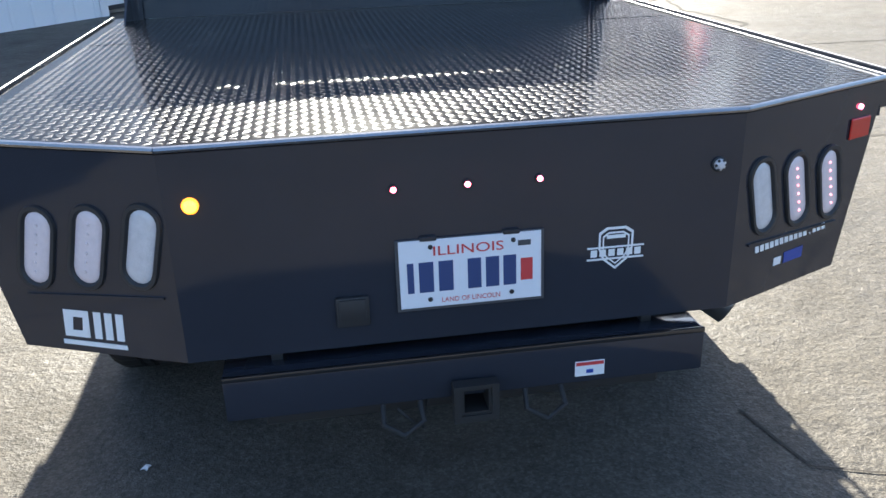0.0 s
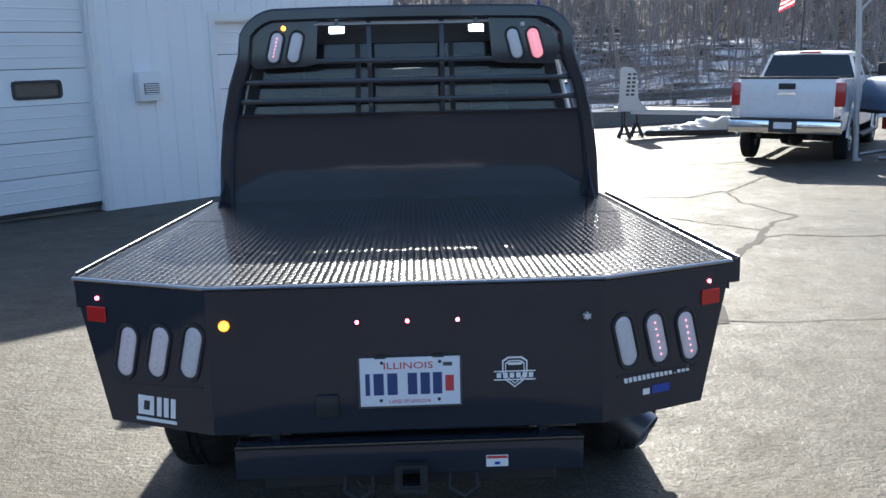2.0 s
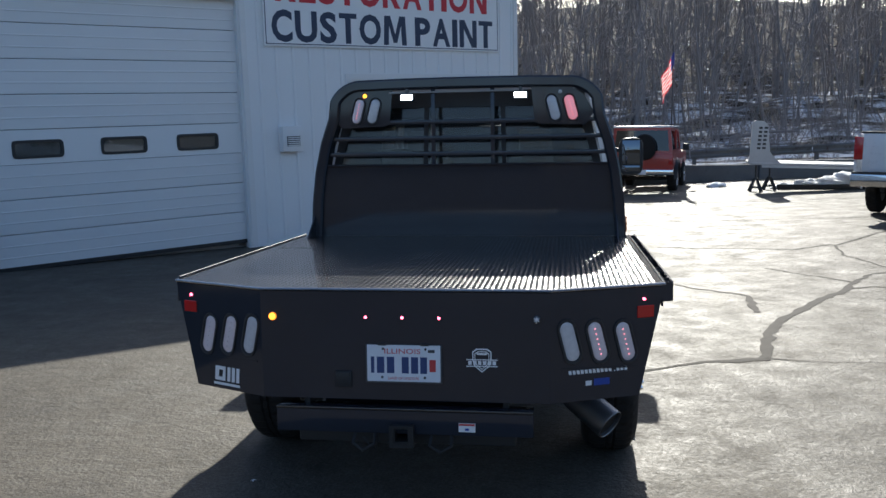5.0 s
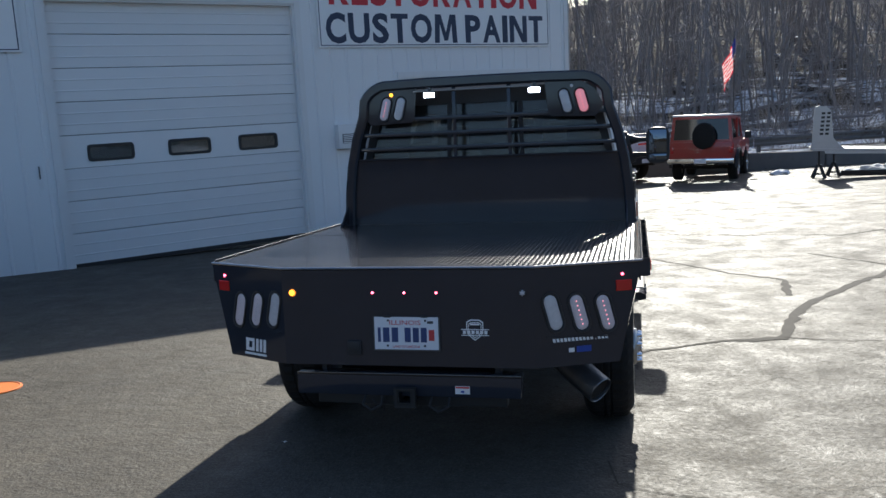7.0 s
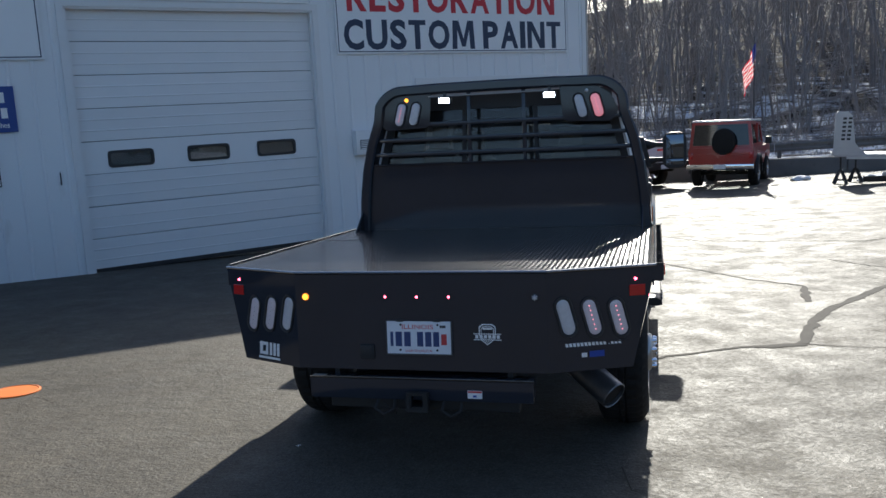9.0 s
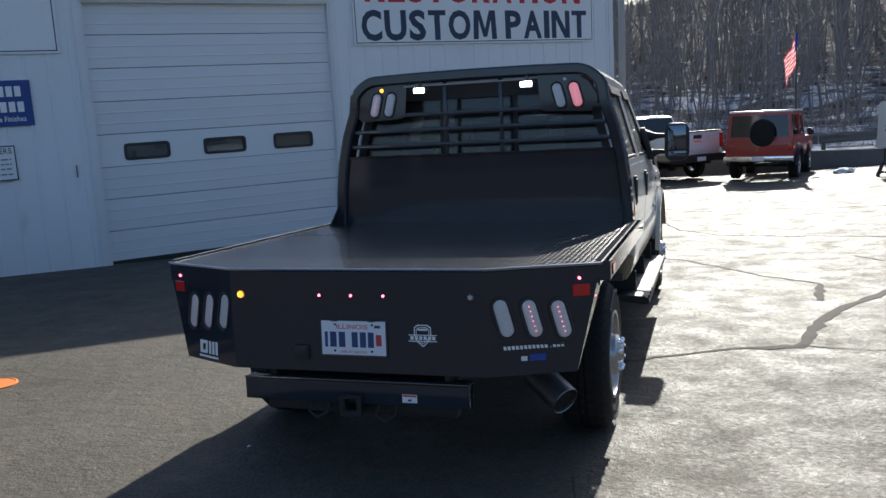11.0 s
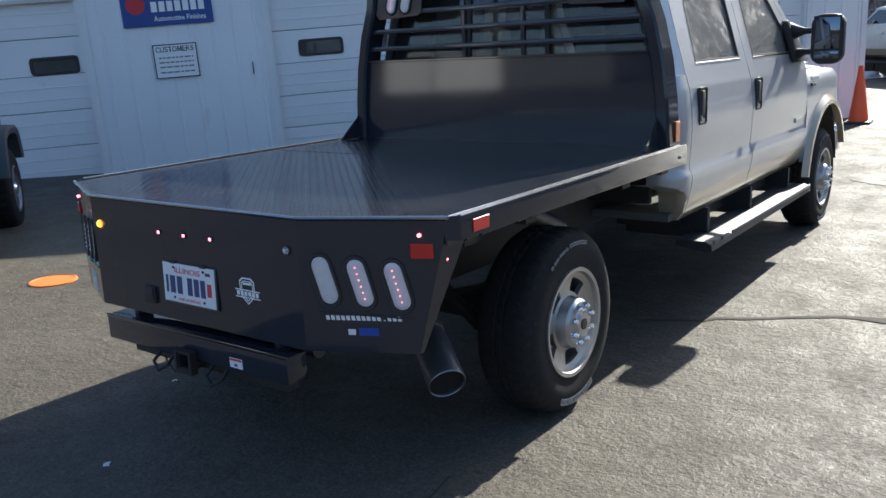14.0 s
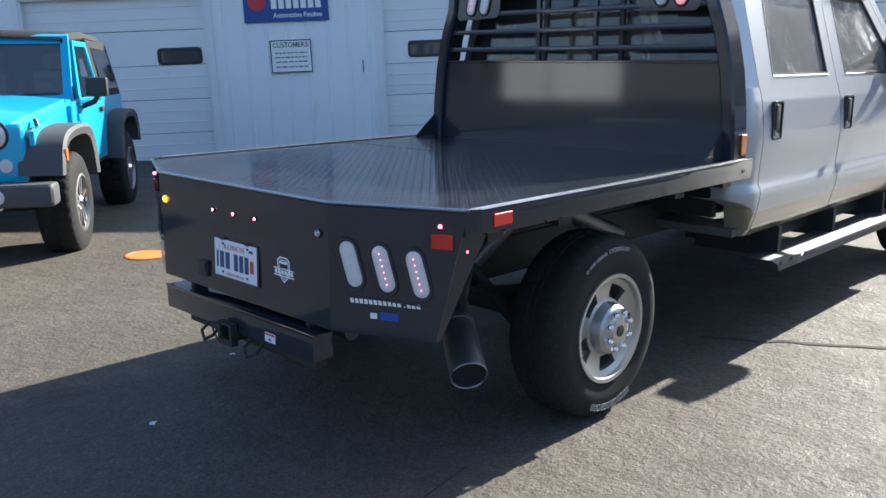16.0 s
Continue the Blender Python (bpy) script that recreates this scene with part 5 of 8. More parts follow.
part("hitch_collar", ringed(bmesh.new(), [(-0.05, TY - 0.075, 0.390), (0.05, TY - 0.075, 0.390), (0.05, TY - 0.075, 0.481), (-0.05, TY - 0.075, 0.481)], [(-0.034, TY - 0.075, 0.406), (0.034, TY - 0.075, 0.406), (0.034, TY - 0.075, 0.474), (-0.034, TY - 0.075, 0.474)], (0, 0.03, 0)), CHASSIS, rec)
part("hitch_pin", tube(bmesh.new(), [(-0.07, TY - 0.02, 0.440), (0.06, TY - 0.02, 0.440)], 0.008, 8), CHASSIS, rec)
part("hitch_clip", tube(bmesh.new(), [(-0.10, TY - 0.02, 0.440), (-0.115, TY - 0.03, 0.36), (-0.15, TY - 0.035, 0.397), (-0.17, TY - 0.03, 0.417)], 0.004, 6), CHASSIS, rec)
for sx in (-0.16, 0.16):
    b = tube(bmesh.new(), [(sx - 0.04, TY - 0.02, 0.436), (sx - 0.045, TY - 0.06, 0.40), (sx, TY - 0.075, 0.375), (sx + 0.045, TY - 0.06, 0.40), (sx + 0.04, TY - 0.02, 0.436)], 0.007, 8)
    part("chain_loop", b, CHASSIS, rec)
for sx in (-1, 1):
    part("bumper_hanger", box(sx * 0.42 - 0.012, sx * 0.42 + 0.012, TY + 0.03, TY + 0.10, 0.45, 0.60), CHASSIS, bump)
part("hitch_crossbar", tube(bmesh.new(), [(-0.40, 0.22, 0.46), (0.40, 0.22, 0.46)], 0.04, 12), BLACK, rec)

# chassis
chassis = part("chassis_rail", box(-0.505, -0.435, 0.0, 5.9, 0.56, 0.74, bev=0.008, seg=1), CHASSIS, truck, "black ladder frame rail")
part("chassis_rail", box(0.435, 0.505, 0.0, 5.9, 0.56, 0.74, bev=0.008, seg=1), CHASSIS, truck)
for yy in (0.25, 0.9, 1.7, 2.6, 3.6, 4.5):
    part("crossmember", box(-0.435, 0.435, yy - 0.04, yy + 0.04, 0.58, 0.70), CHASSIS, chassis)
under = part("deck_underside", box(-1.03, 1.03, 0.3, 2.1, 0.985, 1.018), CHASSIS, truck, "dark underside of the deck")
for yy in (0.35, 0.75, 1.6, 2.05):
    part("deck_beam", box(-1.03, 1.03, yy - 0.04, yy + 0.04, 0.90, 0.984), CHASSIS, under)
for sx in (-1, 1):
    part("deck_runner", box(sx * 0.47 - 0.03, sx * 0.47 + 0.03, 0.0, 2.1, 0.742, 0.899), CHASSIS, under)
b = tube(bmesh.new(), [(-0.85, 1.105, 0.407), (0.85, 1.105, 0.407)], 0.06, 14)
bmesh.ops.create_uvsphere(b, u_segments=16, v_segments=10, radius=0.19, matrix=Matrix.Translation((0.0, 1.10, 0.42)))
axle = part("rear_axle", b, CHASSIS, truck, "black rear axle with round differential")
for sx in (-1, 1):
    for k in range(4):
        L = 0.70 - 0.12 * k
        part("leaf_spring", tube(bmesh.new(), [(sx * 0.56, 1.105 - L, 0.60 - 0.012 * k), (sx * 0.56, 1.105, 0.50 - 0.014 * k), (sx * 0.56, 1.105 + L, 0.60 - 0.012 * k)], 0.018, 6), CHASSIS, axle)
    part("shock_absorber", tube(bmesh.new(), [(sx * 0.62, 0.98, 0.36), (sx * 0.42, 0.72, 0.78)], 0.028, 10), CHASSIS, axle)
part("front_axle", tube(bmesh.new(), [(-0.85, FA, 0.407), (0.85, FA, 0.407)], 0.05, 12), CHASSIS, truck)
part("drive_shaft", tube(bmesh.new(), [(0, 1.2, 0.43), (0.1, 3.4, 0.55)], 0.05, 12), CHASSIS, truck)
b = bmesh.new()
lathe(b, [(0.36, -0.10), (0.38, -0.05), (0.38, 0.05), (0.36, 0.10), (0.24, 0.11), (0.20, 0.05), (0.20, -0.05), (0.24, -0.11)], (0.0, 0.50, 0.60), (0, 0.05, 1), 32, closed=True)
part("spare_wheel", b, RUBBER, truck, "black spare tyre slung under the bed")
part("fuel_tank", box(-0.95, -0.55, 2.5, 3.9, 0.45, 0.75, bev=0.04), CHASSIS, truck)

# exhaust tip: a wide pipe, turned out and cut across
b = bmesh.new()
path = [(0.52, 1.9, 0.62), (0.52, 1.45, 0.80), (0.50, 1.05, 0.80), (0.46, 0.80, 0.62), (0.58, 0.62, 0.545), (0.70, 0.53, 0.465)]
pipe = part("exhaust_pipe", tube(b, path, [0.045, 0.045, 0.045, 0.046, 0.05, 0.05], 14), EXHAUST, truck, "steel exhaust pipe")
b = bmesh.new()
a0, a1 = Vector((0.662, 0.545, 0.475)), Vector((0.862, 0.400, 0.346))
d = (a1 - a0).normalized()
L = (a1 - a0).length
lathe(b, [(0.056, 0.0), (0.064, 0.03), (0.071, 0.07), (0.073, L), (0.070, L + 0.004), (0.067, L), (0.066, 0.05), (0.054, 0.0)], a0, d, 28, closed=True)
tip = part("exhaust_tip", b, EXHAUST, truck, "wide dull steel exhaust tip turned outward")
part("soot_lining", lathe(bmesh.new(), [(0.0655, L * 0.95), (0.0655, L * 0.40), (0.001, L * 0.35)], a0, d, 20), SOOT, tip)
part("tip_clamp", lathe(bmesh.new(), [(0.058, 0.005), (0.070, 0.005), (0.070, 0.025), (0.058, 0.025)], a0, d, 20, closed=True), STEEL, tip)


# wheels
def wheel(parent, cx, cy, cz, out, R=0.40, W=0.25, rim=0.225, bold_letters=True, rim_mat=None, spokes=5, nuts=8, name="wheel"):
    """A road wheel whose outer face looks along out (+1 or -1 in x). Returns the hub with tyre and rim under it."""
    rim_mat = rim_mat or ALLOY
    o = Vector((cx, cy, cz))
    ax = (out, 0, 0)
    hub = part(name, lathe(bmesh.new(), [(0.001, 0.066), (0.050, 0.065), (0.055, 0.055), (0.062, 0.050), (0.094, 0.046), (0.106, 0.034), (0.112, 0.0), (0.118, -0.03), (0.118, -0.06), (0.001, -0.06)], o - Vector((out * 0.015, 0, 0)), ax, 24), ALLOY if rim_mat is ALLOY else rim_mat, parent, "wheel with polished hub")
    h = W / 2
    b = bmesh.new()
    side = [(rim, -0.02), (rim + 0.012, 0.004), (R * 0.72, 0.012), (R * 0.80, 0.013), (R * 0.86, 0.006), (R * 0.955, -0.018)]
    cross = [(R * 0.990, -0.040, 0), (R, -0.055, 0), (R, -0.100, 0), (R - 0.010, -0.104, 2), (R - 0.010, -0.112, 2), (R, -0.116, 1), (R, -W + 0.116, 1), (R - 0.010, -W + 0.112, 2), (R - 0.010, -W + 0.104, 2), (R, -W + 0.100, 0), (R, -W + 0.055, 0), (R * 0.990, -W + 0.040, 0)]
    n = 120
    rings = []
    for k in range(n):
        a = 2 * math.pi * k / n
        s_ = Vector((0, math.cos(a), math.sin(a)))
        cut = [0.009 if k % 3 == 0 else 0.0, 0.009 if (k + 1) % 3 == 0 else 0.0, 0.0]
        ring = [(r, d) for r, d in side] + [(r - cut[g], d) for r, d, g in cross] + [(r, -W - d) for r, d in side[::-1]]
        rings.append([o + s_ * r + Vector((out * d, 0, 0)) for r, d in ring])
    vs = [[b.verts.new(p) for p in r] for r in rings]
    for k in range(n):
        r0, r1 = vs[k], vs[(k + 1) % n]
        for q in range(len(r0)):
            b.faces.new((r0[q], r0[(q + 1) % len(r0)], r1[(q + 1) % len(r0)], r1[q]))
    tyre = part("tyre", b, RUBBER, hub, "black all-terrain tyre with chunky tread", sharp=28)
    b = bmesh.new()
    lathe(b, [(rim + 0.012, 0.004), (rim + 0.010, 0.012), (rim - 0.006, 0.010), (rim - 0.018, -0.030), (rim - 0.030, -0.09), (rim - 0.035, -W + 0.03), (rim, -W + 0.03)], o, ax, 48, closed=True)
    face_r = [(0.085, -0.016), (0.118, -0.024), (0.128, -0.028), (0.148, -0.028), (0.172, -0.025), (0.188, -0.020), (rim - 0.012, -0.010)]
    seg = 12 * spokes
    grid = []
    for r_, d_ in face_r:
        grid.append([])
        for k in range(seg):
            a = 2 * math.pi * k / seg + 0.45
            grid[-1].append([b.verts.new(o + Vector((out * (d_ - t_), r_ * math.cos(a), r_ * math.sin(a)))) for t_ in (0.0, 0.022)])
    def hole(q, k):
        c = (k % 12) - 5.5
        return 1 < q < 5 and abs(c) < 2.6
    for q in range(len(face_r) - 1):
        for k in range(seg):
            k2 = (k + 1) % seg
            if hole(q, k):
                continue
            for t_ in (0, 1):
                b.faces.new((grid[q][k][t_], grid[q][k2][t_], grid[q + 1][k2][t_], grid[q + 1][k][t_]))
            for edge, (q2, kk) in (((q, k, q, k2), (q - 1, k)), ((q + 1, k, q + 1, k2), (q + 1, k)), ((q, k, q + 1, k), (q, (k - 1) % seg)), ((q, k2, q + 1, k2), (q, k2))):
                if hole(q2, kk):
                    e0, e1 = grid[edge[0]][edge[1]], grid[edge[2]][edge[3]]
                    b.faces.new((e0[0], e1[0], e1[1], e0[1]))
    part("rim", b, rim_mat, hub, "alloy rim with five small windows", sharp=40)
    part("brake_drum", lathe(bmesh.new(), [(0.001, -0.085), (0.165, -0.085), (0.165, -0.13), (0.001, -0.13)], o, ax, 28), STEEL if rim_mat is ALLOY else CHASSIS, hub)
    for k in range(nuts):
        a = 2 * math.pi * (k + 0.5) / nuts
        c = o + Vector((out * 0.028, 0.078 * math.cos(a), 0.078 * math.sin(a)))
        part("wheel_nut", lathe(bmesh.new(), [(0.014, 0.0), (0.014, 0.022), (0.009, 0.030), (0.001, 0.031)], c, ax, 8), CHROME, hub)
    part("centre_cap", lathe(bmesh.new(), [(0.026, 0.048), (0.024, 0.054), (0.001, 0.055)], o, ax, 20), PLASTIC, hub, "small dark centre cap")
    if bold_letters:
        rl = random.Random(7)
        for a0_, a1_, r0_, r1_ in ((-112, -66, 0.815, 0.885), (74, 98, 0.835, 0.875), (102, 128, 0.835, 0.865)):
            b = bmesh.new()
            k = a0_
            while k < a1_:
                a, wd = radians(k), rl.uniform(0.007, 0.011)
                rad, tan = Vector((0, math.cos(a), math.sin(a))), Vector((0, -math.sin(a), math.cos(a)))
                base, q0, q1 = o + Vector((out * 0.0095, 0, 0)), R * r0_, R * r1_
                t_ = 0.0028
                outer = [base + rad * q0 - tan * wd, base + rad * q0 + tan * wd, base + rad * q1 + tan * wd, base + rad * q1 - tan * wd]
                inner = [base + rad * (q0 + t_) - tan * (wd - t_), base + rad * (q0 + t_) + tan * (wd - t_), base + rad * (q1 - t_) + tan * (wd - t_), base + rad * (q1 - t_) - tan * (wd - t_)]
                ringed(b, outer, inner, (out * 0.004, 0, 0))
                k += 2 * math.degrees(wd / q0) + 1.3
            part("sidewall_lettering", b, WORNWHITE, hub, "worn white raised sidewall blocks")
    return hub


for sx in (-1, 1):
    wheel(truck, sx * 1.010, 1.115, 0.400, sx)
    wheel(truck, sx * 1.030, FA, 0.400, sx)


# ---- the truck's cab ----
TWO = 0.745          # where the lower colour begins


def two_tone(bm, z=TWO):
    for f in bm.faces:
        f.material_index = 1 if f.calc_center_median().z < z else 0
    return bm


SIDE = [(0.900, 0.585), (0.965, 0.595), (0.998, 0.64), (1.014, 0.70), (1.022, 0.73), (1.034, 0.79), (1.037, 0.83), (1.033, 0.855), (1.021, 0.872), (1.019, 0.90), (1.026, 1.00), (1.030, 1.10), (1.025, 1.19), (1.015, 1.262), (1.012, 1.284), (1.010, 1.298), (1.005, 1.312), (1.000, 1.330), (0.994, 1.350), (0.990, 1.365)]


def skin(sx, y0, y1, z0=0.0, z1=9.0, t=0.03, n=2, prof=None, shift=None):
    """A stretch of body side between y0 and y1, with thickness."""
    p = [(x, z) for x, z in (prof or SIDE) if z0 <= z <= z1]
    rings = []
    for i in range(n + 1):
        y = y0 + (y1 - y0) * i / n
        dx = shift(y) if shift else 0.0
        rings.append([(sx * (x + dx), y, z) for x, z in p] + [(sx * (x + dx - t), y, z) for x, z in p[::-1]])
    b = bmesh.new()
    loft(b, rings)
    return b


def up(sx, y, z, off=0.0):
    """A point on the leaning upper side of the cab."""
    return (sx * (0.988 - (z - 1.365) * 0.28 + off), y, z)


def quad_ring(sx, outer, inner, t=0.035):
    b = bmesh.new()
    return ringed(b, [up(sx, y, z) for y, z in outer], [up(sx, y, z) for y, z in inner], (-sx * t, 0, 0))


PAINT = [SILVER, BEIGE]
for sx in (-1, 1):
    rings = []
    for k in range(9):
        a = radians(90 * k / 8)
        y, dx, low = 2.36 - 0.125 * math.sin(a), -0.15 * (1 - math.cos(a)), 0.752 + 0.05 * math.sin(a)
        if k == 0:
            rings += [(2.414, 0.0, 0.585), (2.385, 0.0, 0.60)]
        rings.append((y, dx, low))
    b = bmesh.new()
    loft(b, [[(sx * (x + dx), y, max(z, low + (z - 0.585) * 0.02)) for x, z in SIDE] + [(sx * (x + dx - 0.03), y, max(z, low + (z - 0.585) * 0.02)) for x, z in SIDE[::-1]] for y, dx, low in rings])
    corner = part("cab_corner", two_tone(b), PAINT, truck, "rounded rear corner of the cab")
    b = prism(bmesh.new(), [up(sx, 2.245, 1.36, -0.055), up(sx, 2.27, 1.36, -0.025), up(sx, 2.33, 1.36), up(sx, 2.414, 1.36), up(sx, 2.436, 1.965), up(sx, 2.37, 1.965), up(sx, 2.30, 1.96, -0.02), up(sx, 2.28, 1.96, -0.045)], (-sx * 0.05, 0, 0))
    part("rear_pillar", b, SILVER, corner)
    for which, (y0, y1, hy) in enumerate(((2.422, 3.460, 2.57), (3.471, 4.798, 3.575))):
        door = part("cab_door", two_tone(skin(sx, y0, y1)), PAINT, truck, "silver-white cab door with beige lower part")
        if which == 0:
            outer, inner = [(2.420, 1.352), (3.462, 1.352), (3.438, 1.965), (2.442, 1.965)], [(2.60, 1.422), (3.345, 1.422), (3.33, 1.925), (2.65, 1.925)]
        else:
            outer, inner = [(3.469, 1.352), (4.80, 1.352), (4.18, 1.965), (3.445, 1.965)], [(3.61, 1.422), (4.585, 1.422), (4.105, 1.925), (3.59, 1.925)]
        part("window_surround", quad_ring(sx, outer, inner), SILVER, door)
        seal = [(y + (0.012 if i in (0, 3) else -0.012), z + (0.012 if i < 2 else -0.012)) for i, (y, z) in enumerate(inner)]
        b = ringed(bmesh.new(), [up(sx, y, z, 0.002) for y, z in inner], [up(sx, y, z, 0.002) for y, z in seal], (-sx * 0.02, 0, 0))
        part("window_seal", b, PLASTIC, door, "black rubber window seal")
        b = prism(bmesh.new(), [up(sx, y, z, -0.012) for y, z in inner], (-sx * 0.005, 0, 0))
        part("pane", b, TINT, door, "tinted side window")
        part("sill_trim", box(min(sx * 0.950, sx * 0.978), max(sx * 0.950, sx * 0.978), inner[0][0], inner[1][0], 1.411, 1.423, bev=0.003, seg=1), CHROME, door)
        b = prism(bmesh.new(), [up(sx, inner[3][0] - 0.012, 1.872, 0.008), up(sx, inner[2][0] + 0.06, 1.872, 0.008), up(sx, inner[2][0] + 0.004, 1.932, 0.003), up(sx, inner[3][0] - 0.004, 1.932, 0.003)], (sx * 0.012, 0, 0), bev=0.003)
        part("rain_visor", b, PLASTIC, door, "smoked black rain visor")
        b = ringed(bmesh.new(), [(sx * 1.020, y, z) for y, z in ((hy - 0.056, 1.108), (hy - 0.044, 1.096), (hy + 0.044, 1.096), (hy + 0.056, 1.108), (hy + 0.056, 1.282), (hy + 0.044, 1.294), (hy - 0.044, 1.294), (hy - 0.056, 1.282))],
                   [(sx * 1.020, y, z) for y, z in ((hy - 0.047, 1.112), (hy - 0.040, 1.105), (hy + 0.040, 1.105), (hy + 0.047, 1.112), (hy + 0.047, 1.278), (hy + 0.040, 1.285), (hy - 0.040, 1.285), (hy - 0.047, 1.278))], (sx * 0.016, 0, 0))
        cup = part("handle_cup", b, PLASTIC, door, "black handle recess")
        x0, x1 = sorted((sx * 1.014, sx * 1.0285))
        part("recess_plate", box(x0, x1, hy - 0.050, hy + 0.050, 1.100, 1.290), INK, cup)
        x0, x1 = sorted((sx * 1.030, sx * 1.043))
        part("handle", box(x0, x1, hy - 0.040, hy + 0.004, 1.150, 1.276, bev=0.006), GREYPLASTIC, cup, "grey-black upright door handle")
        part("key_lock", lathe(bmesh.new(), [(0.013, 0.0), (0.013, 0.006), (0.009, 0.008), (0.001, 0.008)], (sx * 1.028, hy - 0.016, 1.126), (sx, 0, 0), 14), STEEL, cup, "round metal key lock")
    part("rocker", two_tone(skin(sx, 2.43, 4.79, z1=0.64, t=0.05)), PAINT, truck)
    b = prism(bmesh.new(), [up(sx, 4.805, 1.352), up(sx, 4.93, 1.33), up(sx, 4.28, 1.975), up(sx, 4.185, 1.965)], (-sx * 0.05, 0, 0))
    part("windscreen_pillar", b, SILVER, truck)
    # front wing with round arch
    b = bmesh.new()
    rings = []
    for i in range(25):
        y = 4.806 + (6.16 - 4.806) * i / 24
        d = abs(y - FA)
        zlow = max(0.60, 0.40 + math.sqrt(0.61 ** 2 - d * d)) if d < 0.61 else 0.60
        top = 1.290 - 0.05 * ((y - 4.806) / 1.35) ** 2
        nose = 0.0 if y < 5.75 else -0.20 * ((y - 5.75) / 0.41) ** 2
        sec = []
        for k in range(10):
            t = k / 9
            z = zlow + (top - zlow) * t
            x = 1.012 + 0.018 * math.sin(math.pi * min(1, (z - 0.55) / 0.75)) - (0.06 * max(0, (z - 1.18) / 0.1) ** 2 if z > 1.18 else 0)
            sec.append((x + nose, z))
        rings.append([(sx * x, y, z) for x, z in sec] + [(sx * (x - 0.025), y, z) for x, z in sec[::-1]])
    loft(b, rings)
    wing_ = part("front_wing", two_tone(b, 0.72), PAINT, truck, "silver-white front wing")
    b = bmesh.new()
    pr = []
    for k in range(19):
        a = radians(22 + 150 * k / 18)
        pr.append((FA + 0.595 * math.cos(a), 0.40 + 0.595 * math.sin(a), FA + 0.675 * math.cos(a), 0.40 + 0.675 * math.sin(a)))
    loft(b, [[(sx * 1.018, y0, z0), (sx * 1.066, y0, z0), (sx * 1.064, y1 * 0.45 + y0 * 0.55, z1 * 0.45 + z0 * 0.55), (sx * 1.024, y1, z1)] for y0, z0, y1, z1 in pr])
    part("arch_flare", b, BEIGE, wing_, "beige wheel-arch flare")
    b = bmesh.new()
    arc_o = [(0.592 * math.cos(radians(a)), 0.40 + 0.592 * math.sin(radians(a))) for a in range(8, 173, 11)]
    arc_i = [(0.582 * math.cos(radians(a)), 0.40 + 0.582 * math.sin(radians(a))) for a in range(8, 173, 11)]
    x0, x1 = sorted((sx * 0.72, sx * 1.0))
    loft(b, [[(x, FA + y, z) for y, z in arc_o + arc_i[::-1]] for x in (x0, x1)])
    part("wheel_liner", b, PLASTIC, truck)
    x0, x1 = sorted((sx * 1.020, sx * 1.032))
    part("body_badge", box(x0, x1, 4.50, 4.73, 0.925, 0.955, bev=0.003, seg=1), SILVER, truck, "raised silver door badge")
    part("badge_rim", box(x0 + sx * 0.002, x1 + sx * 0.002, 4.50, 4.73, 0.953, 0.960, bev=0.002, seg=1), CHROME, truck)
    part("wing_vent", box(x0, x1, 4.90, 5.12, 1.205, 1.235, bev=0.004, seg=1), SILVER, wing_, "raised silver wing trim")
    part("wing_vent", box(x0, x1, 4.92, 5.04, 1.160, 1.185, bev=0.004, seg=1), GREYPLASTIC, wing_)
    # mirror on two arms
    mx, my = sx * 1.244, 4.34
    def mirror_ring(y, k):
        out = []
        for cx, cz, a0 in ((0.034, 0.090, 0), (-0.034, 0.090, 90), (-0.034, -0.100, 180), (0.034, -0.100, 270)):
            for q_ in range(6):
                an = radians(a0 + 18 * q_)
                out.append((mx + k * (cx + 0.072 * math.cos(an)), y, 1.512 + k * (cz + 0.072 * math.sin(an))))
        return out
    mir = part("door_mirror", loft(bmesh.new(), [mirror_ring(my + dy, k) for dy, k in ((0.0, 0.96), (0.012, 1.0), (0.06, 0.99), (0.10, 0.90), (0.125, 0.72))]), PLASTIC, truck, "tall black towing mirror on two arms")
    part("mirror_glass", box(mx - 0.078, mx + 0.078, my - 0.007, my - 0.001, 1.440, 1.650, bev=0.003), MIRROR, mir)
    part("mirror_glass", box(mx - 0.078, mx + 0.078, my - 0.007, my - 0.001, 1.376, 1.428, bev=0.003), MIRROR, mir)
    part("mirror_frame", ringed(bmesh.new(), [(mx - 0.088, my + 0.002, 1.366), (mx + 0.088, my + 0.002, 1.366), (mx + 0.088, my + 0.002, 1.660), (mx - 0.088, my + 0.002, 1.660)], [(mx - 0.078, my + 0.002, 1.376), (mx + 0.078, my + 0.002, 1.376), (mx + 0.078, my + 0.002, 1.650), (mx - 0.078, my + 0.002, 1.650)], (0, -0.012, 0)), PLASTIC, mir)
    part("turn_lens", box(mx + sx * 0.088 - 0.012, mx + sx * 0.088 + 0.012, my + 0.03, my + 0.09, 1.46, 1.60, bev=0.008), REDLENS, mir, "small red side lens")
    for z, dz in ((1.425, -0.03), (1.565, 0.0)):
        part("mirror_arm", tube(bmesh.new(), [(sx * 0.945, 4.52, z + dz), (sx * 1.01, 4.48, z + dz * 0.6), (sx * 1.08, 4.44, z), (sx * 1.165, 4.41, z)], [0.07, 0.045, 0.022, 0.018], 12), PLASTIC, mir)
    b = prism(bmesh.new(), [up(sx, 4.44, 1.355, 0.004), up(sx, 4.74, 1.355, 0.004), up(sx, 4.46, 1.65, 0.004), up(sx, 4.42, 1.64, 0.004)], (sx * 0.05, 0, 0), bev=0.014, seg=2)
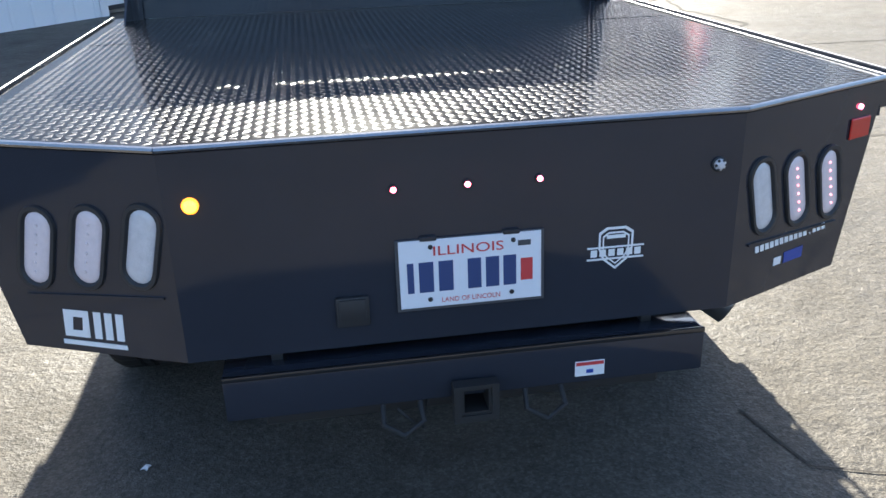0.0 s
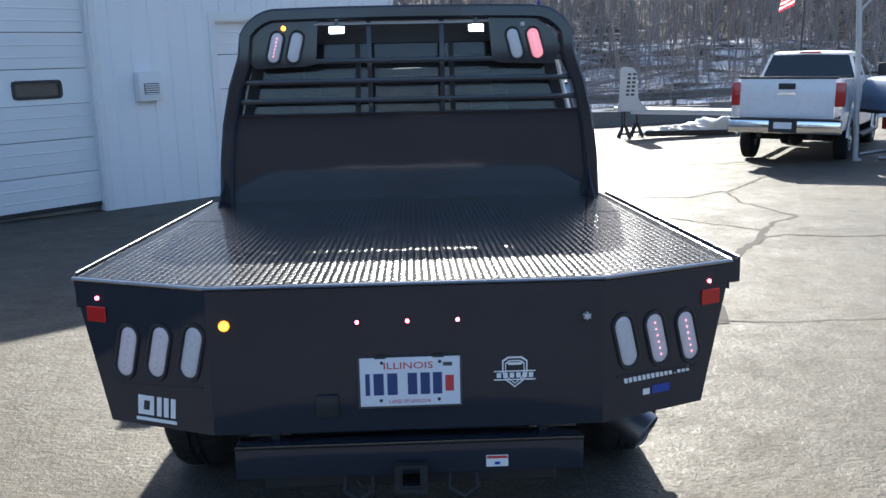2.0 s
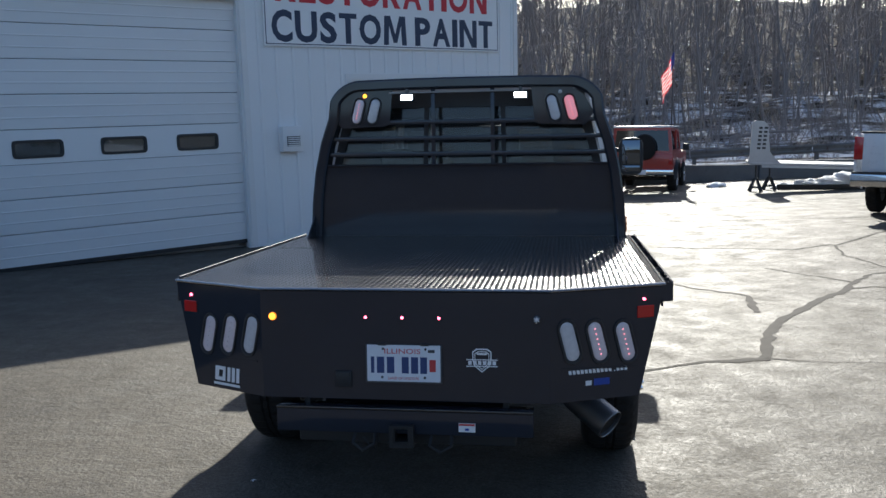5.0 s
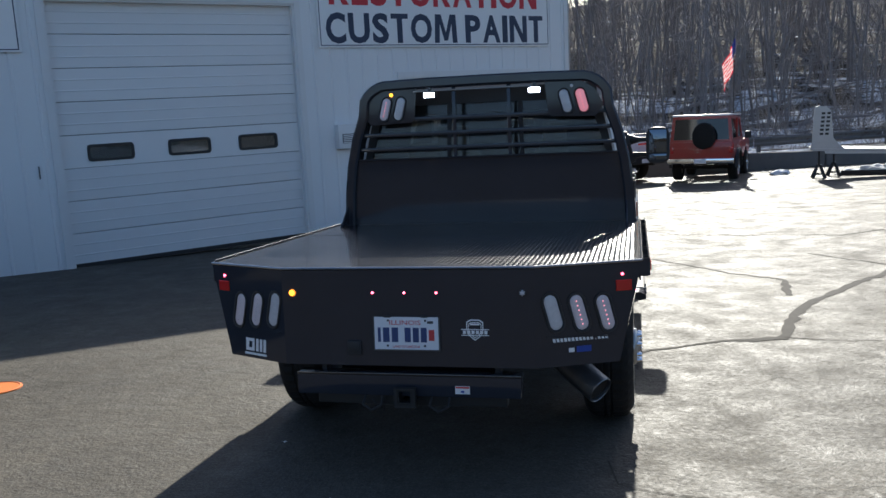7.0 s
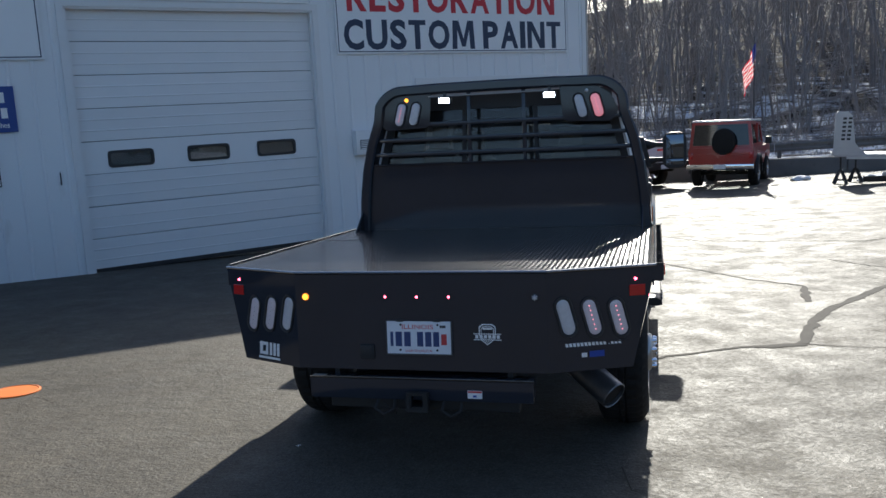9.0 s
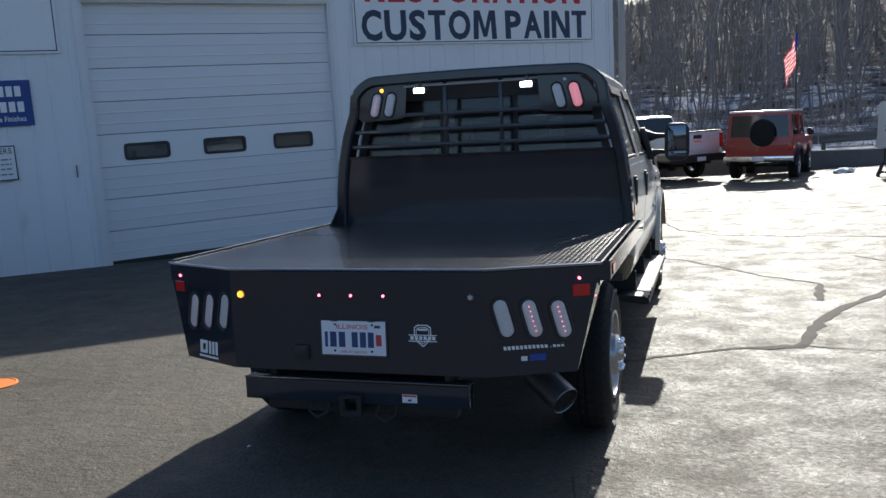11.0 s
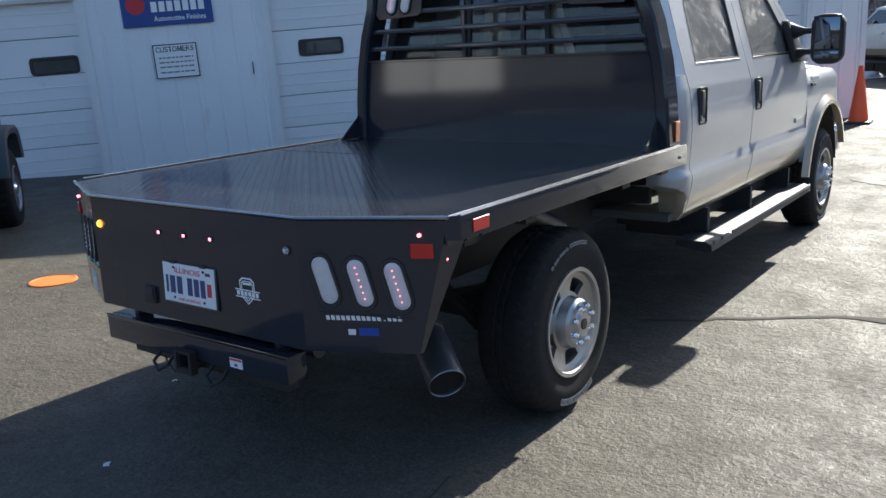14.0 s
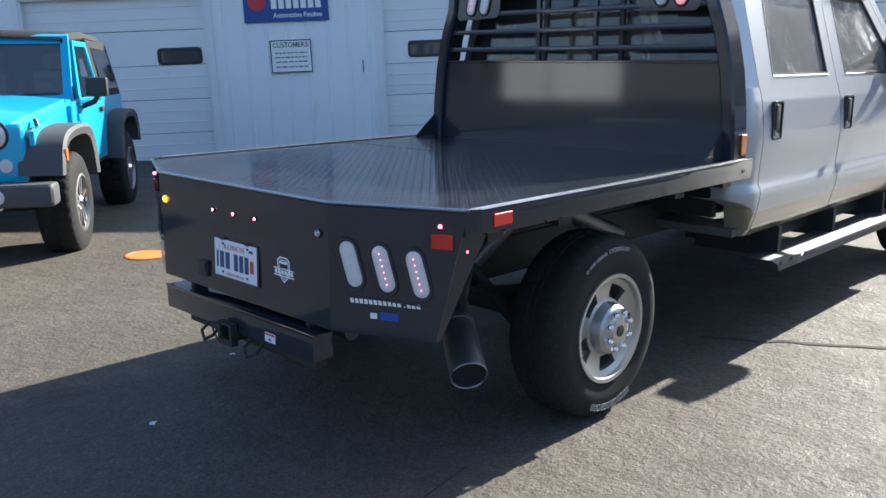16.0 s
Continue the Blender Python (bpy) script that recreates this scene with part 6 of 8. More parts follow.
    part("mirror_foot", b, PLASTIC, mir, "black triangular mirror foot")
    # running board
    b = bmesh.new()
    sec = [(0.90, 0.455), (1.07, 0.455), (1.105, 0.437), (1.110, 0.405), (1.07, 0.395), (0.90, 0.42)]
    loft(b, [[(sx * x * (1 if i else 1), y, z) for x, z in sec] for i, y in enumerate((2.55, 2.60, 4.62, 4.70))])
    sb = part("running_board", b, PLASTIC, truck, "black running board with bright edge strips")
    x0, x1 = sorted((sx * 1.098, sx * 1.113))
    for y0, y1 in ((2.58, 2.66), (2.72, 2.84), (2.90, 4.69)):
        part("step_strip", box(x0, x1, y0, y1, 0.437, 0.458, bev=0.006), OLDRAIL, sb, "bright metal edge strip")
    x0, x1 = sorted((sx * 0.45, sx * 0.84))
    part("underbody", box(x0, x1, 2.75, 4.78, 0.47, 0.60), CHASSIS, sb, "dark underside between sill and step")
    for yy in (2.8, 3.6, 4.5):
        part("step_bracket", box(min(sx * 0.5, sx * 1.0), max(sx * 0.5, sx * 1.0), yy - 0.02, yy + 0.02, 0.42, 0.60), CHASSIS, sb)

# roof
rp = [(0.826, 1.945), (0.822, 1.985), (0.790, 2.022), (0.68, 2.048), (0.38, 2.062), (0.0, 2.066)]
rings = []
for y, dz, k in ((2.262, -0.03, 0.97), (2.31, -0.006, 0.99), (2.45, 0.0, 1.0), (3.2, 0.008, 1.0), (4.05, 0.0, 1.0), (4.22, -0.025, 0.99), (4.33, -0.065, 0.98)):
    top = [(x * k, z + (dz if z > 1.95 else 0)) for x, z in rp]
    full = top + [(-x, z) for x, z in top[::-1][1:]]
    rings.append([(x, y, z) for x, z in full] + [(x * 0.97, y, z - 0.025) for x, z in full[::-1]])
roof = part("cab_roof", loft(bmesh.new(), rings), SILVER, truck, "silver-white cab roof")
part("headlining", box(-0.77, 0.77, 2.40, 4.2, 1.965, 1.972), TANCLOTH, roof)
# rear wall and window
b = bmesh.new()
ringed(b, [(-0.94, 2.250, 1.34), (0.94, 2.250, 1.34), (0.80, 2.280, 1.99), (-0.80, 2.280, 1.99)], [(-0.90, 2.255, 1.46), (0.90, 2.255, 1.46), (0.785, 2.275, 1.89), (-0.785, 2.275, 1.89)], (0, 0.03, 0))
bx(b, -0.89, 0.89, 2.237, 2.265, 1.0, 1.36)
back = part("cab_back", b, SILVER, truck, "rear wall of the cab")
part("underbody", box(-0.86, 0.86, 2.26, 2.30, 0.70, 0.998), CHASSIS, back, "dark lower back of the cab")
for x0, x1, x2, x3 in ((-0.90, -0.27, -0.26, -0.785), (-0.26, 0.26, 0.25, -0.25), (0.27, 0.90, 0.785, 0.26)):
    b = prism(bmesh.new(), [(x0, 2.262, 1.462), (x1, 2.262, 1.462), (x2, 2.282, 1.888), (x3, 2.282, 1.888)], (0, 0.005, 0))
    part("pane", b, REARGLASS, back, "rear cab window pane")
for xx in (-0.265, 0.265):
    part("slider_frame", prism(bmesh.new(), [(xx - 0.014, 2.252, 1.46), (xx + 0.014, 2.252, 1.46), (xx * 0.96 + 0.014, 2.272, 1.89), (xx * 0.96 - 0.014, 2.272, 1.89)], (0, 0.02, 0)), PLASTIC, back, "black slider window frame")
# added dark pieces that hide bright cab surfaces behind the rack
part("header_trim", box(-0.80, 0.80, 2.305, 2.345, 1.80, 1.955, bev=0.01, seg=1), GREYPLASTIC, back, "dark cover added inside above the rear window")
for sx in (-1, 1):
    part("corner_trim", prism(bmesh.new(), [(sx * 0.60, 2.31, 1.36), (sx * 0.92, 2.31, 1.36), (sx * 0.815, 2.33, 1.80), (sx * 0.56, 2.33, 1.80)], (0, 0.04, 0)), GREYPLASTIC, back, "dark cover added inside beside the rear window")
# shade on the silver cab back, put in as a black strip
part("upper_trim", prism(bmesh.new(), [(-0.79, 2.256, 1.872), (0.79, 2.256, 1.872), (0.785, 2.260, 1.975), (-0.785, 2.260, 1.975)], (0, 0.010, 0)), PLASTIC, back, "dark strip standing for shade over the rear window")
# black strips added to cover the pale pillar edges
for sx in (-1, 1):
    part("window_gasket", prism(bmesh.new(), [(sx * 0.855, 2.243, 1.463), (sx * 0.900, 2.243, 1.463), (sx * 0.800, 2.263, 1.895), (sx * 0.725, 2.263, 1.895)], (0, 0.008, 0)), PLASTIC, back, "black strip added over the pale window edge")
# windscreen, hood, nose
b = prism(bmesh.new(), [(-0.90, 4.92, 1.34), (0.90, 4.92, 1.34), (0.81, 4.285, 1.985), (-0.81, 4.285, 1.985)], (0, 0.004, 0.004))
part("windscreen", b, CLEAR, truck, "laminated windscreen")
rings = []
for y, z, w in ((4.88, 1.320, 0.95), (5.2, 1.330, 0.95), (5.6, 1.315, 0.93), (6.0, 1.275, 0.87), (6.14, 1.21, 0.84)):
    sec = [(w, z - 0.035), (w * 0.8, z - 0.004), (w * 0.45, z + 0.018), (0, z + 0.012), (-w * 0.45, z + 0.018), (-w * 0.8, z - 0.004), (-w, z - 0.035)]
    rings.append([(x, y, zz) for x, zz in sec] + [(x * 0.98, y, zz - 0.03) for x, zz in sec[::-1]])
part("hood", loft(bmesh.new(), rings), SILVER, truck, "silver-white hood")
nose = part("grille", box(-0.74, 0.74, 6.06, 6.16, 0.78, 1.19, bev=0.02), CHROME, truck, "chrome grille")
part("front_bumper", box(-0.99, 0.99, 6.10, 6.34, 0.52, 0.76, bev=0.06, seg=3), CHROME, truck, "chrome front bumper")
for sx in (-1, 1):
    part("headlamp", box(sx * 0.84 - 0.09, sx * 0.84 + 0.09, 6.0, 6.10, 0.85, 1.15, bev=0.02), LENS, truck)
# inside of the cab
part("cab_floor", box(-0.95, 0.95, 2.31, 4.8, 0.60, 0.64), FABRIC, truck)
part("dashboard", box(-0.90, 0.90, 4.40, 4.85, 1.02, 1.33, bev=0.05), PLASTIC, truck, "dark dashboard")
for sx in (-0.44, 0.44):
    seat = part("front_seat", box(sx - 0.25, sx + 0.25, 3.30, 3.87, 0.85, 1.02, bev=0.05), TANCLOTH, truck, "tan front seat")
    part("seat_back", prism(bmesh.new(), [(sx - 0.24, 3.35, 0.98), (sx + 0.24, 3.35, 0.98), (sx + 0.21, 3.21, 1.52), (sx - 0.21, 3.21, 1.52)], (0, 0.12, 0.02), bev=0.03), TANCLOTH, seat)
    part("headrest", box(sx - 0.13, sx + 0.13, 3.20, 3.29, 1.55, 1.74, bev=0.035), TANCLOTH, seat)
bench = part("rear_seat", box(-0.78, 0.78, 2.40, 2.95, 0.85, 1.02, bev=0.05), TANCLOTH, truck, "tan rear bench")
part("seat_back", box(-0.78, 0.78, 2.34, 2.46, 1.0, 1.45, bev=0.05), TANCLOTH, bench)
for sx in (-0.5, 0.5):
    part("headrest", box(sx - 0.13, sx + 0.13, 2.37, 2.45, 1.46, 1.60, bev=0.03), TANCLOTH, bench)
b = bmesh.new()
lathe(b, [(0.19, -0.012), (0.205, 0.0), (0.19, 0.012), (0.178, 0.0)], (-0.44, 4.25, 1.28), (0, -0.9, 0.45), 28, closed=True)
bx(b, -0.60, -0.28, 4.25, 4.27, 1.26, 1.30)
part("steering_wheel", b, PLASTIC, truck, "dark steering wheel")
b = box(-0.12, 0.12, 4.30, 4.32, 1.74, 1.80, bev=0.01)
part("cabin_mirror", b, PLASTIC, truck)


# ---- other vehicles; x right, y forward, z up from the ground under the tail ----
def at_ground(x, y, yaw, lift=0.0):
    return pose(x, y, ground_z(y, x) + lift, 0, 0, yaw) @ pose(0, 0, 0, -1.6, 0, 0)


def simple_wheel(parent, cx, cy, cz, out, R, W=0.24, rim=0.22, rim_mat=None, label="wheel with dark tyre"):
    o, ax = Vector((cx, cy, cz)), (out, 0, 0)
    hub = part("wheel", lathe(bmesh.new(), [(0.001, 0.012), (0.05, 0.010), (0.07, -0.01), (0.08, -0.06), (0.001, -0.06)], o, ax, 16), CHROME, parent, label)
    side = [(rim, -0.02), (rim + 0.012, 0.003), (R * 0.8, 0.010), (R * 0.94, -0.012)]
    cross = [(R * 0.99, -0.036, 0), (R, -0.05, 0), (R, -W / 2 + 0.012, 0), (R - 0.010, -W / 2 + 0.009, 2), (R - 0.010, -W / 2 - 0.009, 2), (R, -W / 2 - 0.012, 1), (R, -W + 0.05, 1), (R * 0.99, -W + 0.036, 1)]
    n = 90
    b = bmesh.new()
    vs = []
    for k in range(n):
        a = 2 * math.pi * k / n
        s_ = Vector((0, math.cos(a), math.sin(a)))
        cut = [0.011 if k % 3 == 0 else 0.0, 0.011 if (k + 1) % 3 == 0 else 0.0, 0.0]
        ring = [(r, d) for r, d in side] + [(r - cut[g], d) for r, d, g in cross] + [(r, -W - d) for r, d in side[::-1]]
        vs.append([b.verts.new(o + s_ * r + Vector((out * d, 0, 0))) for r, d in ring])
    for k in range(n):
        r0, r1 = vs[k], vs[(k + 1) % n]
        for q in range(len(r0)):
            b.faces.new((r0[q], r0[(q + 1) % len(r0)], r1[(q + 1) % len(r0)], r1[q]))
    part("tyre", b, RUBBER, hub)
    b = lathe(bmesh.new(), [(rim + 0.010, 0.003), (rim - 0.008, 0.008), (rim - 0.025, -0.04), (rim - 0.03, -W + 0.03), (rim, -W + 0.03)], o, ax, 32, closed=True)
    for k in range(5):
        a = 2 * math.pi * k / 5 + 0.2
        rad, tan, X = Vector((0, math.cos(a), math.sin(a))), Vector((0, -math.sin(a), math.cos(a))), Vector((out, 0, 0))
        for g in (-0.5, 0.5):
            rings = [[o + rad * r_ + tan * (g * gp + w_) + X * -0.012, o + rad * r_ + tan * (g * gp - w_) + X * -0.012, o + rad * r_ + tan * (g * gp - w_) + X * -0.04, o + rad * r_ + tan * (g * gp + w_) + X * -0.04] for r_, w_, gp in ((0.06, 0.012, 0.04), (0.14, 0.014, 0.06), (rim - 0.012, 0.018, 0.085))]
            loft(b, rings)
    part("rim", b, rim_mat or ALLOY, hub)
    part("brake_disc", lathe(bmesh.new(), [(0.001, -0.08), (0.16, -0.08), (0.16, -0.11), (0.001, -0.11)], o, ax, 20), CHASSIS, hub)
    return hub


def far_pickup(name, m, paint, label, lower=None, half=1.0, R=0.42, roof_lamps=False, tail_h=1.38, dark_tail=False, wheelbase=3.7, bumper=(0.58, 0.76)):
    """A modern crew-cab pickup, tail at y = 0."""
    t = thing(name, label, "pickup truck", m)
    L = wheelbase + 2.25
    ra, fa = 1.22, 1.22 + wheelbase
    side = [(half - 0.10, 0.62), (half - 0.02, 0.68), (half, 0.85), (half + 0.005, 1.05), (half - 0.015, 1.25), (half - 0.04, tail_h)]
    for sx in (-1, 1):
        # bed side with arch
        b = bmesh.new()
        rings = []
        n = 30
        y0, y1 = 0.06, L - 0.12
        for i in range(n + 1):
            y = y0 + (y1 - y0) * i / n
            zl = 0.60
            for c in (ra, fa):
                d = abs(y - c)
                if d < R + 0.10:
                    zl = max(zl, R + math.sqrt((R + 0.11) ** 2 - d * d))
            top = tail_h if y < fa - 0.9 else tail_h - 0.10 * ((y - fa + 0.9) / 1.6)
            nose = -0.12 * max(0, (y - (L - 0.5)) / 0.4) ** 2
            rings.append([(sx * (x + nose), y, zl + (z - side[0][1]) / (side[-1][1] - side[0][1]) * (top - zl)) for x, z in side] + [(sx * (x + nose - 0.05), y, zl + (z - side[0][1]) / (side[-1][1] - side[0][1]) * (top - zl)) for x, z in side[::-1]])
        loft(b, rings)
        if lower:
            for f in b.faces:
                f.material_index = 1 if f.calc_center_median().z < 0.80 else 0
        bs = part("body_side", b, [paint, lower or paint], t)
        for y, R_ in ((ra, R), (fa, R)):
            b = bmesh.new()
            pr = [(y + (R_ + 0.10) * math.cos(radians(a)), R_ + (R_ + 0.10) * math.sin(radians(a)), y + (R_ + 0.16) * math.cos(radians(a)), R_ + (R_ + 0.16) * math.sin(radians(a))) for a in range(-5, 186, 12)]
            loft(b, [[(sx * (half - 0.01), p[0], p[1]), (sx * (half + 0.03), p[0], p[1]), (sx * (half + 0.028), (p[0] + p[2]) / 2, (p[1] + p[3]) / 2), (sx * (half - 0.005), p[2], p[3])] for p in pr])
            part("arch_flare", b, lower or paint, bs)
        simple_wheel(t, sx * (half - 0.01), ra, R, sx, R), simple_wheel(t, sx * (half - 0.01), fa, R, sx, R)
        # tail lamp
        x0, x1 = sorted((sx * (half - 0.17), sx * (half + 0.002)))
        part("tail_lamp", box(x0, x1, 0.0, 0.14, tail_h - 0.50, tail_h - 0.06, bev=0.02), REDLENS, t, "red tail lamp")
        # cab upper side
        cy0, cy1 = 1.95, fa - 0.55
        def cu(y, z, off=0.0):
            return (sx * (half - 0.06 - (z - tail_h) * 0.36 + off), y, z)
        zt = tail_h + 0.50
        b = ringed(bmesh.new(), [cu(cy0, tail_h - 0.02), cu(cy1, tail_h - 0.02), cu(cy1 - 0.62, zt), cu(cy0 + 0.14, zt)], [cu(cy0 + 0.16, tail_h + 0.06), cu(cy1 - 0.18, tail_h + 0.06), cu(cy1 - 0.64, zt - 0.07), cu(cy0 + 0.24, zt - 0.07)], (-sx * 0.05, 0, 0))
        up_ = part("cab_side", b, paint, t)
        ym = (cy0 + cy1) / 2 - 0.15
        part("door_pillar", prism(bmesh.new(), [cu(ym, tail_h + 0.05, 0.003), cu(ym + 0.12, tail_h + 0.05, 0.003), cu(ym + 0.08, zt - 0.06, 0.003), cu(ym - 0.02, zt - 0.06, 0.003)], (-sx * 0.04, 0, 0)), paint, up_)
        part("pane", prism(bmesh.new(), [cu(cy0 + 0.14, tail_h + 0.05, -0.015), cu(cy1 - 0.16, tail_h + 0.05, -0.015), cu(cy1 - 0.62, zt - 0.06, -0.015), cu(cy0 + 0.22, zt - 0.06, -0.015)], (-sx * 0.005, 0, 0)), DARKGLASS, up_, "dark side glass")
        part("door_mirror", box(sx * (half + 0.16) - 0.11, sx * (half + 0.16) + 0.11, cy1 - 0.28, cy1 - 0.14, tail_h + 0.04, tail_h + 0.32, bev=0.03), PLASTIC, t)
        part("mirror_arm", box(min(sx * (half - 0.08), sx * (half + 0.1)), max(sx * (half - 0.08), sx * (half + 0.1)), cy1 - 0.26, cy1 - 0.20, tail_h + 0.08, tail_h + 0.12), PLASTIC, t)
        for yy in (cy0 + 0.45, cy0 + 1.45):
            part("door_handle", box(min(sx * half, sx * (half + 0.025)), max(sx * half, sx * (half + 0.025)), yy, yy + 0.2, tail_h - 0.22, tail_h - 0.18, bev=0.006), paint, t)
        part("running_board", box(min(sx * (half - 0.05), sx * (half + 0.12)), max(sx * (half - 0.05), sx * (half + 0.12)), ra + 0.8, fa - 0.6, 0.44, 0.50, bev=0.02), PLASTIC, t)
    tg = part("tailgate", box(-half + 0.16, half - 0.16, 0.0, 0.07, bumper[1] + 0.04, tail_h, bev=0.015), paint, t, "tailgate")
    part("gate_recess", box(-half + 0.30, half - 0.30, -0.006, 0.0, 0.92, tail_h - 0.22, bev=0.003, seg=1), paint, tg)
    part("gate_top", box(-half + 0.12, half - 0.12, -0.005, 0.10, tail_h, tail_h + 0.04, bev=0.01), PLASTIC, tg, "black tailgate cap")
    part("gate_handle", box(-0.15, 0.15, -0.014, 0.0, tail_h - 0.19, tail_h - 0.08, bev=0.006), PLASTIC, tg, "black tailgate handle")
    part("gate_badge", box(-0.16, 0.16, -0.012, -0.004, tail_h - 0.30, tail_h - 0.25, bev=0.002, seg=1), CHROME, tg)
    bp = part("rear_bumper", box(-half, half, -0.16, 0.05, bumper[0], bumper[1], bev=0.03), CHASSIS if dark_tail else CHROME, t, "rear bumper")
    part("number_plate", box(-0.16, 0.16, -0.168, -0.163, bumper[1] - 0.15, bumper[1] - 0.03), PLATEWHITE, bp, "pale number plate")
    part("bumper_pad", box(-half + 0.02, half - 0.02, -0.155, 0.04, bumper[1], bumper[1] + 0.035, bev=0.008, seg=1), PLASTIC, bp, "black step pad on the bumper")
    part("plate_recess", box(-0.25, 0.25, -0.164, -0.158, bumper[0] + 0.02, bumper[1]), PLASTIC, bp)
    part("bed_floor", box(-half + 0.1, half - 0.1, 0.07, 1.93, 0.78, 0.82), PLASTIC, t)
    part("bed_front", box(-half + 0.06, half - 0.06, 1.90, 1.95, 0.78, tail_h), paint, t)
    zt, cy0, cy1 = tail_h + 0.50, 1.95, fa - 0.55
    hw = half - 0.06 - 0.18
    rings = []
    for y, dz in ((cy0 + 0.12, -0.03), (cy0 + 0.25, 0.02), (cy0 + 1.2, 0.04), (cy1 - 0.75, 0.02), (cy1 - 0.58, -0.03)):
        sec = [(hw, zt - 0.01), (hw * 0.85, zt + 0.02 + dz), (0, zt + 0.035 + dz), (-hw * 0.85, zt + 0.02 + dz), (-hw, zt - 0.01)]
        rings.append([(x, y, z) for x, z in sec] + [(x * 0.97, y, z - 0.03) for x, z in sec[::-1]])
    rf = part("cab_roof", loft(bmesh.new(), rings), paint, t)
    if roof_lamps:
        for xx in (-0.4, -0.2, 0.0, 0.2, 0.4):
            part("roof_lamp", box(xx - 0.05, xx + 0.05, cy1 - 0.85, cy1 - 0.78, zt + 0.05, zt + 0.085, bev=0.01), AMBERREF, rf)
    part("rear_screen", prism(bmesh.new(), [(-half + 0.14, cy0 + 0.02, tail_h + 0.03), (half - 0.14, cy0 + 0.02, tail_h + 0.03), (hw - 0.03, cy0 + 0.14, zt - 0.01), (-hw + 0.03, cy0 + 0.14, zt - 0.01)], (0, 0.006, 0)), DARKGLASS, t, "dark rear window")
    part("brake_lamp", box(-0.2, 0.2, cy0 + 0.10, cy0 + 0.13, zt + 0.0, zt + 0.03), REDLENS, rf)
    part("windscreen", prism(bmesh.new(), [(-half + 0.12, cy1 + 0.02, tail_h), (half - 0.12, cy1 + 0.02, tail_h), (hw - 0.03, cy1 - 0.60, zt), (-hw + 0.03, cy1 - 0.60, zt)], (0, 0.006, 0)), DARKGLASS, t, "windscreen")
    part("hood", prism(bmesh.new(), [(-half + 0.08, cy1, tail_h - 0.02), (half - 0.08, cy1, tail_h - 0.02), (half - 0.16, L - 0.1, tail_h - 0.12), (-half + 0.16, L - 0.1, tail_h - 0.12)], (0, 0, 0.04), bev=0.015), paint, t)
    part("grille", box(-half + 0.14, half - 0.14, L - 0.14, L - 0.04, 0.70, tail_h - 0.12, bev=0.02), CHROME, t)
    b = bmesh.new()
    for sx in (-1, 1):
        bx(b, sx * 0.45 - 0.04, sx * 0.45 + 0.04, 0.0, L - 0.2, 0.50, 0.66)
    tube(b, [(-0.8, ra, R), (0.8, ra, R)], 0.06, 10), tube(b, [(-0.8, fa, R), (0.8, fa, R)], 0.05, 10)
    bmesh.ops.create_uvsphere(b, u_segments=12, v_segments=8, radius=0.16, matrix=Matrix.Translation((0.0, ra, R)))
    part("chassis", b, CHASSIS, t)
    return t


far_pickup("pickup_truck", at_ground(7.36, 13.9, -36) @ Matrix.Scale(0.94, 4), WHITEPAINT, "white pickup truck with chrome bumper parked on the lot", wheelbase=3.75, R=0.45, tail_h=1.60, bumper=(0.60, 0.84))
far_pickup("pickup_truck", at_ground(2.22, 23.8, 40) @ Matrix.Scale(0.96, 4), WHITEPAINT, "white and tan pickup truck with its tailgate towards the lot", lower=BEIGE, wheelbase=4.05, R=0.43, roof_lamps=True, tail_h=1.46, dark_tail=True)


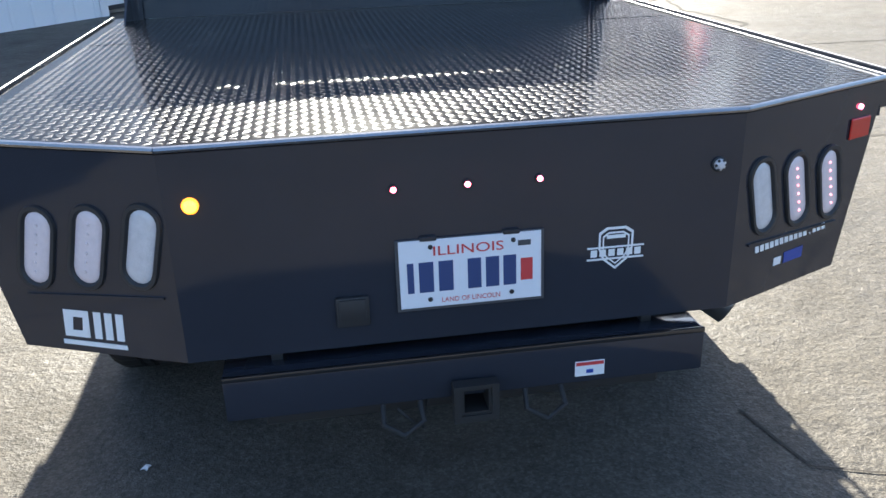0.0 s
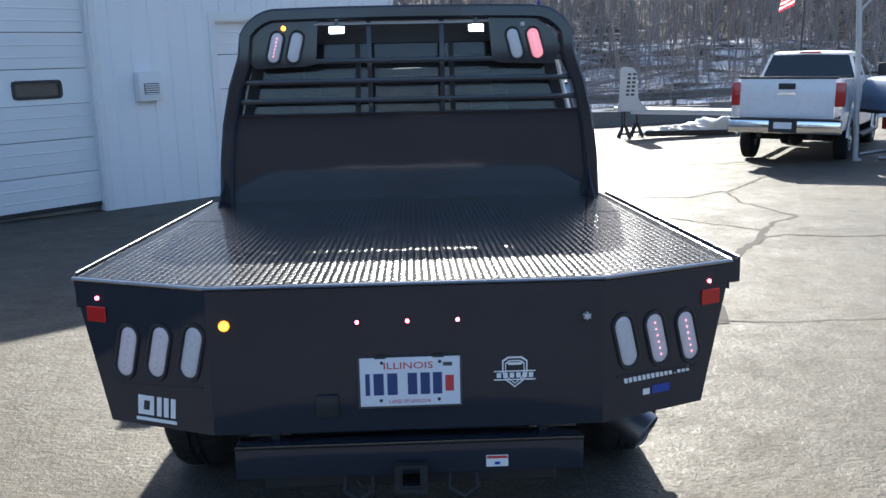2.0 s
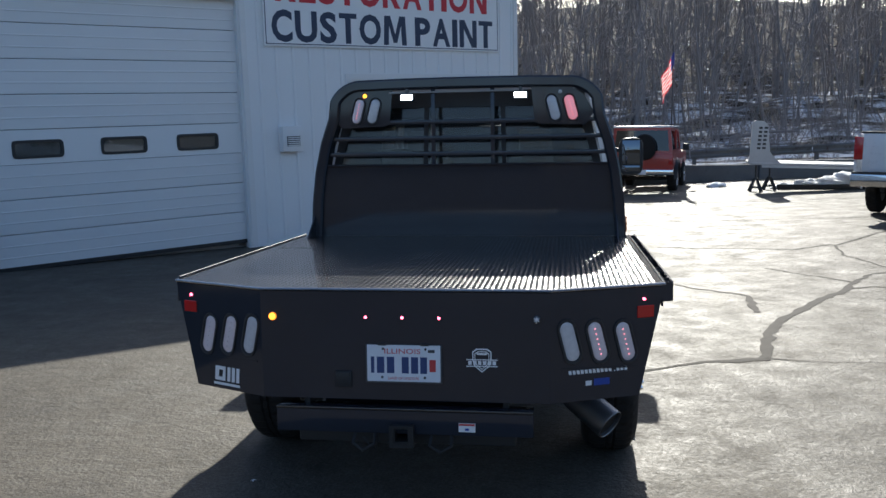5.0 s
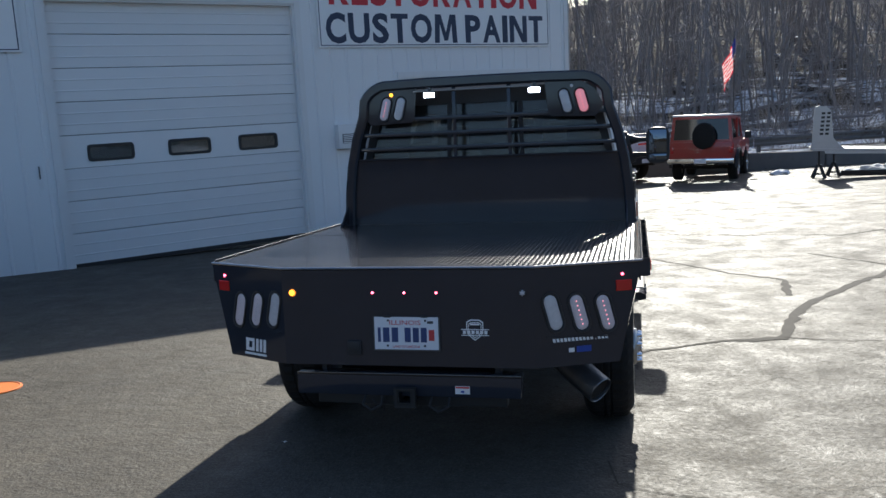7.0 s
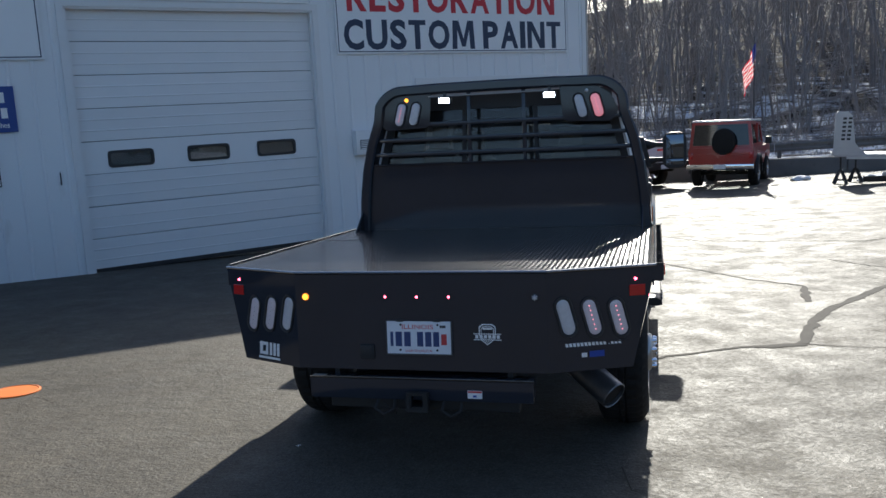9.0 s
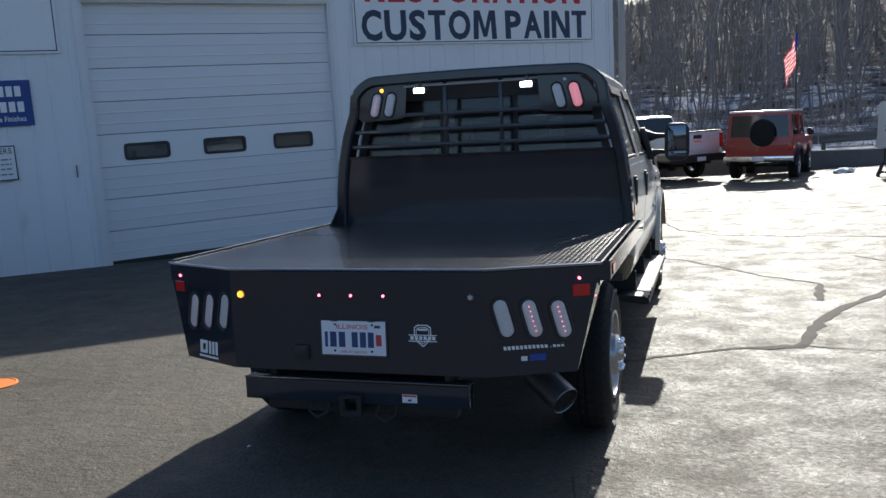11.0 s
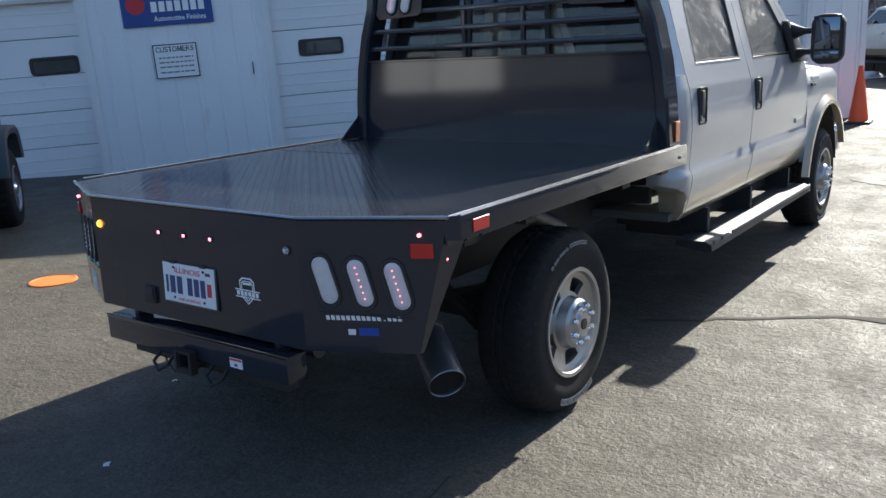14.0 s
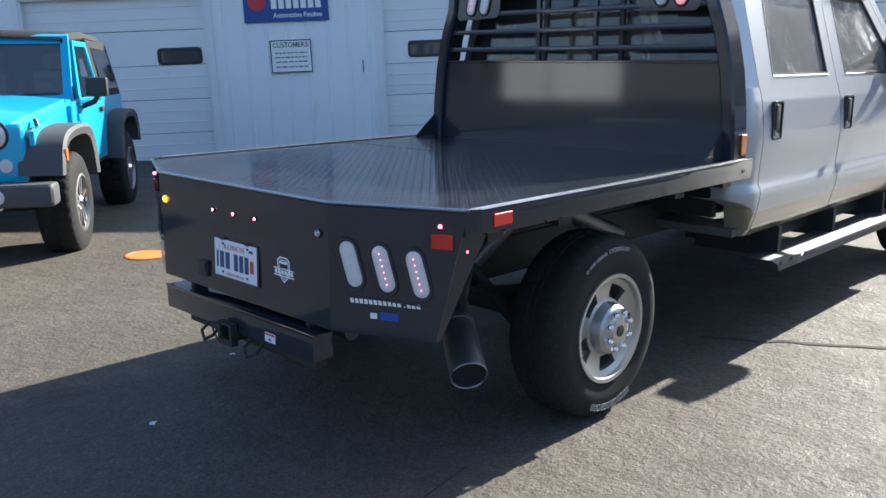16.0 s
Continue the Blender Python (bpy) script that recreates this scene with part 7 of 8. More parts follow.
def red_offroader(m):
    t = thing("offroad_car", "boxy red off-road car with a spare wheel on the tailgate", "car", m)
    hw, L, R = 0.86, 3.9, 0.38
    for sx in (-1, 1):
        b = bmesh.new()
        rings = []
        for i in range(33):
            y = 0.02 + (L - 0.05) * i / 32
            zl = 0.58
            for c in (0.95, 3.15):
                d = abs(y - c)
                if d < 0.47:
                    zl = max(zl, R + math.sqrt(0.475 ** 2 - d * d))
            sec = [(hw - 0.04, zl), (hw, zl + (1.10 - zl) * 0.4), (hw, zl + (1.10 - zl) * 0.8), (hw - 0.02, 1.10)]
            rings.append([(sx * x, y, z) for x, z in sec] + [(sx * (x - 0.05), y, z) for x, z in sec[::-1]])
        part("body_side", loft(bmesh.new(), rings), REDPAINT, t)
        o = [(0.06, 1.10), (2.45, 1.10), (2.25, 1.62), (0.12, 1.66)]
        i_ = [(0.16, 1.17), (2.28, 1.17), (2.15, 1.56), (0.20, 1.59)]
        top = part("upper_side", ringed(bmesh.new(), [(sx * (hw - 0.03 - (z - 1.1) * 0.14), y, z) for y, z in o], [(sx * (hw - 0.03 - (z - 1.1) * 0.14), y, z) for y, z in i_], (-sx * 0.04, 0, 0)), REDPAINT, t)
        part("pane", prism(bmesh.new(), [(sx * (hw - 0.05 - (z - 1.1) * 0.14), y, z) for y, z in i_], (-sx * 0.005, 0, 0)), CLEAR, top)
        part("pillar", box(sx * (hw - 0.08) - 0.03, sx * (hw - 0.08) + 0.03, 1.25, 1.36, 1.12, 1.60), REDPAINT, top)
        simple_wheel(t, sx * (hw + 0.02), 0.95, R, sx, R), simple_wheel(t, sx * (hw + 0.02), 3.15, R, sx, R)
        part("tail_lamp", box(sx * (hw - 0.08) - 0.05, sx * (hw - 0.08) + 0.05, -0.02, 0.02, 0.80, 0.98, bev=0.01), REDLENS, t)
        part("door_mirror", box(sx * (hw + 0.12) - 0.09, sx * (hw + 0.12) + 0.09, 2.3, 2.38, 1.12, 1.28, bev=0.02), PLASTIC, t)
        part("fender_flare", loft(bmesh.new(), [[(sx * (hw - 0.01), 0.95 + r0 * math.cos(radians(a)), R + r0 * math.sin(radians(a))) for r0 in (0.46, 0.53)] + [(sx * (hw + 0.07), 0.95 + r0 * math.cos(radians(a)), R + r0 * math.sin(radians(a))) for r0 in (0.52, 0.46)] for a in range(0, 181, 15)]), PLASTIC, t)
    gate = part("tailgate", box(-hw + 0.03, hw - 0.03, 0.0, 0.05, 0.60, 1.10, bev=0.015), REDPAINT, t, "red tailgate")
    part("gate_seam", box(-hw + 0.05, hw - 0.05, -0.008, 0.0, 0.92, 0.95), REDPAINT, gate)
    part("rear_frame", ringed(bmesh.new(), [(-hw + 0.03, 0.03, 1.10), (hw - 0.03, 0.03, 1.10), (hw - 0.10, 0.09, 1.66), (-hw + 0.10, 0.09, 1.66)], [(-hw + 0.12, 0.035, 1.15), (hw - 0.12, 0.035, 1.15), (hw - 0.17, 0.085, 1.60), (-hw + 0.17, 0.085, 1.60)], (0, 0.04, 0)), REDPAINT, t)
    part("rear_screen", prism(bmesh.new(), [(-hw + 0.12, 0.05, 1.15), (hw - 0.12, 0.05, 1.15), (hw - 0.17, 0.10, 1.60), (-hw + 0.17, 0.10, 1.60)], (0, 0.005, 0)), DARKGLASS, t, "dark rear window")
    part("roof", box(-hw + 0.08, hw - 0.08, 0.08, 2.28, 1.655, 1.70, bev=0.02), WHITEPAINT, t, "pale roof")
    part("windscreen", prism(bmesh.new(), [(-hw + 0.1, 2.42, 1.12), (hw - 0.1, 2.42, 1.12), (hw - 0.16, 2.22, 1.62), (-hw + 0.16, 2.22, 1.62)], (0, 0.006, 0)), CLEAR, t)
    part("hood", box(-hw + 0.1, hw - 0.1, 2.42, 3.86, 1.02, 1.10, bev=0.03), REDPAINT, t)
    part("grille", box(-hw + 0.05, hw - 0.05, 3.82, 3.9, 0.65, 1.05, bev=0.02), GREYPLASTIC, t)
    bp = part("rear_bumper", box(-hw - 0.02, hw + 0.02, -0.15, -0.02, 0.52, 0.66, bev=0.02), CHROME, t, "chrome rear bumper")
    part("number_plate", box(-0.16, 0.16, -0.156, -0.151, 0.53, 0.65), PLATEWHITE, bp)
    sp = part("spare_wheel", lathe(bmesh.new(), [(0.17, -0.02), (0.28, 0.0), (0.305, 0.06), (0.305, 0.18), (0.28, 0.22), (0.17, 0.24)], (0.10, 0.0, 1.22), (0, -1, 0), 32), RUBBER, t, "spare wheel in a dark cover")
    part("spare_rim", lathe(bmesh.new(), [(0.17, 0.235), (0.14, 0.20), (0.06, 0.215), (0.001, 0.215)], (0.10, 0.0, 1.22), (0, -1, 0), 24), STEEL, sp)
    part("seats", box(-0.6, 0.6, 1.1, 1.3, 0.9, 1.35, bev=0.05), FABRIC, t)
    b = bmesh.new()
    bx(b, -0.45, -0.37, 0, 3.8, 0.46, 0.58), bx(b, 0.37, 0.45, 0, 3.8, 0.46, 0.58)
    tube(b, [(-0.8, 0.95, R), (0.8, 0.95, R)], 0.06, 10), tube(b, [(-0.8, 3.15, R), (0.8, 3.15, R)], 0.05, 10)
    part("chassis", b, CHASSIS, t)
    for ob in t.children_recursive:
        for v in ob.data.vertices:
            if v.co.z > 1.10:
                v.co.z = 1.10 + (v.co.z - 1.10) * 1.25
    return t


red_offroader(at_ground(3.78, 22.9, -14) @ Matrix.Scale(1.03, 4))


def rounded_line(pts, passes=2):
    """Cuts the corners of an open line, so that it runs in a soft curve."""
    for _ in range(passes):
        out = [pts[0]]
        for (a, b), (c, d) in zip(pts, pts[1:]):
            out += [(a * 0.75 + c * 0.25, b * 0.75 + d * 0.25), (a * 0.25 + c * 0.75, b * 0.25 + d * 0.75)]
        pts = out + [pts[-1]]
    return pts


def blue_jeep(m):
    """Two-door open-top off-road car; nose at y = 0, looking along -y."""
    t = thing("offroad_car", "bright blue two-door off-road car with black canvas top", "car", m)
    hw, R = 0.76, 0.42
    fx, rx = 0.62, 3.04
    for sx in (-1, 1):
        b = bmesh.new()
        o = [(1.10, 0.62), (1.10, 1.12), (1.32, 1.16), (2.50, 1.15), (3.50, 1.15), (3.55, 1.10), (3.55, 0.70), (3.45, 0.62), (3.40, 0.95), (2.72, 0.95), (2.52, 0.62)]
        prism(b, [(sx * hw, y, z) for y, z in o], (-sx * 0.05, 0, 0), bev=0.008)
        side = part("body_side", b, BLUEPAINT, t, "bright blue body side")
        b = prism(bmesh.new(), [(sx * (hw + 0.012), y, z) for y, z in ((1.36, 0.66), (1.36, 1.12), (2.42, 1.12), (2.42, 0.86), (2.28, 0.66))], (-sx * 0.02, 0, 0), bev=0.008)
        door = part("door", b, BLUEPAINT, t, "bright blue half door")
        b = ringed(bmesh.new(), [(sx * (hw + 0.0), 1.42, 1.12), (sx * hw, 2.42, 1.12), (sx * (hw - 0.09), 2.34, 1.70), (sx * (hw - 0.08), 1.72, 1.70)], [(sx * (hw + 0.0), 1.52, 1.17), (sx * hw, 2.36, 1.17), (sx * (hw - 0.085), 2.28, 1.65), (sx * (hw - 0.075), 1.77, 1.65)], (-sx * 0.03, 0, 0))
        part("window_frame", b, BLUEPAINT, door)
        part("pane", prism(bmesh.new(), [(sx * (hw - 0.015), 1.52, 1.17), (sx * (hw - 0.015), 2.36, 1.17), (sx * (hw - 0.10), 2.28, 1.65), (sx * (hw - 0.09), 1.77, 1.65)], (-sx * 0.004, 0, 0)), CLEAR, door)
        x0, x1 = sorted((sx * (hw + 0.012), sx * (hw + 0.04)))
        part("door_handle", box(x0, x1, 2.20, 2.36, 1.03, 1.07, bev=0.01), PLASTIC, door)
        x0, x1 = sorted((sx * hw, sx * (hw + 0.02)))
        for yy in (0.74, 1.0):
            part("hinge", box(x0, x1, 1.28, 1.40, yy, yy + 0.05, bev=0.006), BLUEPAINT, door)
        # front wing, arches, rear arch
        b = bmesh.new()
        outer = rounded_line([(-0.06, 0.72), (0.02, 0.95), (0.30, 1.02), (0.94, 1.02), (1.18, 0.92), (1.26, 0.60)])
        inner = rounded_line([(0.04, 0.70), (0.12, 0.87), (0.36, 0.935), (0.88, 0.935), (1.07, 0.85), (1.15, 0.60)])
        n = len(outer)
        rings = [[(sx * 0.60, outer[i][0], outer[i][1]), (sx * (hw + 0.15), outer[i][0], outer[i][1] - 0.01), (sx * (hw + 0.165), outer[i][0] * 0.6 + inner[i][0] * 0.4, outer[i][1] * 0.6 + inner[i][1] * 0.4), (sx * (hw + 0.15), *inner[i]), (sx * 0.60, *inner[i])] for i in range(n)]
        loft(b, rings)
        ar = part("front_arch", b, GREYPLASTIC, t, "black plastic front wheel arch")
        part("turn_lamp", box(min(sx * (hw + 0.15), sx * (hw + 0.172)), max(sx * (hw + 0.15), sx * (hw + 0.172)), 0.02, 0.09, 0.80, 0.88, bev=0.006), AMBERREF, ar, "amber side lamp")
        outer = rounded_line([(2.46, 0.60), (2.54, 0.93), (2.74, 1.02), (3.38, 1.02), (3.58, 0.93), (3.64, 0.68)])
        inner = rounded_line([(2.55, 0.60), (2.63, 0.87), (2.79, 0.94), (3.33, 0.94), (3.48, 0.87), (3.54, 0.68)])
        b = bmesh.new()
        loft(b, [[(sx * 0.70, outer[i][0], outer[i][1]), (sx * (hw + 0.15), outer[i][0], outer[i][1] - 0.01), (sx * (hw + 0.165), outer[i][0] * 0.6 + inner[i][0] * 0.4, outer[i][1] * 0.6 + inner[i][1] * 0.4), (sx * (hw + 0.15), *inner[i]), (sx * 0.70, *inner[i])] for i in range(n)])
        part("rear_arch", b, GREYPLASTIC, t, "black plastic rear wheel arch")
        rim_mat = CHASSIS
        simple_wheel(t, sx * (hw + 0.12), fx, R, sx, R, 0.27, 0.23, STEEL, "wheel with dark alloy rim"), simple_wheel(t, sx * (hw + 0.12), rx, R, sx, R, 0.27, 0.23, STEEL, "wheel with dark alloy rim")
        part("hood_side", prism(bmesh.new(), [(sx * (hw - 0.04), y, z) for y, z in ((0.02, 0.80), (0.02, 1.00), (1.12, 1.10), (1.12, 0.80))], (-sx * 0.04, 0, 0), bev=0.005), BLUEPAINT, t)
        # head lamp and indicator
        hl = part("headlamp", lathe(bmesh.new(), [(0.10, -0.01), (0.10, 0.012), (0.085, 0.02)], (sx * 0.46, -0.02, 0.98), (0, -1, 0), 28), PLASTIC, t, "round headlamp")
        part("headlamp_lens", lathe(bmesh.new(), [(0.086, 0.015), (0.07, 0.030), (0.03, 0.038), (0.001, 0.039)], (sx * 0.46, -0.02, 0.98), (0, -1, 0), 28), LENS, hl)
        part("turn_lamp", lathe(bmesh.new(), [(0.05, 0.0), (0.045, 0.02), (0.001, 0.025)], (sx * 0.52, -0.02, 0.78), (0, -1, 0), 20), LENS, t)
        # mirror
        mr = part("door_mirror", box(sx * (hw + 0.15) - 0.095, sx * (hw + 0.15) + 0.095, 1.42, 1.52, 1.18, 1.36, bev=0.03), PLASTIC, t, "black door mirror")
        part("mirror_arm", tube(bmesh.new(), [(sx * hw, 1.50, 1.10), (sx * (hw + 0.12), 1.48, 1.14), (sx * (hw + 0.17), 1.47, 1.22)], 0.022, 8), PLASTIC, mr)
        # hood latch
        part("hood_latch", tube(bmesh.new(), [(sx * (hw - 0.06), 0.26, 0.98), (sx * (hw - 0.10), 0.32, 1.06)], 0.018, 8), PLASTIC, t)
        # soft top quarter
        b = prism(bmesh.new(), [(sx * (hw - 0.005), y, z) for y, z in ((2.44, 1.14),)] + [(sx * (hw - 0.005), 3.52, 1.14), (sx * (hw - 0.09), 3.30, 1.72), (sx * (hw - 0.10), 2.36, 1.74)], (-sx * 0.02, 0, 0))
        qp = part("soft_top_side", b, CANVAS, t, "black canvas quarter panel")
        b = prism(bmesh.new(), [(sx * (hw - 0.003), 2.56, 1.22), (sx * (hw - 0.003), 3.36, 1.22), (sx * (hw - 0.078), 3.22, 1.63), (sx * (hw - 0.085), 2.50, 1.65)], (sx * 0.004, 0, 0))
        part("plastic_window", b, DARKGLASS, qp, "clear plastic window in the canvas")
    # hood, grille, bumper
    rings = []
    for y, w, z in ((0.0, 0.50, 1.03), (0.06, 0.56, 1.07), (0.5, 0.64, 1.13), (1.12, 0.70, 1.19)):
        sec = [(w + 0.02, z - 0.06), (w, z - 0.015), (w * 0.55, z + 0.02), (0, z + 0.03), (-w * 0.55, z + 0.02), (-w, z - 0.015), (-w - 0.02, z - 0.06)]
        rings.append([(x, y, zz) for x, zz in sec] + [(x, y, zz - 0.05) for x, zz in sec[::-1]])
    part("hood", loft(bmesh.new(), rings), BLUEPAINT, t, "bright blue hood")
    gr = part("grille", box(-0.66, 0.66, -0.03, 0.06, 0.66, 1.05, bev=0.05, seg=3), BLUEPAINT, t, "bright blue slotted grille")
    for k in range(7):
        xx = (k - 3) * 0.085
        part("grille_slot", box(xx - 0.024, xx + 0.024, -0.034, -0.028, 0.74, 0.99, bev=0.002, seg=1), INK, gr)
    bp = part("front_bumper", box(-0.88, 0.88, -0.26, -0.05, 0.52, 0.68, bev=0.04, seg=3), GREYPLASTIC, t, "black plastic front bumper")
    part("fog_lamp", lathe(bmesh.new(), [(0.05, 0), (0.045, 0.01), (0.001, 0.012)], (0.5, -0.26, 0.60), (0, -1, 0), 18), LENS, bp)
    # scuttle, windscreen frame
    part("scuttle", box(-0.72, 0.72, 1.10, 1.40, 1.05, 1.17, bev=0.02), BLUEPAINT, t)
    b = ringed(bmesh.new(), [(-0.73, 1.30, 1.14), (0.73, 1.30, 1.14), (0.66, 1.66, 1.74), (-0.66, 1.66, 1.74)], [(-0.65, 1.335, 1.20), (0.65, 1.335, 1.20), (0.60, 1.625, 1.67), (-0.60, 1.625, 1.67)], (0, 0.05, 0.02))
    part("windscreen_frame", b, BLUEPAINT, t, "bright blue windscreen frame")
    part("windscreen", prism(bmesh.new(), [(-0.65, 1.35, 1.20), (0.65, 1.35, 1.20), (0.60, 1.64, 1.67), (-0.60, 1.64, 1.67)], (0, 0.005, 0)), CARGLASS, t)
    for xx in (-0.35, 0.2):
        part("wiper", tube(bmesh.new(), [(xx, 1.25, 1.175), (xx + 0.12, 1.33, 1.21), (xx + 0.42, 1.345, 1.22)], 0.010, 6), PLASTIC, t)
    rings = []
    for y, z, w in ((1.64, 1.73, 0.64), (1.75, 1.78, 0.65), (2.3, 1.81, 0.66), (3.1, 1.78, 0.66), (3.32, 1.72, 0.65), (3.55, 1.15, 0.74)):
        sec = [(w + 0.01, z - 0.07), (w - 0.03, z - 0.01), (0, z + 0.015), (-w + 0.03, z - 0.01), (-w - 0.01, z - 0.07)]
        rings.append([(x, y, zz) for x, zz in sec] + [(x * 0.97, y - 0.02, zz - 0.02) for x, zz in sec[::-1]])
    part("soft_top", loft(bmesh.new(), rings), CANVAS, t, "black canvas soft top")
    part("tailgate", box(-0.74, 0.74, 3.52, 3.58, 0.66, 1.14, bev=0.01), BLUEPAINT, t)
    part("tub_floor", box(-0.72, 0.72, 1.2, 3.5, 0.58, 0.64), CHASSIS, t)
    for sx in (-0.36, 0.36):
        s_ = part("seat", box(sx - 0.24, sx + 0.24, 1.95, 2.45, 0.80, 0.95, bev=0.05), FABRIC, t, "dark seat")
        part("seat_back", box(sx - 0.23, sx + 0.23, 2.42, 2.54, 0.9, 1.42, bev=0.05), FABRIC, s_)
        part("headrest", box(sx - 0.12, sx + 0.12, 2.44, 2.53, 1.44, 1.60, bev=0.03), FABRIC, s_)
    part("dashboard", box(-0.68, 0.68, 1.40, 1.62, 0.98, 1.19, bev=0.03), PLASTIC, t)
    b = lathe(bmesh.new(), [(0.17, -0.012), (0.185, 0.0), (0.17, 0.012), (0.158, 0.0)], (0.36, 1.74, 1.20), (0, 0.9, 0.45), 24, closed=True)
    part("steering_wheel", b, PLASTIC, t)
    b = bmesh.new()
    bx(b, -0.42, -0.34, 0, 3.5, 0.46, 0.60), bx(b, 0.34, 0.42, 0, 3.5, 0.46, 0.60)
    tube(b, [(-0.75, fx, R), (0.75, fx, R)], 0.05, 10), tube(b, [(-0.75, rx, R), (0.75, rx, R)], 0.05, 10)
    bx(b, -0.45, 0.45, 0.2, 1.1, 0.55, 0.9)
    part("chassis", b, CHASSIS, t)
    for ob in t.children_recursive:
        if ob.name.split(".")[0] in ("wheel", "tyre", "rim", "brake_disc"):
            continue
        for v in ob.data.vertices:
            if v.co.z > 1.16:
                v.co.z = 1.23 + (v.co.z - 1.16) * 0.96
            elif v.co.z > 0.6:
                v.co.z = 0.6 + (v.co.z - 0.6) * 1.125
    return t


# left front wheel stands near (-3.6, 2.7); the nose looks down the lot
blue_jeep(pose(-3.53, 1.70, ground_z(2.3) - 0.02, 0, 0, 54.2) @ pose(0, 0, 0, -2.0, 2.0, 0))

# ---- small things on the lot ----
cone = thing("traffic_cone", "tall orange traffic cone standing near the workshop corner", "traffic cone", pose(0.66, 14.7, ground_z(14.7)))
part("cone_body", lathe(bmesh.new(), [(0.15, 0.04), (0.145, 0.08), (0.035, 0.90), (0.028, 0.91), (0.02, 0.90), (0.12, 0.06)], (0, 0, 0), (0, 0, 1), 28, closed=True), CONE, cone)
part("cone_base", box(-0.19, 0.19, -0.19, 0.19, 0.0, 0.045, bev=0.015), PLASTIC, cone, "black rubber cone base")
solo("utility_cover", lathe(bmesh.new(), [(0.001, 0.0), (0.17, 0.0), (0.17, 0.010), (0.155, 0.014), (0.150, 0.010), (0.03, 0.011), (0.001, 0.012)], (0, 0, 0), (0, 0, 1), 36), ORANGE, "round orange-painted utility cover in the asphalt", "utility cover", pose(-2.83, 2.95, ground_z(2.95) - 0.002, -2.95, 0, 0))


def flag_pole(x, y, height, fx, fz, w, h, lean, label, limp=0.45, r=0.05):
    z0 = hill_z(x, y) if y > LOT_END + 0.3 else ground_z(y, x)
    t = thing("flag_pole", label, "flag pole", pose(x, y, z0))
    part("pole", tube(bmesh.new(), [(0, 0, -0.1), (0, 0, height * 0.5), (0, 0, height)], [r, r * 0.84, r * 0.6], 12), GALV if r > 0.04 else GREYPLASTIC, t, "grey metal pole")
    cloth_z = fz - z0
    def pt(u, v):
        u_, drop = u * w * (1 - limp), limp * u * w
        wave = 0.10 * math.sin(8 * u + 2.6 * v) * (0.35 + u) + 0.03 * math.sin(19 * u - 5 * v)
        return Vector((0.04 + u_ * math.cos(lean) - wave * math.sin(lean), u_ * math.sin(lean) + wave * math.cos(lean), cloth_z - v * h - drop))
    for k in range(13):
        b = bmesh.new()
        v0, v1 = k / 13, (k + 1) / 13
        u0 = 0.28 if k < 7 else 0.0
        n = 12
        a = [b.verts.new(pt(u0 + (1 - u0) * i / n, v0)) for i in range(n + 1)]
        c = [b.verts.new(pt(u0 + (1 - u0) * i / n, v1)) for i in range(n + 1)]
        for i in range(n):
            b.faces.new((a[i], a[i + 1], c[i + 1], c[i]))
        part("flag_stripe", b, FLAGRED if k % 2 == 0 else FLAGWHITE, t, sharp=180)
    b = bmesh.new()
    g = [[b.verts.new(pt(0.28 * i / 6, 7 / 13 * j / 6)) for i in range(7)] for j in range(7)]
    for j in range(6):
        for i in range(6):
            b.faces.new((g[j][i], g[j][i + 1], g[j + 1][i + 1], g[j + 1][i]))
    part("flag_canton", b, FLAGBLUE, t, sharp=180)
    return t


flag_pole(5.10, 26.4, 4.4, 0, 3.42, 1.15, 0.85, 2.7, "striped red and white flag hanging limp from a thin pole", 0.68, 0.03)
flag_pole(11.42, 21.9, 4.45, 0, 4.0, 1.5, 0.80, 3.6, "striped red and white flag on a slim dark pole", 0.38, 0.03)
for px, py, hh, r, tip, lab in ((-0.25, 28.6, 9.0, 0.12, 0.08, "pale grey utility pole behind the workshop"), (8.70, 13.82, 3.66, 0.05, -0.29, "slim grey metal pole carrying a pale box beside a pickup")):
    zz = ground_z(py, px)
    t = thing("utility_pole", lab, "pole", pose(px, py, zz))
    part("shaft", tube(bmesh.new(), [(0, 0, -0.5), (tip * 0.5, 0, hh * 0.5), (tip, 0, hh)], [r, r * 0.93, r * 0.85], 14), CONCRETE if r > 0.1 else GALV, t)
    part("collar", lathe(bmesh.new(), [(r * 1.05, 0.0), (r * 1.5, 0.0), (r * 1.5, 0.04), (r * 1.05, 0.05)], (0, 0, 0.0), (0, 0, 1), 16), GALV, t)
    if r < 0.1:
        part("sign_box", box(-0.42, 0.80, -0.14, 0.14, 2.92, 3.60, bev=0.02), TRAILERWHITE, t, "pale metal box on the pole")
        part("brace", tube(bmesh.new(), [(-0.20, 0, 2.55), (0.20, 0, 3.0)], 0.022, 8), GALV, t)

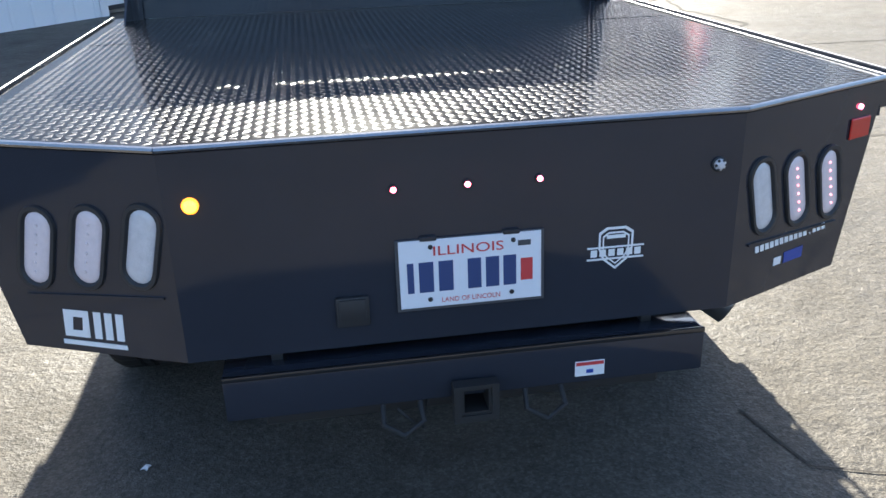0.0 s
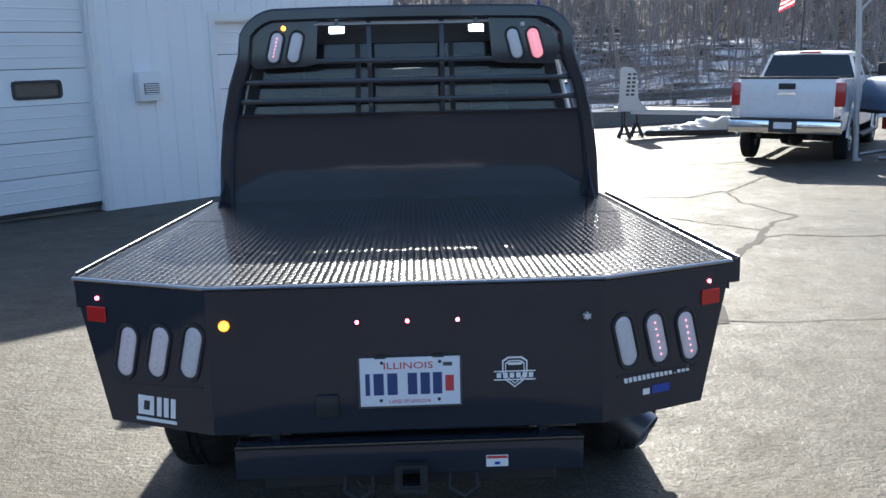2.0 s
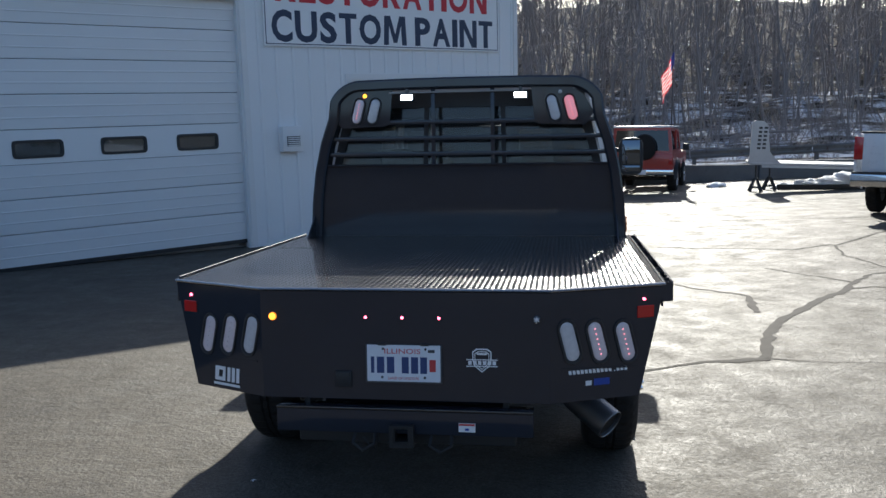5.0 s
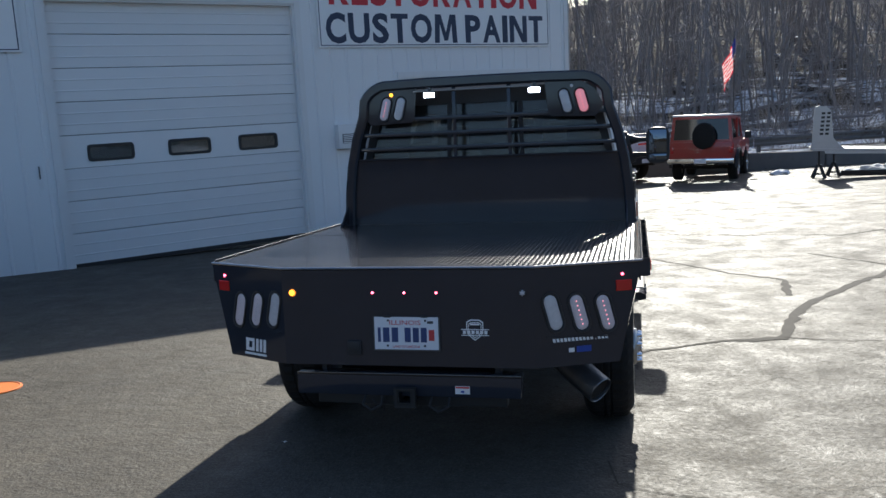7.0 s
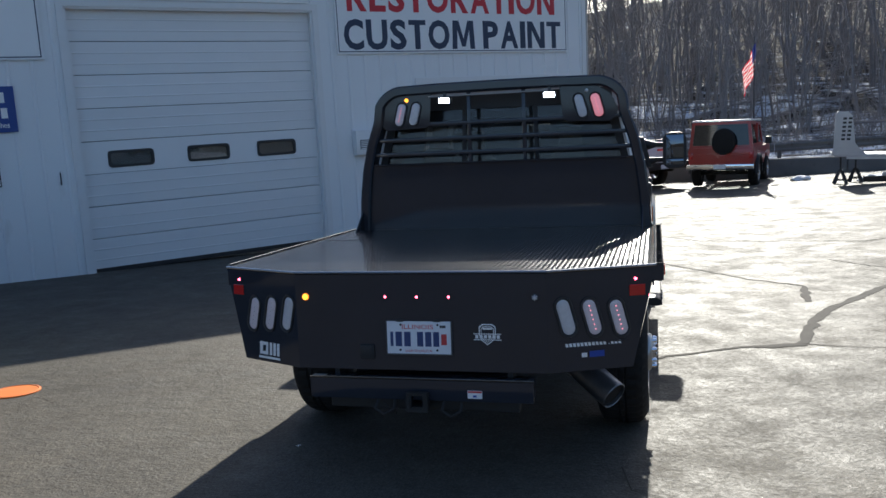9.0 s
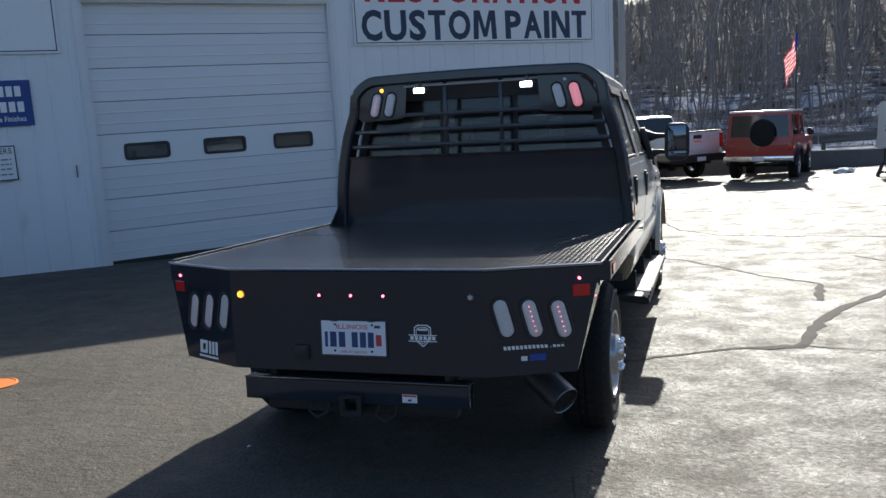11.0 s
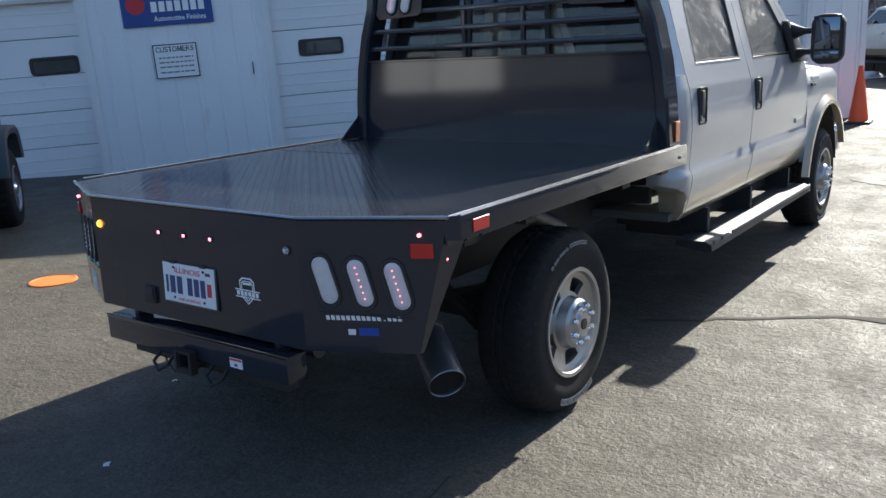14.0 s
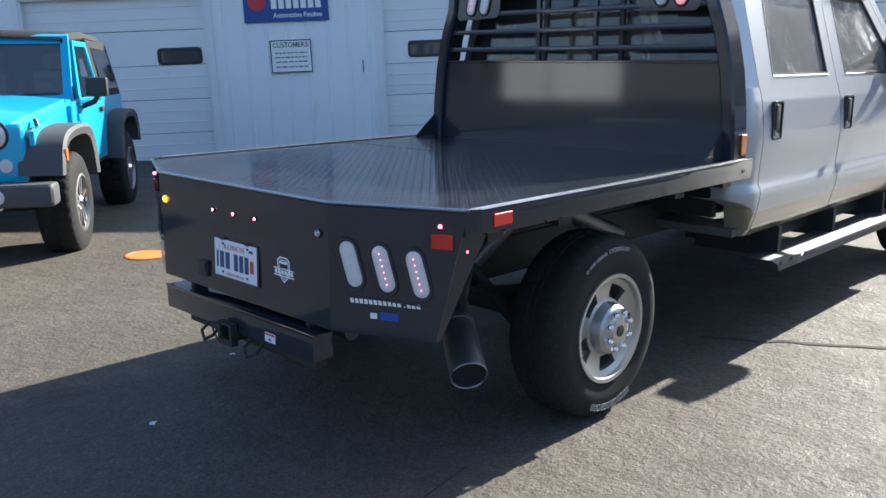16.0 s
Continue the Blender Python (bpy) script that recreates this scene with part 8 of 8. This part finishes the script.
# white trailer bed on stands with an upright slotted head board
tr_ = thing("trailer", "white flat trailer with a slotted head board, propped on black stands", "trailer", pose(6.70, 22.0, ground_z(22.0, 7.0), 0, 0, -6))
part("trailer_bed", prism(bmesh.new(), [(-0.20, -0.45, 0.73), (4.2, -0.45, 0.60), (4.2, -0.45, 0.66), (-0.20, -0.45, 0.80)], (0, 1.0, 0), bev=0.012), TRAILERWHITE, tr_)
part("side_rail", prism(bmesh.new(), [(0.1, -0.47, 0.66), (4.1, -0.47, 0.55), (4.1, -0.47, 0.60), (0.1, -0.47, 0.72)], (0, 0.04, 0)), GALV, tr_, "grey steel side rail")
b = bmesh.new()
sh = [(-0.28, 0.76), (-0.20, 0.96), (-0.18, 1.80), (-0.12, 1.88), (0.12, 1.86), (0.22, 1.76), (0.28, 1.06), (0.42, 0.90), (0.56, 0.78)]
prism(b, [(x, -0.44, z) for x, z in sh], (0, 0.07, 0), bev=0.012)
hb = part("head_board", b, TRAILERWHITE, tr_, "upright white board with dark slots")
for i in range(6):
    for j in range(2):
        x0 = -0.04 + 0.13 * j + 0.008 * i
        part("slot", box(x0, x0 + 0.085, -0.446, -0.439, 1.14 + 0.105 * i, 1.195 + 0.105 * i), INK, hb)
part("tongue", tube(bmesh.new(), [(4.2, 0.1, 0.62), (5.4, 0.1, 0.55)], 0.05, 8), TRAILERWHITE, tr_)
part("trailer_box", box(3.55, 3.95, -0.50, 0.2, 0.22, 0.60, bev=0.02), TRAILERWHITE, tr_)
for xx, yy in ((0.0, -0.1), (0.42, 0.40)):
    st = part("jack_stand", tube(bmesh.new(), [(xx, yy, 0.30), (xx, yy, 0.72)], 0.024, 8), INK, tr_, "black jack stand with a thin post")
    for sx, sy in ((-1, -1), (1, -1), (-1, 1), (1, 1)):
        part("stand_leg", tube(bmesh.new(), [(xx + sx * 0.15, yy + sy * 0.14, 0.0), (xx + sx * 0.025, yy, 0.34)], 0.038, 6), INK, st)
    for sy in (-1, 1):
        part("stand_brace", tube(bmesh.new(), [(xx - 0.11, yy + sy * 0.10, 0.10), (xx + 0.11, yy + sy * 0.10, 0.10)], 0.022, 6), INK, st)
# plank and the trailer bed's shadow in one dark beam
wood = solo("timber_beam", box(0, 4.3, -0.1, 0.1, 0.0, 0.13, bev=0.02), SHADEDTIMBER, "timber on the asphalt, coloured dark for the trailer's shadow", "timber", pose(7.1, 21.3, ground_z(21.3, 9), 0, 0, -4))

rs = random.Random(21)
def snow_heap(x, y, r, h, seed):
    b = bmesh.new()
    bmesh.ops.create_icosphere(b, subdivisions=4, radius=1.0)
    for v in b.verts:
        k = 1 + 0.35 * noise.noise(v.co * 1.7 + Vector((seed, 0, 0))) + 0.14 * noise.noise(v.co * 5 + Vector((0, seed, 0)))
        v.co = Vector((v.co.x * r * k, v.co.y * r * 0.7 * k, max(-0.05, v.co.z * h * k)))
    return solo("snow_heap", b, SNOW, "heap of old dirty snow on the edge of the lot", "snow heap", pose(x, y, ground_z(y, x)), "snow heaps", sharp=180)


for x, y, r, h in ((9.5, 22.5, 0.75, 0.40), (8.9, 22.4, 0.55, 0.28), (8.2, 22.4, 0.5, 0.22), (7.7, 22.5, 0.4, 0.14), (6.12, 24.1, 0.30, 0.13), (12.3, 25.4, 0.9, 0.3), (-1.5, 26.0, 0.9, 0.2)):
    snow_heap(x, y, r, h, x)

# box trailer with its tongue resting on a jack, beside the white pickup
ut = thing("utility_trailer", "dark blue-grey box trailer resting on its tongue jack beside a pickup", "trailer", pose(9.05, 13.4, ground_z(13.4, 9.05), 0, -2.0, 0))
prof = [(0.0, 0.86), (0.03, 1.28), (0.09, 1.37), (0.20, 1.41)]
b = bmesh.new()
loft(b, [[(x, y0, z) for x, z in prof] + [(2.6, y0, 1.41), (2.6, y0, 0.86)] for y0 in (0.0, 0.03, 1.02, 1.05)])
body = part("body", b, DARKBLUE, ut, "dark blue-grey trailer box")
part("top_rail", box(0.10, 2.6, -0.012, 0.03, 1.405, 1.435, bev=0.006, seg=1), GALV, ut, "pale metal top edge")
part("bottom_rail", box(-0.26, 2.6, -0.03, 0.02, 0.78, 0.84, bev=0.008, seg=1), TRIMWHITE, ut, "white bottom rail")
part("side_lamp", box(0.13, 0.18, -0.012, 0.0, 1.02, 1.05, bev=0.004, seg=1), LENS, body)
part("floor", box(-0.05, 2.6, 0.02, 1.03, 0.80, 0.858), CHASSIS, ut, "black trailer floor frame")
part("toolbox", box(0.02, 0.17, 0.05, 0.35, 0.54, 0.79, bev=0.01, seg=1), REDPAINT, ut, "small dark red box under the floor")
jack = part("tongue_jack", tube(bmesh.new(), [(0.13, 0.05, 0.20), (0.13, 0.05, 0.80)], 0.028, 10), INK, ut, "black tongue jack")
part("jack_wheel", lathe(bmesh.new(), [(0.02, -0.03), (0.09, -0.03), (0.10, 0.0), (0.09, 0.03), (0.02, 0.03)], (0.13, 0.05, 0.115), (0, 1, 0), 20, closed=True), RUBBER, jack, "small black jack wheel")
part("jack_fork", box(0.08, 0.18, 0.0, 0.10, 0.17, 0.21, bev=0.004, seg=1), INK, jack)
for y0, y1 in ((-0.15, -0.15), (0.45, 0.10)):
    part("tongue_bar", tube(bmesh.new(), [(-0.30, y0, 0.10), (2.5, y1, 0.42 if y0 > 0 else 0.06)], 0.03, 8), STEEL, ut, "grey steel tongue bar")
axle = part("axle", tube(bmesh.new(), [(1.9, -0.05, 0.34), (1.9, 1.10, 0.34)], 0.03, 10), CHASSIS, ut)
for yy, d in ((-0.02, -1), (1.07, 1)):
    tyre = part("wheel", lathe(bmesh.new(), [(0.18, 0.0), (0.30, 0.0), (0.34, 0.04), (0.34, 0.14), (0.30, 0.18), (0.18, 0.18)], (1.9, yy - 0.09, 0.34), (0, 1, 0), 28, closed=True), RUBBER, ut, "trailer wheel with dark tyre")
    part("rim", lathe(bmesh.new(), [(0.001, 0.08), (0.06, 0.10), (0.12, 0.07), (0.185, 0.12)], (1.9, yy - (0.09 if d > 0 else -0.09), 0.34), (0, d, 0), 24), STEEL, tyre)


# scraps of paper on the asphalt
def paper_scrap(x, y, w, seed):
    r = random.Random(seed)
    b = bmesh.new()
    g = [[b.verts.new((w * (i / 4 - 0.5) + r.uniform(-0.1, 0.1) * w, 0.7 * w * (j / 3 - 0.5) + r.uniform(-0.1, 0.1) * w, 0.004 + r.uniform(0.0, 0.22) * w)) for i in range(5)] for j in range(4)]
    for j in range(3):
        for i in range(4):
            b.faces.new((g[j][i], g[j][i + 1], g[j + 1][i + 1], g[j + 1][i]))
    bmesh.ops.solidify(b, geom=b.faces[:], thickness=0.0008)
    return solo("paper_scrap", b, WHITE, "crumpled scrap of white paper on the asphalt", "litter", pose(x, y, ground_z(y, x), 0, 0, r.uniform(0, 180)), "paper scraps")


paper_scrap(0.19, 1.38, 0.032, 3)
paper_scrap(-0.32, 2.10, 0.026, 4)
